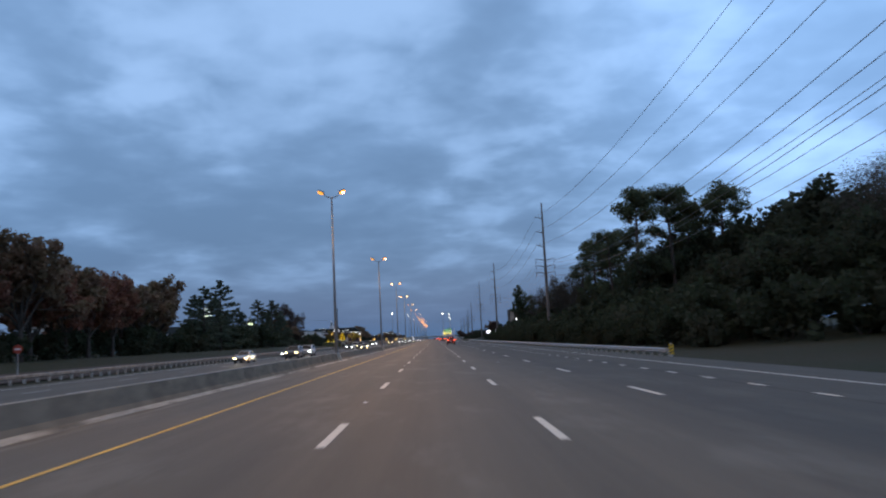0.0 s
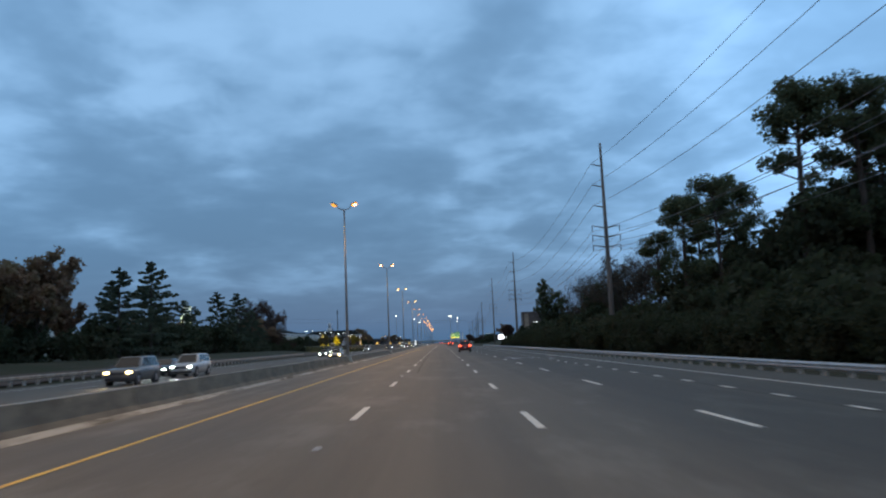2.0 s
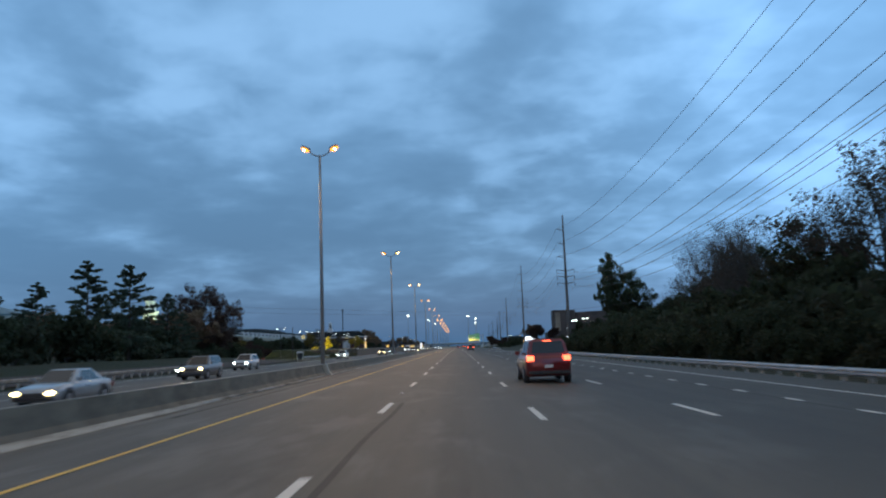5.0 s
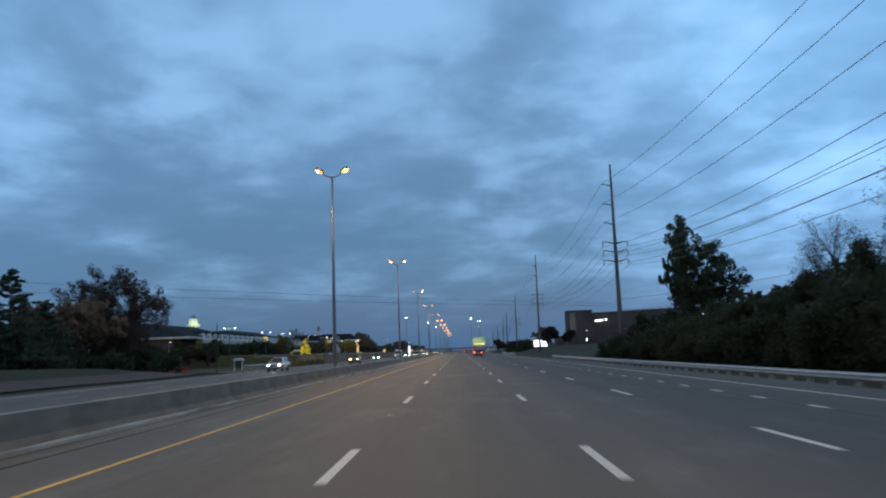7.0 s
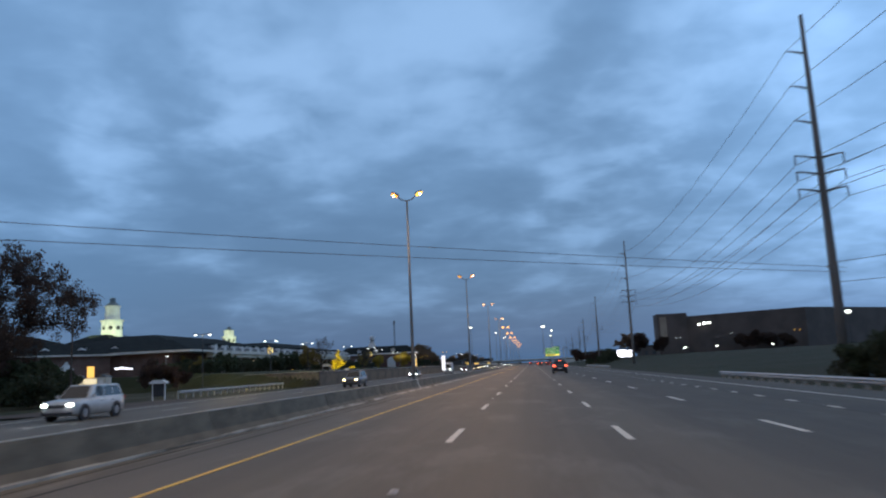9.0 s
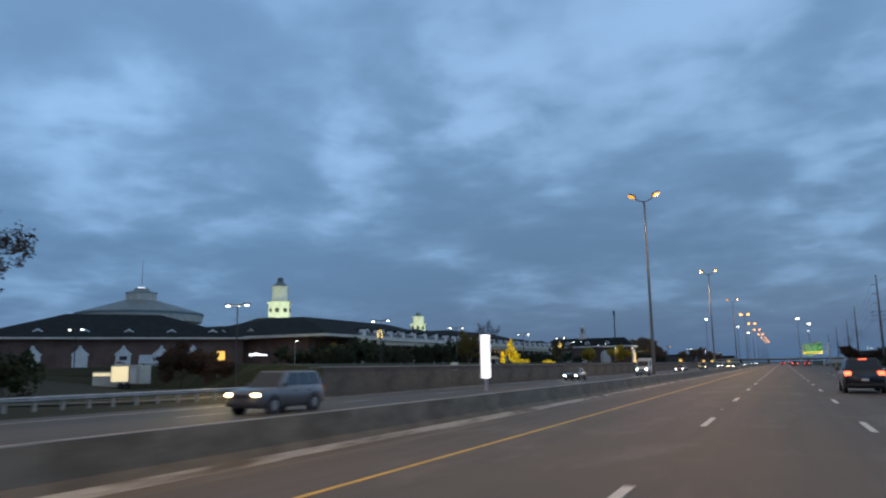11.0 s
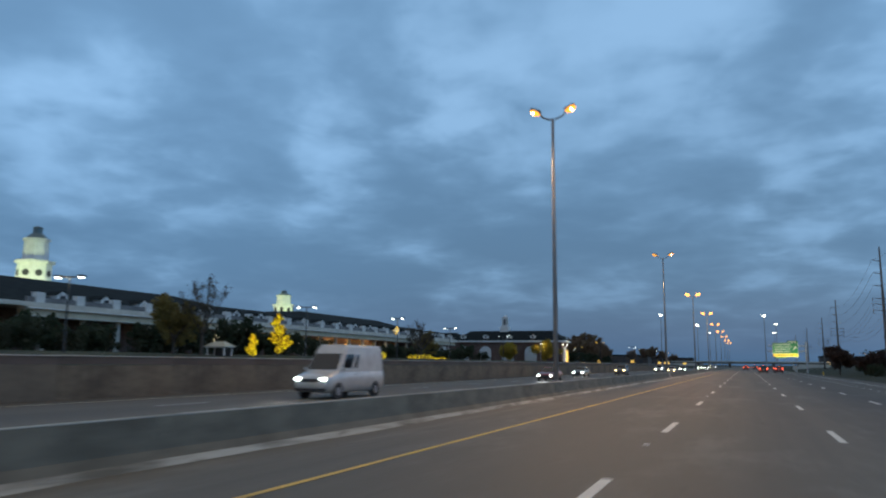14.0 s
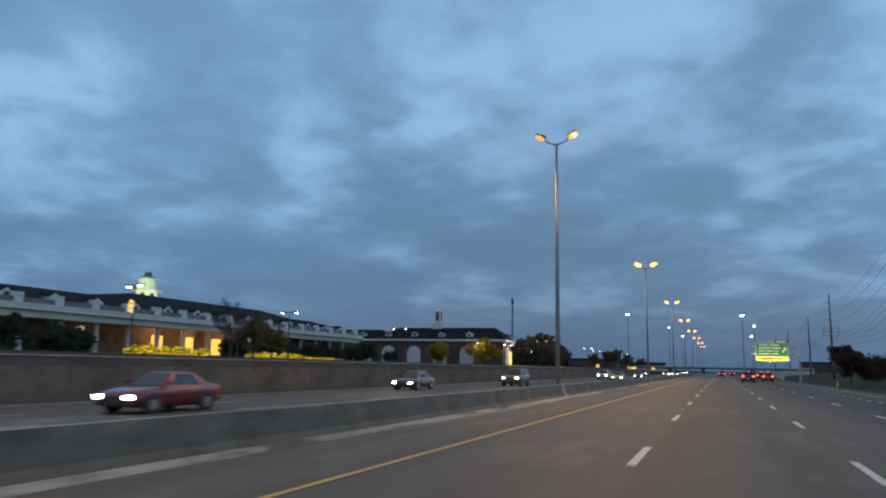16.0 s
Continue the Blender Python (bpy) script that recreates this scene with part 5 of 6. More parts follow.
part("fascia", boxed(-142.4, -70.0, 699.7, 712.8, 10.5, 11.22, bevel=0.05), TRIM_WHITE, nb, "white eaves fascia")
part("rear_gable", boxed(-91, -76.6, 724, 736, 10.0, 13.7, bevel=0.05), TRIM_WHITE, nb, "white parapet of the rear wing")
part("rear_roof", hip_roof(-91, -76.6, 724, 736, 13.7, 14.7, 0.4, 3.0), SLATE, nb)
ar = bmesh.new()
arc = [(-2.6, GZ)] + [(-2.6 * math.cos(t), 6.2 + 2.6 * math.sin(t)) for t in np.linspace(0, math.pi, 11)] + [(2.6, GZ)]
prism(ar, arc, -0.18, 0.12)
a0 = part("arch_panel", ar, TRIM_WHITE, nb, "tall white arched panel")
a0.matrix_local = pose(-84.8, 700.9, 0)
for x in (-95.0, -105.2, -115.4, -125):
    again(a0, nb, pose(x, 700.9, 0))
again(a0, nb, pose(-71.3, 706.5, 0, 0, 0, 90))
for x in (-126.2, -115.6, -105.0, -94.4, -83.8):
    dormer(nb, x, 700.7, 12.2, 0, src)
cup = bmesh.new()
box(cup, -99.6, -96.0, 704.4, 708.0, 15.2, 17.3)
box(cup, -99.2, -96.4, 704.8, 707.6, 17.3, 17.7)
box(cup, -98.9, -96.7, 705.1, 707.3, 17.7, 21.3)
box(cup, -99.1, -96.5, 704.9, 707.5, 21.3, 21.55)
tube(cup, [(-97.8, 706.2, 21.5), (-97.8, 706.2, 22.1), (-97.8, 706.2, 22.6)], [1.05, 0.8, 0.12], 10)
cupola = part("cupola", cup, TRIM_WHITE, nb, "white wooden cupola")
part("louvre", boxed(-98.3, -97.3, 705.05, 705.15, 18.2, 20.8, bevel=0.02), DARK_TRIM, cupola)
part("louvre", boxed(-96.75, -96.65, 705.7, 706.7, 18.2, 20.8, bevel=0.02), DARK_TRIM, cupola)
part("entrance_glow", boxed(-71.3, -70.9, 708.2, 710.8, GZ, 7.2), WARM_WINDOW, nb, "lit entrance")
for y in (702.6, 711.0):
    part("wall_lamp", boxed(-71.4, -71.0, y - 0.16, y + 0.16, 9.3, 9.6, bevel=0.03), WHITE_LAMP, nb, "glowing wall lamp")

# ---- parking lot lamps, wreaths and lit planting ----


def lot_lamp(wreath, glass=None):
    root = thing("parking_lamp", "slim dark parking lamp with twin white heads" + (" and a lit wreath" if wreath else " glowing yellow" if glass else ""), "street lamp", group="parking lamps")
    part("pole", tubed([(0, 0, -1), (0, 0, 9.0)], [0.11, 0.07], 8), DARK_TRIM, root)
    part("crossbar", boxed(-1.1, 1.1, -0.05, 0.05, 8.92, 9.05), DARK_TRIM, root)
    for s in (-1, 1):
        h = part("lamp_head", boxed(s * 1.25 - 0.32, s * 1.25 + 0.32, -0.26, 0.26, 8.98, 9.16, bevel=0.03), DARK_TRIM, root)
        part("lens", boxed(s * 1.25 - 0.2, s * 1.25 + 0.2, -0.24, 0.16, 8.86, 8.97, bevel=0.03), glass or WHITE_LAMP, h, "glowing lens")
    if wreath:
        wr_rng = np.random.default_rng(17)
        pts = [(math.cos(t) * 0.46, -0.25, 6.9 + math.sin(t) * 0.58) for t in np.linspace(0, 2 * math.pi, 20)] + [(math.cos(t) * 0.2, -0.25, 6.9 + math.sin(t) * 0.25) for t in np.linspace(0, 2 * math.pi, 6)]
        v, f = leaf_faces(pts, [0.13] * len(pts), 9, 0.05, wr_rng)
        poly_mesh("wreath", v, f, WREATH_LIGHT, root, "golden lit wreath")
        part("bow", boxed(-0.16, 0.16, -0.45, -0.36, 6.12, 6.34, bevel=0.04), ORANGE_PLASTIC, root, "red bow")
    return root


lots = (lot_lamp(True), lot_lamp(False), lot_lamp(False, SODIUM_PALE))
lot_used = set()
for x, y, z, w in ((-57, 377, 0, 1), (-56.6, 410, -0.2, 0), (-58.8, 444.5, 0.2, 1), (-57.9, 484, 0.2, 1), (-55.5, 509, 0, 0), (-60, 545, 0, 1), (-62, 590, 0, 1), (-130, 330, 0, 1), (-112, 400, 0, 1), (-64.2, 701, -0.6, 2), (-110, 340, 0, 1), (-140, 380, 0, 1), (-48, 760, 0, 1), (-44, 820, 0, 1), (-95, 280, 0, 1), (-100, 230, 0, 1), (-86, 262, 0, 1), (-92, 305, 0, 1), (-46, 650, 0, 2), (-45, 720, 0, 1), (-84, 790, 0, 1), (-62, 842, 0, 2), (-100, 860, 0, 1), (-42, 868, 0, 2), (-70, 890, 0, 1), (48, 820, 0, 1), (60, 860, 0, 2), (75, 640, 1.5, 1), (92, 600, 1.5, 1), (118, 596, 1.5, 2)):
    s = lots[w]
    m = pose(x, y, z, 0, 0, random.uniform(-25, 25))
    if s.name in lot_used:
        copy_thing(s, m)
    else:
        lot_used.add(s.name)
        s.matrix_world = m


for x, y, e in ((-57.0, 377.0, 3000.0), (-64.2, 701.0, 2500.0), (-76.6, 687.6, 500.0), (-58.8, 444.5, 800.0), (-57.9, 484.0, 800.0), (-56.6, 410.0, 500.0), (-100.1, 447.4, 220.0)):
    ld = bpy.data.lights.new("parking_light", "POINT")
    ld.energy, ld.color, ld.shadow_soft_size = e, (1.0, 0.90, 0.55), 0.15
    new("parking_light", ld).location = (x, y, 8.75)


sl = thing("wall_lamp_post", "short dark lamp post with one white lamp", "street lamp", pose(-100.1, 447.7, 1.6))
part("pole", tubed([(0, 0, -0.5), (0, 0, 6.2)], [0.10, 0.07], 8), POST_WOOD, sl)
part("lamp_head", boxed(-0.1, 0.75, -0.2, 0.2, 6.2, 6.36, bevel=0.03), DARK_TRIM, sl)
part("lens", boxed(0.2, 0.7, -0.16, 0.16, 6.12, 6.2), WHITE_LAMP, sl, "glowing white lens")
copy_thing(sl, pose(-77.1, 688, 3.3))
shop = thing("shop_sign", "low glowing white shop sign on the brick wall", "sign", pose(-117.6, 456.9, 0) @ Matrix.Diagonal((1.45, 1, 1, 1)))
part("backing", boxed(-2.2, 2.2, -0.12, 0.0, 4.75, 5.85, bevel=0.03), DARK_TRIM, shop)
for q, w, z0, z1 in ((-1.5, 0.5, 4.95, 5.45), (-0.5, 0.35, 5.05, 5.7), (0.4, 0.4, 4.95, 5.4), (1.4, 0.5, 4.9, 5.2)):
    part("bar", boxed(q - w, q + w, -0.2, -0.12, z0, z1, bevel=0.02), SCREEN, shop, "glowing white bar")


def lit_bush(name, label, cat, pts, radii, n, seed, size=0.2):
    """A shrub in golden leaves wound with small yellow bulbs."""
    rng = np.random.default_rng(seed)
    root = thing(name, label, cat)
    v, f = leaf_faces(pts, radii, n, size, rng)
    poly_mesh("foliage", v, f, AUTUMN_GOLD, root)
    v, f = leaf_faces(pts, [r * 1.04 for r in radii], max(12, n // 2), size * 0.85, rng)
    poly_mesh("light_string", v, f, STRING_LIGHT, root, "dense yellow string lights")
    return root


def lit_tree(x, y, z0, z1, spread, seed, label, clumps, n):
    """An upright tree whose rising branches are wound with yellow bulbs."""
    rng = np.random.default_rng(seed)
    pts, rad = [], []
    for i in range(clumps):
        t = (i + rng.uniform(0, 1)) / clumps
        a, q = rng.uniform(0, 2 * math.pi), spread * (1.0 - t) ** 0.65 * rng.uniform(0.75, 1.15)
        for u in (0.15, 0.4, 0.65, 0.85, 1.0):
            pts.append((x + math.cos(a) * q * u, y + math.sin(a) * q * u, z0 + (z1 - z0) * t + 0.45 * q * u))
            rad.append((0.42 - 0.2 * u) * (1.1 - 0.5 * t))
    root = lit_bush("lit_tree", label, "tree", pts, rad, n, seed, 0.15)
    part("trunk", tubed([(x, y, 0.8), (x, y, (z0 + z1) / 2)], [0.12, 0.07], 7), BARK, root)


tr = np.random.default_rng(5)
lit_tree(-59.8, 480, 2.6, 7.9, 1.9, 6, "small upright tree wrapped in bright yellow string lights", 30, 26)
lit_tree(-60.2, 474.9, 2.2, 4.9, 0.95, 9, "slender young tree with sparse yellow string lights", 14, 20)
for y0, y1, x0, x1 in ((531, 552, -76.5, -79.0), (556, 582, -74.5, -80.0), (584, 612, -80.5, -87.0)):
    n = int((y1 - y0) / 0.9)
    hp = [(x0 + (x1 - x0) * i / n + tr.normal() * 0.3, y0 + (y1 - y0) * i / n, (3.0 if y0 < 540 else 2.7 - 0.02 * (y0 - 556)) + tr.normal() * 0.16) for i in range(n)]
    lit_bush("lit_hedge", "low hedge covered in bright yellow string lights", "hedge", hp, [0.72] * n, 60, int(y0))

def porch_wreath(y, z):
    root = thing("porch_wreath", "large round wreath with golden lights hung under the colonnade", "wreath", pose(-97.9, y, z), group="porch wreaths")
    w = bmesh.new()
    tube(w, [(0, math.cos(t) * 0.78, math.sin(t) * 0.78) for t in np.linspace(0, 2 * math.pi, 25)], [0.17] * 25, 6)
    part("ring", w, PALE_LIT, root, "dense golden bulbs")
    part("bow", boxed(-0.1, 0.1, -0.3, 0.3, -1.05, -0.68, bevel=0.06), ORANGE_PLASTIC, root, "red bow")
    part("hanger", boxed(-0.03, 0.03, -0.03, 0.03, 0.9, 7.62 - z), DARK_TRIM, root)


for y, z in ((506.4, 5.9), (513.6, 5.7), (530.0, 5.8), (542.6, 6.0)):
    porch_wreath(y, z)

# ---- roadside clutter on the left ----
rv, rf = [], []
ramp_line = [(-43.0, 372.0), (-43.4, 362.0), (-44.6, 352.0), (-48.0, 345.0), (-55.0, 339.5), (-66.0, 335.0), (-80.0, 331.0)]
for i, (x, y) in enumerate(ramp_line):
    a, c = ramp_line[max(0, i - 1)], ramp_line[min(len(ramp_line) - 1, i + 1)]
    d = Vector((c[0] - a[0], c[1] - a[1], 0)).normalized()
    for q in (-1.9, 0.0, 1.9):
        px, py = x - d.y * q, y + d.x * q
        rv.append((px, py, ground_z(px, py) + 0.14))
    if i:
        rf += [(3 * i - 3, 3 * i - 2, 3 * i + 1, 3 * i), (3 * i - 2, 3 * i - 1, 3 * i + 2, 3 * i + 1)]
tagged(poly_mesh("ramp_pavement", rv, rf, ASPHALT_OLD), "grey asphalt ramp behind the guardrail", "road", kind="structure")
cab = thing("utility_cabinet", "dark utility board with a white arched cap on two legs", "utility cabinet", pose(-41.0, 331.3, -0.86))
for s in (-1, 1):
    part("leg", boxed(s * 0.7 - 0.06, s * 0.7 + 0.06, -0.06, 0.06, -0.3, 2.1), TRIM_WHITE, cab)
part("board", boxed(-0.64, 0.64, -0.08, 0.08, 0.55, 2.0, bevel=0.02), DARK_TRIM, cab)
cb = bmesh.new()
prism(cb, [(-0.95, 1.95), (0.95, 1.95), (0.95, 2.12), (0.45, 2.36), (-0.45, 2.36), (-0.95, 2.12)], -0.35, 0.35)
part("cap", cb, TRIM_WHITE, cab, "white arched cap")


def jersey(x, y, turn):
    root = thing("plastic_barricade", "orange-red plastic water barricade", "barricade", pose(x, y, -0.80, 0, 0, turn), group="plastic barricades")
    bm = prism(bmesh.new(), [(-0.3, 0), (0.3, 0), (0.3, 0.2), (0.12, 0.45), (0.1, 0.95), (-0.1, 0.95), (-0.12, 0.45), (-0.3, 0.2)], -0.9, 0.9)
    bmesh.ops.bevel(bm, geom=bm.edges[:], offset=0.02, segments=1, affect="EDGES")
    part("shell", bm, ORANGE_PLASTIC, root)
    part("fill_cap", tubed([(0, 0, 0.95), (0, 0, 0.99)], [0.06, 0.06], 8), DARK_TRIM, root)


jersey(-53.1, 330.0, 68)
jersey(-50.9, 330.7, 74)
shed = thing("site_trailer", "lit cream box trailer beside the ramp", "trailer", pose(-81.0, 384.0, -0.66, 0, 0, 10))
part("box", boxed(-2.3, 2.3, -1.2, 1.2, 0.55, 3.1, bevel=0.05), STUCCO, shed)
part("door", boxed(0.9, 1.7, -1.26, -1.2, 0.7, 2.7), TRIM_WHITE, shed)
# this panel glows in place of lamplight falling on the cream side
part("window", boxed(-2.1, 0.5, -1.25, -1.2, 0.9, 2.9), PALE_LIT, shed, "cream side panel with lamplight put in as glow")
part("tow_bar", boxed(-3.3, -2.2, -0.06, 0.06, 0.5, 0.6), GALV, shed)
for q in (-0.6, 0.5):
    part("wheel", tubed([(q, -1.0, 0.38), (q, -1.25, 0.38)], [0.38, 0.38], 14), RUBBER, shed)
# low lit shape left of the trailer; its band glows to imitate lamplight
flat = thing("loading_dock", "low cream wall beside the trailer", "wall", pose(-86.2, 384.5, -0.7))
part("dock_wall", boxed(-2.4, 2.4, -0.3, 0.3, 0, 2.3, bevel=0.04), STUCCO, flat)
part("light_strip", boxed(-2.2, 2.2, -0.36, -0.3, 1.7, 2.1), PALE_LIT, flat, "warm glowing band painted for lamplight on the wall")
# added warm fill for the ramp and rail; no lamp stands here
ld = bpy.data.lights.new("site_light", "POINT")
ld.energy, ld.color, ld.shadow_soft_size = 2200.0, (1.0, 0.80, 0.32), 0.3
new("site_light", ld).location = (-45.5, 362, 5.0)
ds = thing("no_entry_sign", "round red no-entry sign on a slim steel post", "road sign", pose(-36.0, 64.2, -0.5))
part("post", boxed(-0.03, 0.03, 0.02, 0.06, -0.3, 3.2), GALV, ds)
part("disc", tubed([(0, 0.0, 2.88), (0, 0.02, 2.88)], [0.38, 0.38], 20), ORANGE_PLASTIC, ds, "red reflective disc")
part("bar", boxed(-0.26, 0.26, -0.012, -0.004, 2.82, 2.94), TRIM_WHITE, ds, "white bar")
wp = thing("wood_utility_pole", "weathered wooden utility pole beside the ramp", "utility pole", pose(-38.5, 311.7, -0.85))
part("pole", tubed([(0, 0, -0.5), (0, 0, 8.0)], [0.10, 0.07], 10), BARK, wp)
part("bracket", boxed(0, 0.4, -0.03, 0.03, 5.6, 5.68), DARK_TRIM, wp)
kiosk = thing("bus_shelter", "small pale framed shelter beside the mall drive", "shelter", pose(-60.6, 468.8, 0.9))
for sx in (-1.3, 1.3):
    for sy in (-0.7, 0.7):
        part("post", boxed(sx - 0.06, sx + 0.06, sy - 0.06, sy + 0.06, 0, 2.2), TRIM_WHITE, kiosk)
part("eaves", boxed(-1.6, 1.6, -1.0, 1.0, 2.2, 2.34, bevel=0.04), TRIM_WHITE, kiosk)
part("roof", hip_roof(-1.4, 1.4, -0.8, 0.8, 2.34, 2.95, 0.25, 0.9), TAN_STUCCO, kiosk, "low tan hipped roof")
part("back_panel", boxed(-1.3, 1.3, 0.66, 0.7, 0.5, 2.0), DARK_TRIM, kiosk)
ws = thing("median_sign", "narrow lit white panel standing on the median barrier", "road sign", pose(-9.6, 334.3, 0.66))
part("bracket", boxed(-0.05, 0.05, -0.03, 0.03, 0, 0.5), GALV, ws)
part("panel", boxed(-0.17, 0.17, -0.04, 0.0, 0.45, 2.0, bevel=0.01), MARKER_LIT, ws, "bright white panel")
# pale control box on the wall
cbx = thing("control_box", "small pale control box above the retaining wall", "utility box", pose(-33.4, 385.6, 0.9))
part("housing", boxed(-0.35, 0.35, -0.3, 0.3, 0, 1.1, bevel=0.03), TRIM_WHITE, cbx)
part("door_panel", boxed(0.352, 0.36, -0.22, 0.22, 0.1, 0.95), GALV, cbx)

# ---- right-hand background ----
hotel = thing("box_building", "big windowless dark brown building with a tan corner tower", "building")
hb = bmesh.new()
vs = [(70, 652), (128, 612), (190, 660), (120, 720)]
lo = [hb.verts.new((x, y, 1.4)) for x, y in vs]
hi = [hb.verts.new((x, y, 21.2)) for x, y in vs]
for i in range(4):
    hb.faces.new((lo[i], lo[(i + 1) % 4], hi[(i + 1) % 4], hi[i]))
hb.faces.new(hi)
bmesh.ops.recalc_face_normals(hb, faces=hb.faces)
part("wall", hb, BROWN_PANEL, hotel)
part("parapet", boxed(66, 81, 644, 656, 1.4, 23.0, bevel=0.1), BROWN_PANEL, hotel, "corner tower")
part("corner_panel", boxed(67.2, 70.6, 643.8, 643.98, 9, 21.4), TAN_PANEL, hotel, "tan corner panel")
part("canopy", boxed(88, 118, 612, 622, 9.0, 10.0), BROWN_PANEL, hotel)
for x, y, z in ((85.5, 639.5, 16.3), (87.7, 638.0, 16.3)):
    part("wall_light", boxed(x - 0.5, x + 0.5, y - 0.7, y - 0.3, z, z + 0.5), WHITE_LAMP, hotel, "white wall light")


def yard_lamp(x, y, z, big=1.0):
    root = thing("yard_lamp", "white yard floodlight on a thin post", "street lamp", pose(x, y, ground_z(x, y)), group="yard lamps")
    h = z - ground_z(x, y)
    part("post", tubed([(0, 0, -0.5), (0, 0, h)], [0.09, 0.06], 7), DARK_TRIM, root)
    part("lens", boxed(-0.45 * big, 0.45 * big, -0.2, 0.2, h - 0.1, h + 0.35 * big, bevel=0.05), WHITE_LAMP, root, "glowing white lens")


for x, y, z, b in ((100.7, 499.3, 12.6, 1.5), (56.5, 500.2, 11.4, 1.0), (58.0, 500.6, 11.4, 1.0), (64.7, 573.6, 4.4, 1.0), (86.1, 608.7, 4.9, 1.0), (103.1, 583.9, 4.4, 0.8), (60, 620, 5, 0.7), (49, 650, 4.5, 0.7), (120, 470, 7, 0.8)):
    yard_lamp(x, y, z, b)
board = thing("led_board", "bright white roadside board on a post", "billboard", pose(52.6, 679, ground_z(52.6, 679)))
part("post", boxed(-0.5, 0.5, 0.2, 0.9, -0.5, 1.0), DARK_TRIM, board)
part("cabinet", boxed(-4.5, 4.5, 0.0, 0.8, 0.3, 4.9, bevel=0.08), DARK_TRIM, board)
part("screen", boxed(-4.2, 4.2, -0.08, -0.02, 0.6, 4.6), SCREEN, board, "lit white face")

# ---- overhead sign and far end of the road ----
gan = thing("overhead_sign", "green highway exit sign with yellow lower panel on a steel gantry", "road sign", pose(0, 644, 0))
part("upright", tubed([(17.3, 0.6, -0.5), (17.3, 0.6, 9.0)], [0.28, 0.22], 12), GALV, gan)
part("beam", tubed([(6.5, 0.6, 7.6), (17.3, 0.6, 7.6)], [0.16, 0.16], 8), GALV, gan)
part("lower_beam", tubed([(6.5, 0.6, 6.0), (17.3, 0.6, 6.0)], [0.16, 0.16], 8), GALV, gan)
panel = part("panel", boxed(7.9, 15.0, 0.0, 0.12, 5.35, 8.55, bevel=0.05), SIGN_GREEN, gan, "green sign panel")
part("exit_tab", boxed(12.0, 15.0, 0.0, 0.12, 8.57, 9.25, bevel=0.03), SIGN_GREEN, gan)
part("exit_only_panel", boxed(7.9, 15.0, 0.0, 0.12, 4.35, 5.32, bevel=0.03), SIGN_YELLOW, gan, "yellow lower panel")
for z, words in ((8.05, ((8.5, 10.6), (10.9, 13.0))), (7.35, ((8.5, 11.1), (11.4, 13.4))), (6.65, ((8.5, 9.8), (10.1, 11.7), (12.0, 12.8))), (5.95, ((8.5, 10.9), (11.2, 12.9)))):
    for a, b in words:
        part("text_bar", boxed(a, b, -0.012, -0.004, z - 0.11, z + 0.11), WHITE_PAINT, panel)
arrow = bmesh.new()
prism(arrow, [(13.55, 6.5), (13.75, 6.3), (14.35, 6.95), (14.6, 6.75), (14.6, 7.5), (13.85, 7.5), (14.1, 7.2)], -0.012, -0.004)
part("arrow", arrow, WHITE_PAINT, panel, "white diagonal arrow")
part("tab_bar", boxed(12.4, 14.6, -0.012, -0.004, 8.78, 9.05), WHITE_PAINT, panel)
part("lower_bar", boxed(9.0, 13.6, -0.012, -0.004, 4.7, 4.98), DARK_TRIM, panel)
part("hanging_panel", boxed(8.4, 11.9, 0.02, 0.1, 3.95, 4.3, bevel=0.02), SIGN_GREEN, gan, "small green panel below the sign")
part("rim", boxed(7.82, 15.08, 0.02, 0.10, 4.27, 8.63, bevel=0.02), TRIM_WHITE, panel, "thin white border")
for i in range(3):
    ld = bpy.data.lights.new("sign_light", "SPOT")
    ld.energy, ld.color, ld.spot_size, ld.shadow_soft_size = 550.0, (0.9, 1.0, 0.85), radians(110), 0.2
    o = new("sign_light", ld)
    o.matrix_world = look((9.0 + 2.5 * i, 642.0, 3.6), (9.0 + 2.5 * i, 644, 7.0))
    part("sign_lamp", boxed(8.8 + 2.5 * i, 9.2 + 2.5 * i, -2.2, -1.9, 3.3, 3.5), DARK_TRIM, gan)
over = thing("overpass", "grey concrete overpass crossing the highway far ahead", "bridge")
part("deck", boxed(-48, 48, 905, 918, 2.7, 3.6, bevel=0.05), WALL_CONC, over)
part("parapet", boxed(-48, 48, 904.7, 905.1, 3.6, 4.2), STUCCO, over)
for x in (-28.5, -9.5, 16.5):
    part("pier", boxed(x - 0.7, x + 0.7, 907, 916, -1, 2.7, bevel=0.1), WALL_CONC, over)
for s in (-1, 1):
    bm = prism(bmesh.new(), [(s * 27, -0.6), (s * 48, -0.6), (s * 48, 2.68), (s * 31, 2.68)], 904, 919)
    part("abutment", bm, STUCCO, over, "pale concrete abutment wall")
rw = thing("ramp_wall", "pale concrete wall beside the exit ramp", "wall", kind="structure")
for i in range(8):
    y0, y1 = 690 + 25 * i, 714.9 + 25 * i
    x0, x1 = 16.8 + 1.2 * i, 18.0 + 1.2 * i
    wm = prism(bmesh.new(), [(0.0, -0.9), (0.35, -0.9), (0.35, 1.1 + 0.22 * i), (0.0, 1.1 + 0.22 * i)], 0.0, math.hypot(x1 - x0, y1 - y0))
    part("wall_panel", wm, STUCCO, rw).matrix_local = pose(x0, y0, 0, 0, 0, -math.degrees(math.atan2(x1 - x0, y1 - y0)))
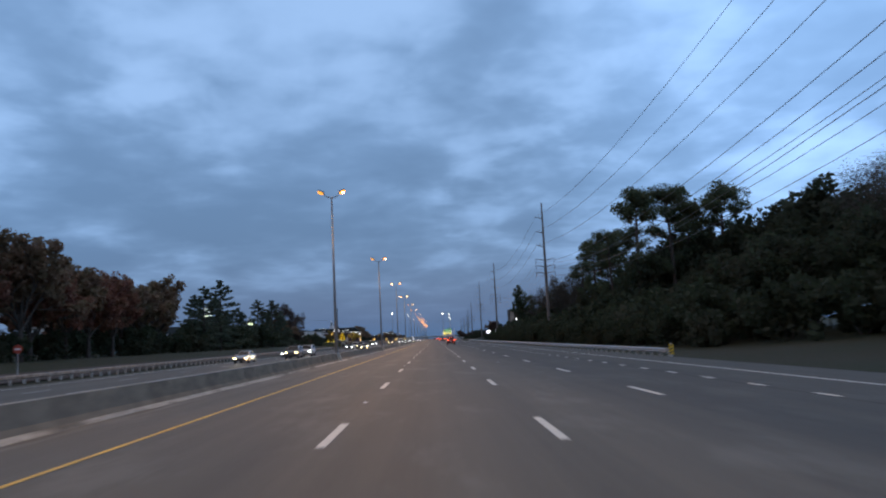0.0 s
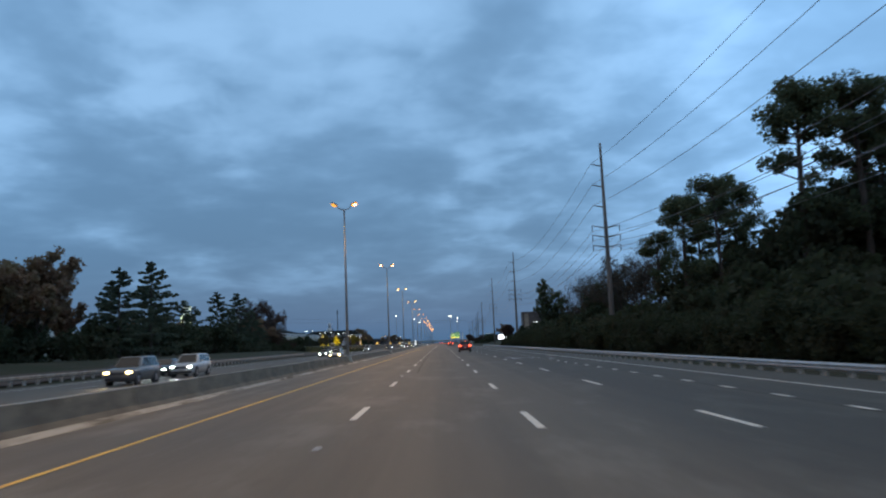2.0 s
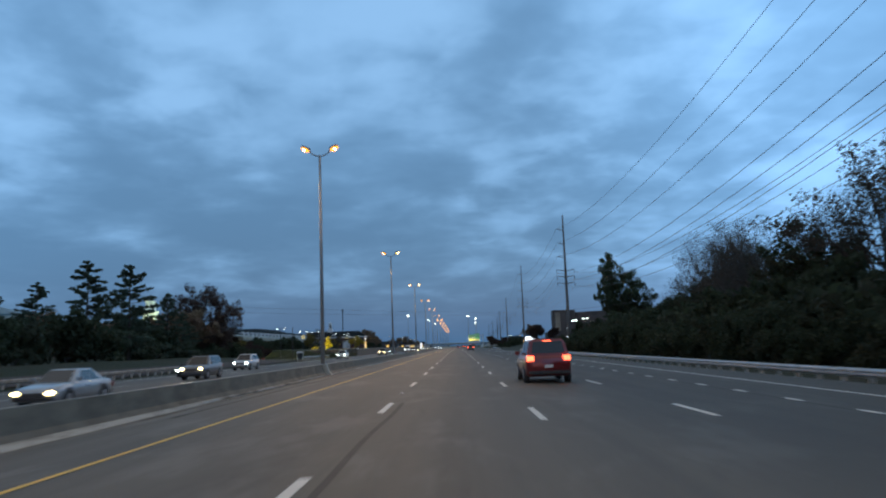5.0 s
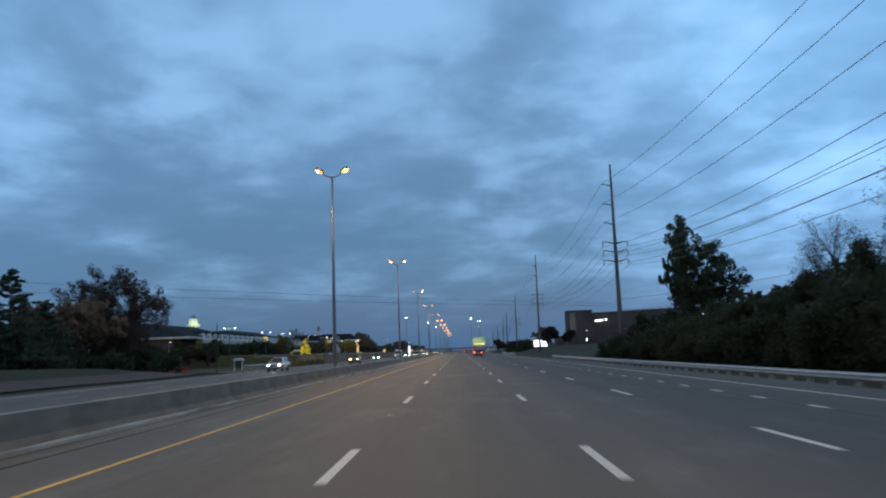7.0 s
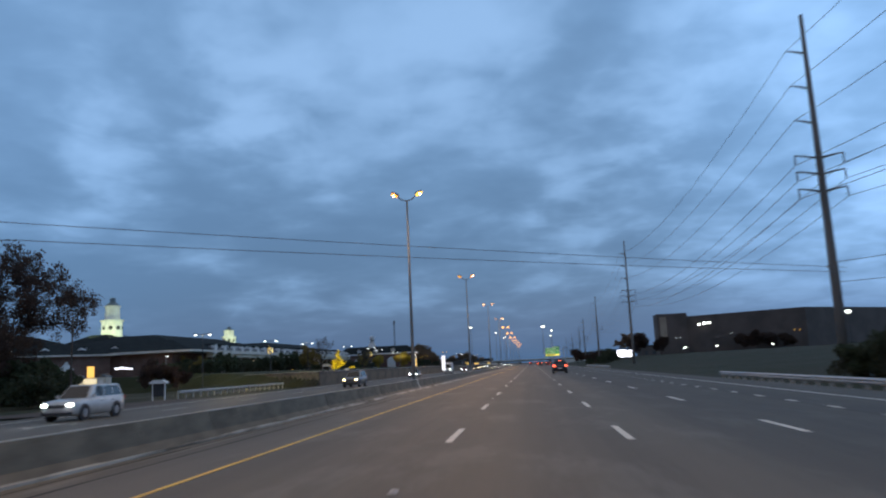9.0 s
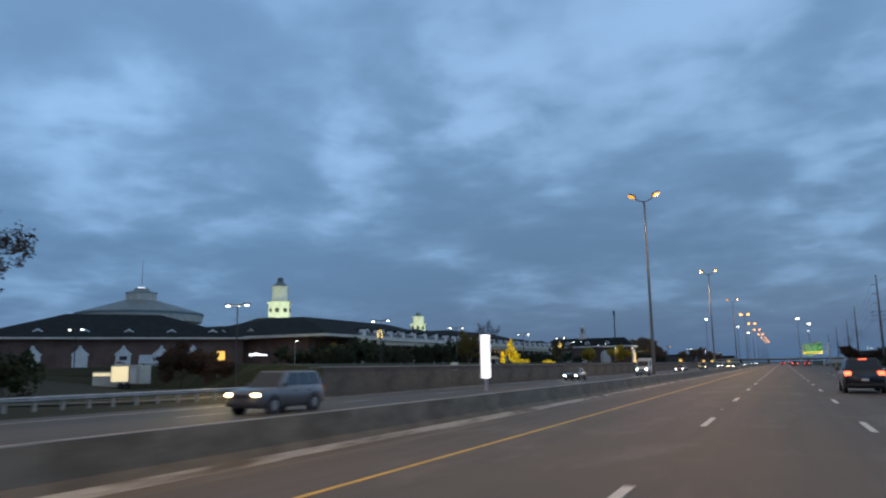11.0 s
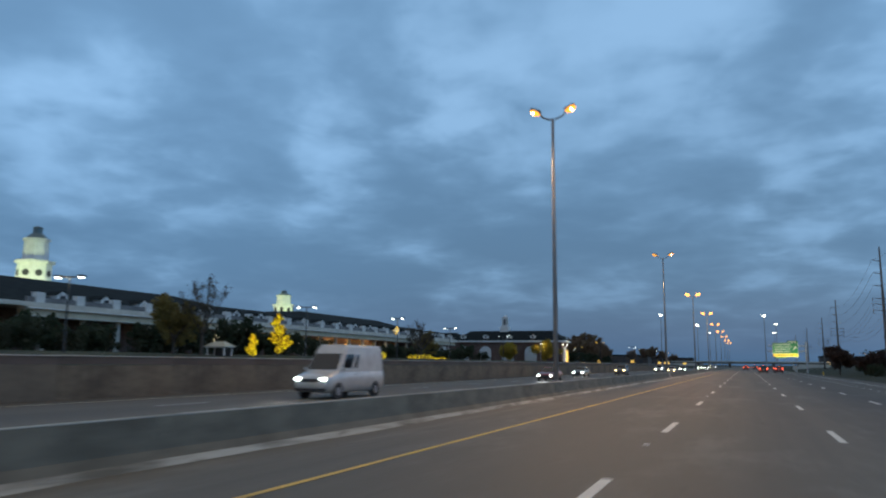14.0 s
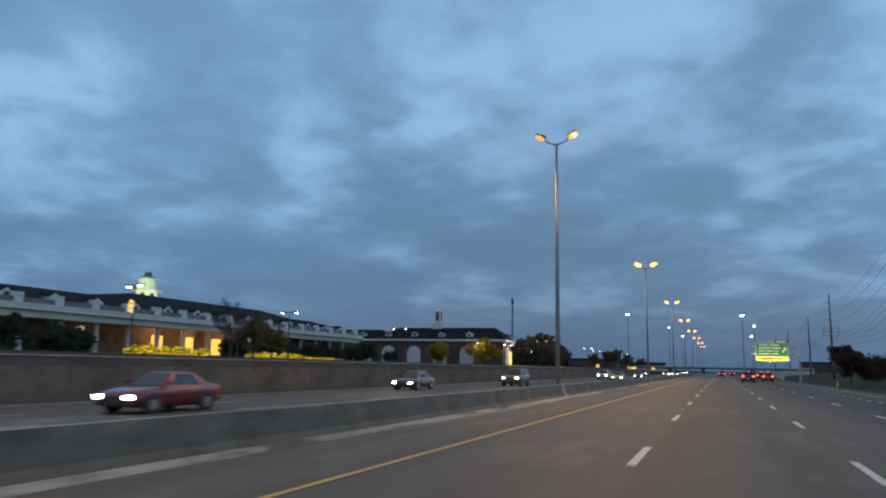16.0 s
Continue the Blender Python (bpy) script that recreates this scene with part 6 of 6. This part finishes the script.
for x, y, w, z in ((-46, 880, 3.0, 2.6), (-36, 890, 1.8, 2.4)):
    sg = thing("lit_sign", "small warm-lit roadside sign board on two posts", "sign", pose(x, y, -0.5))
    for q in (-0.35, 0.35):
        part("sign_post", boxed(q * w - 0.1, q * w + 0.1, 0.1, 0.3, 0, z), GALV, sg)
    part("face", boxed(-w / 2, w / 2, 0, 0.12, z, z + 1.1), WARM_WINDOW, sg, "glowing yellow face")
dl = thing("delineator_post", "yellow reflective delineator post on the shoulder", "road marker", pose(14.9, 567.8, -0.55))
part("post", boxed(-0.05, 0.05, -0.02, 0.02, 0, 1.0), GALV, dl)
part("reflector", boxed(-0.14, 0.14, -0.05, -0.02, 0.35, 1.0, bevel=0.01), YELLOW_PAINT, dl, "yellow reflective panel")


def high_mast(x, y, h):
    root = thing("high_mast_lamp", "very tall steel mast with a ring of white floodlights", "street lamp", pose(x, y, 0), group="high masts")
    part("mast", tubed([(0, 0, -0.5), (0, 0, h)], [0.34, 0.16], 10), POLE_STEEL, root)
    part("ring", tubed([(0, 0, h - 0.2), (0, 0, h + 0.2)], [0.55, 0.55], 12), POLE_STEEL, root)
    for i in range(6):
        t = math.radians(60 * i)
        part("floodlight", boxed(-0.22, 0.22, -0.2, 0.2, -0.30, 0.12, bevel=0.05), FLOOD_LAMP, root, "glowing white floodlight").matrix_local = pose(math.cos(t) * 0.72, math.sin(t) * 0.72, h - 0.1 - 0.25 * (i % 2), 0, 0, 60 * i)


for x, y, h in ((10.6, 836, 29), (21, 960, 31), (24, 1090, 30), (-50, 893, 34), (-34, 1010, 33), (-30, 1130, 32)):
    high_mast(x, y, h)
am = thing("radio_mast", "thin dark mast behind the mall", "mast", pose(-113.3, 868.2, 0))
part("mast", tubed([(0, 0, 0), (0, 0, 36), (0, 0, 41.3)], [0.5, 0.4, 0.35], 8), DARK_TRIM, am)
part("mast_head", tubed([(0, 0, 38), (0, 0, 41.6)], [0.7, 0.7], 8), DARK_TRIM, am)
# low buildings and woods that close the horizon
far_rng = np.random.default_rng(99)
cs, rs = [], []
for i in range(420):
    side = -1 if i % 2 else 1
    y = 1000 + 1900 * far_rng.uniform(0, 1) ** 1.3
    x = side * (60 + far_rng.uniform(0, 1.0) * (120 + 0.7 * y))
    cs.append((x, y, far_rng.uniform(2, 7)))
    rs.append(far_rng.uniform(6, 13))
v, f = leaf_faces(cs, rs, 46, 1.7, far_rng, 0.7)
tagged(poly_mesh("far_woods", v, f, BROWN_LEAF), "distant low autumn woods along the horizon", "trees", kind="stuff")
for i, (x, y, w, h) in enumerate(((-150, 800, 50, 9), (-90, 960, 46, 8), (-190, 920, 60, 11), (110, 860, 44, 10), (70, 980, 40, 8), (-60, 1060, 36, 7))):
    fbd = thing("low_building", "low distant commercial building with lit windows", "building", pose(x, y, 0), group="distant buildings")
    part("wall", boxed(-w / 2, w / 2, 0, 25, -0.5, h), BROWN_PANEL, fbd)
    part("roof", boxed(-w / 2 - 0.5, w / 2 + 0.5, -0.5, 25.5, h, h + 0.8), SLATE, fbd)
    for j in range(7):
        part("window", boxed(-w / 2 + 3 + j * w / 7.5, -w / 2 + 5.2 + j * w / 7.5, -0.1, 0.05, h * 0.35, h * 0.6), WARM_WINDOW if (i * 7 + j * 5) % 4 == 0 else DARK_TRIM, fbd)

# ---- vehicles ----


SHAPES = {
    # stations of the lower body: y, half width, sill, shoulder
    "sedan": ([(-2.40, 0.70, 0.36, 0.62), (-2.25, 0.83, 0.25, 0.72), (-1.90, 0.89, 0.22, 0.81), (-0.90, 0.91, 0.22, 0.93), (0.60, 0.91, 0.22, 0.96), (1.90, 0.89, 0.22, 0.98), (2.25, 0.83, 0.28, 0.96), (2.40, 0.72, 0.40, 0.86)],
              (-1.05, -0.20, 1.00, 1.85, 0.90, 1.44, 0.80, 0.58), ((0.20, 0.50), (0.53, 0.80)), 1.42, 0.33),
    "suv": ([(-2.35, 0.74, 0.42, 0.80), (-2.20, 0.86, 0.28, 0.95), (-1.90, 0.92, 0.25, 1.03), (-1.00, 0.94, 0.25, 1.10), (0.60, 0.94, 0.25, 1.12), (1.90, 0.93, 0.25, 1.14), (2.25, 0.89, 0.30, 1.10), (2.38, 0.80, 0.44, 1.00)],
            (-1.08, -0.38, 2.02, 2.30, 1.05, 1.76, 0.86, 0.68), ((0.14, 0.40), (0.43, 0.68), (0.71, 0.93)), 1.42, 0.37),
    "van": ([(-3.00, 0.80, 0.45, 0.95), (-2.85, 0.94, 0.33, 1.10), (-2.50, 0.99, 0.30, 1.20), (-1.80, 1.00, 0.30, 1.36), (0.00, 1.00, 0.30, 1.42), (2.80, 1.00, 0.30, 1.42), (3.00, 0.96, 0.38, 1.38)],
            (-1.98, -0.95, 2.90, 2.97, 1.30, 2.68, 0.97, 0.86), ((0.06, 0.25), (0.31, 0.37)), 1.95, 0.36)}


def vehicle(kind, paint, light, label, tail=False):
    """A car or van with its nose towards -y; with tail its tail lamps are lit, not its headlights."""
    root = thing({"van": "cargo_van", "suv": "suv", "sedan": "sedan"}[kind], label, "van" if kind == "van" else "car")
    stations, (yf, yf2, yr2, yr, zb, zt, wb, wt), lights_of_side, wx, wr = SHAPES[kind]
    ln, w = stations[-1][0] - stations[0][0], 2 * max(q[1] for q in stations)
    nose, rear = stations[0][0], stations[-1][0]
    bm = bmesh.new()
    rings = []
    for y, hw, z0, z1 in stations:
        half = [(0.80 * hw, z0), (0.96 * hw, z0 + 0.08), (hw, z0 + 0.45 * (z1 - z0)), (0.985 * hw, z1 - 0.14), (0.93 * hw, z1 - 0.03), (0.60 * hw, z1 + 0.015)]
        loop = half + [(-a, b) for a, b in reversed(half)]
        rings.append([bm.verts.new((a, y, b)) for a, b in loop])
    n = len(rings[0])
    for r, q in zip(rings, rings[1:]):
        for j in range(n):
            bm.faces.new((r[j], r[(j + 1) % n], q[(j + 1) % n], q[j]))
    bm.faces.new(rings[0])
    bm.faces.new(rings[-1])
    bmesh.ops.recalc_face_normals(bm, faces=bm.faces)
    part("body", bm, PAINT[paint], root, smooth=True)
    # the cabin, with its glass let in a little proud of the pillars
    corner = {(sx, sy, sz): Vector((sx * (wt if sz else wb), (yf2 if sz else yf) if sy < 0 else (yr2 if sz else yr), zt if sz else zb)) for sx in (-1, 1) for sy in (-1, 1) for sz in (0, 1)}
    cb = bmesh.new()
    vs = {key: cb.verts.new(p) for key, p in corner.items()}
    for f in (((-1, -1, 0), (1, -1, 0), (1, -1, 1), (-1, -1, 1)), ((-1, 1, 0), (1, 1, 0), (1, 1, 1), (-1, 1, 1)), ((-1, -1, 0), (-1, 1, 0), (-1, 1, 1), (-1, -1, 1)),
              ((1, -1, 0), (1, 1, 0), (1, 1, 1), (1, -1, 1)), ((-1, -1, 1), (1, -1, 1), (1, 1, 1), (-1, 1, 1)), ((-1, -1, 0), (1, -1, 0), (1, 1, 0), (-1, 1, 0))):
        cb.faces.new([vs[key] for key in f])
    bmesh.ops.recalc_face_normals(cb, faces=cb.faces)
    bmesh.ops.bevel(cb, geom=[e for e in cb.edges if max(v.co.z for v in e.verts) > zb + 0.1], offset=0.07 if kind != "van" else 0.12, segments=3, affect="EDGES")
    part("cabin", cb, PAINT[paint], root)

    def pane(name, a, b, c, d, u0, u1, v0, v1):
        """A thin sheet of glass on the face a, b (below) and d, c (above)."""
        a, b, c, d = (corner[key] for key in (a, b, c, d))
        out = (b - a).cross(d - a).normalized()
        if out.dot((a + b + c + d) / 4 - Vector((0, (yf + yr) / 2, (zb + zt) / 2))) < 0:
            out = -out
        g = bmesh.new()
        q = [a.lerp(b, u).lerp(d.lerp(c, u), v) for u, v in ((u0, v0), (u1, v0), (u1, v1), (u0, v1))]
        o = [g.verts.new(p + out * 0.010) for p in q]
        i = [g.verts.new(p - out * 0.02) for p in q]
        g.faces.new(o)
        for m in range(4):
            g.faces.new((o[m], o[(m + 1) % 4], i[(m + 1) % 4], i[m]))
        bmesh.ops.recalc_face_normals(g, faces=g.faces)
        part(name, g, CAR_GLASS, root)

    low = 0.14
    high = 0.90 if kind != "van" else 0.66
    pane("windscreen", (-1, -1, 0), (1, -1, 0), (1, -1, 1), (-1, -1, 1), 0.07, 0.93, low * 0.6, high)
    pane("rear_window", (-1, 1, 0), (1, 1, 0), (1, 1, 1), (-1, 1, 1), 0.09, 0.91, low * 1.4, high * 0.96)
    for sx in (-1, 1):
        for u0, u1 in lights_of_side:
            pane("side_window", (sx, -1, 0), (sx, 1, 0), (sx, 1, 1), (sx, -1, 1), u0, u1, low, high * 0.97)
        for sy in (-1, 1):
            arch = tubed([(sx * (w / 2 - 0.10), sy * wx, wr + 0.02), (sx * (w / 2 + 0.006), sy * wx, wr + 0.02)], [wr + 0.075, wr + 0.075], 18)
            part("wheel_arch", arch, DARK_TRIM, root)
            wh = part("wheel", tubed([(sx * (w / 2 - 0.2), sy * wx, wr), (sx * (w / 2 - 0.01), sy * wx, wr), (sx * (w / 2 + 0.02), sy * wx, wr)], [wr, wr, wr * 0.9], 18), RUBBER, root)
            part("rim", tubed([(sx * (w / 2 + 0.01), sy * wx, wr), (sx * (w / 2 + 0.03), sy * wx, wr)], [wr * 0.64, wr * 0.55], 12), RIM, wh)
        z1 = stations[1][3]
        lb = bmesh.new()
        bmesh.ops.create_uvsphere(lb, u_segments=10, v_segments=6, radius=1.0)
        bmesh.ops.scale(lb, vec=(0.17, 0.14, 0.085), verts=lb.verts)
        bmesh.ops.rotate(lb, cent=(0, 0, 0), matrix=Matrix.Rotation(sx * 0.5, 3, "Z"), verts=lb.verts)
        bmesh.ops.translate(lb, vec=(sx * w * 0.36, nose + 0.05, z1 - 0.14), verts=lb.verts)
        part("headlight", lb, DARK_TRIM if tail else light, root, "" if tail else "lit headlight", smooth=True)
        tz = z1 + (0.0 if kind == "sedan" else 0.05)
        part("tail_lamp", boxed(sx * w * 0.385 - 0.15, sx * w * 0.385 + 0.15, rear - 0.12, rear + 0.012, tz - 0.12, tz + 0.10, bevel=0.02), TAILLIGHT if tail else ORANGE_PLASTIC, root, "lit red tail lamp" if tail else "")
        m0 = corner[(sx, -1, 0)]
        part("mirror", boxed(min(sx * (wb + 0.03), sx * (wb + 0.24)), max(sx * (wb + 0.03), sx * (wb + 0.24)), m0.y + 0.25, m0.y + 0.38, zb + 0.06, zb + 0.22, bevel=0.03), PAINT[paint], root)
        for y in (-0.05, 0.95) if kind != "van" else (-0.35,):
            part("door_handle", boxed(sx * w / 2 - 0.012, sx * w / 2 + 0.012, y, y + 0.2, stations[3][3] - 0.2, stations[3][3] - 0.16), DARK_TRIM, root)
    z0, z1 = stations[1][2], stations[1][3]
    part("grille", boxed(-w * 0.25, w * 0.25, nose - 0.02, nose + 0.08, z1 - 0.30, z1 - 0.12, bevel=0.02), DARK_TRIM, root)
    part("bumper", boxed(-w * 0.43, w * 0.43, nose - 0.04, nose + 0.2, z0 + 0.05, z0 + 0.20, bevel=0.04), DARK_TRIM, root)
    part("rear_bumper", boxed(-w * 0.43, w * 0.43, rear - 0.2, rear + 0.04, z0 + 0.08, z0 + 0.26, bevel=0.04), DARK_TRIM, root)
    part("number_plate", boxed(-0.16, 0.16, rear + 0.002, rear + 0.02, z0 + 0.34, z0 + 0.46), TRIM_WHITE, root)
    if tail:
        part("brake_lamp", boxed(-0.16, 0.16, yr2 + 0.02, yr2 + 0.06, zt - 0.09, zt - 0.05), TAILLIGHT, root, "lit red brake lamp")
    return root


fleet = [vehicle("sedan", "silver", HEADLIGHT, "silver sedan in the oncoming lanes with lit headlights"),
         vehicle("suv", "grey", HEADLIGHT, "grey SUV in the oncoming lanes with lit headlights"),
         vehicle("suv", "white", HEADLIGHT_COLD, "white SUV in the oncoming lanes with lit headlights"),
         vehicle("sedan", "black", HEADLIGHT_COLD, "dark sedan in the oncoming lanes with cold headlights"),
         vehicle("van", "white", HEADLIGHT_COLD, "white high-roof cargo van in the oncoming lanes"),
         vehicle("sedan", "red", HEADLIGHT_COLD, "dark red sedan in the oncoming lanes with cold headlights")]
ahead = [vehicle("suv", "black", HEADLIGHT, "dark SUV driving ahead with red tail lamps lit", True),
         vehicle("suv", "red", HEADLIGHT, "dark red SUV driving ahead with red tail lamps lit", True)]
parked = {4: vehicle("van", "white", DARK_TRIM, "white cargo van parked before the mall wing"),
          3: vehicle("sedan", "black", DARK_TRIM, "dark sedan parked before the mall wing"),
          0: vehicle("sedan", "silver", DARK_TRIM, "silver sedan parked before the mall wing")}
for k, x, y in ((4, -104, 428), (3, -98, 434), (0, -136, 420)):
    parked[k].matrix_world = pose(x, y, ground_z(x, y) + 0.02, 0, 0, 45)
driven = set()


def drive(src, x, y, turn=0.0):
    m = pose(x, y, road_z(x), 0, 0, turn)
    if src.name in driven:
        return copy_thing(src, m)
    driven.add(src.name)
    src.matrix_world = m
    return src


for k, x, y in ((0, -23.6, 92), (1, -19.8, 104), (3, -23.6, 120), (2, -19.8, 115), (0, -16.0, 170), (1, -19.8, 197), (3, -23.6, 206), (2, -24.0, 223.5), (2, -23.4, 290), (1, -20.0, 336),
                (3, -22.9, 398), (4, -19.6, 428), (5, -19.7, 473), (3, -22.8, 504.5), (1, -19.8, 524), (0, -16.0, 575), (2, -19.8, 585), (3, -16.0, 608), (0, -23.4, 615), (1, -19.8, 660), (2, -16.0, 690), (0, -23.4, 700), (3, -16.0, 740), (0, -19.8, 770), (2, -16, 830), (0, -23.4, 860), (1, -19.8, 890)):
    drive(fleet[k], x, y)
    if 90 < y < 620 and y not in (170, 206, 575, 585):
        ld = bpy.data.lights.new("headlight_beam", "SPOT")
        ld.energy, ld.spot_size, ld.spot_blend, ld.shadow_soft_size = 380.0, radians(60), 0.9, 0.12
        ld.color = (1.0, 0.82, 0.50) if k in (0, 1) else (0.90, 1.0, 0.95)
        new("headlight_beam", ld).matrix_world = look((x, y - (3.3 if k == 4 else 2.7), 0.55), (x + 1.0, y - 45.0, -0.3))
for k, x, y in ((1, 3.7, 172), (0, 3.7, 354), (0, 3.6, 576), (1, 7.6, 598), (1, 8.8, 650), (1, 0.0, 678), (0, 3.7, 745), (1, 0.1, 850)):
    drive(ahead[k], x, y, 180.0)
for k, x, y, turn in ((4, -123.2, 428.8, 128), (3, -117.0, 434.5, 50), (0, -128.5, 424.5, 40), (3, -111.5, 437.5, 55)):
    m = pose(x, y, ground_z(x, y) + 0.02, 0, 0, turn)
    if parked[k].name in driven:
        copy_thing(parked[k], m)
    else:
        driven.add(parked[k].name)
        parked[k].matrix_world = m
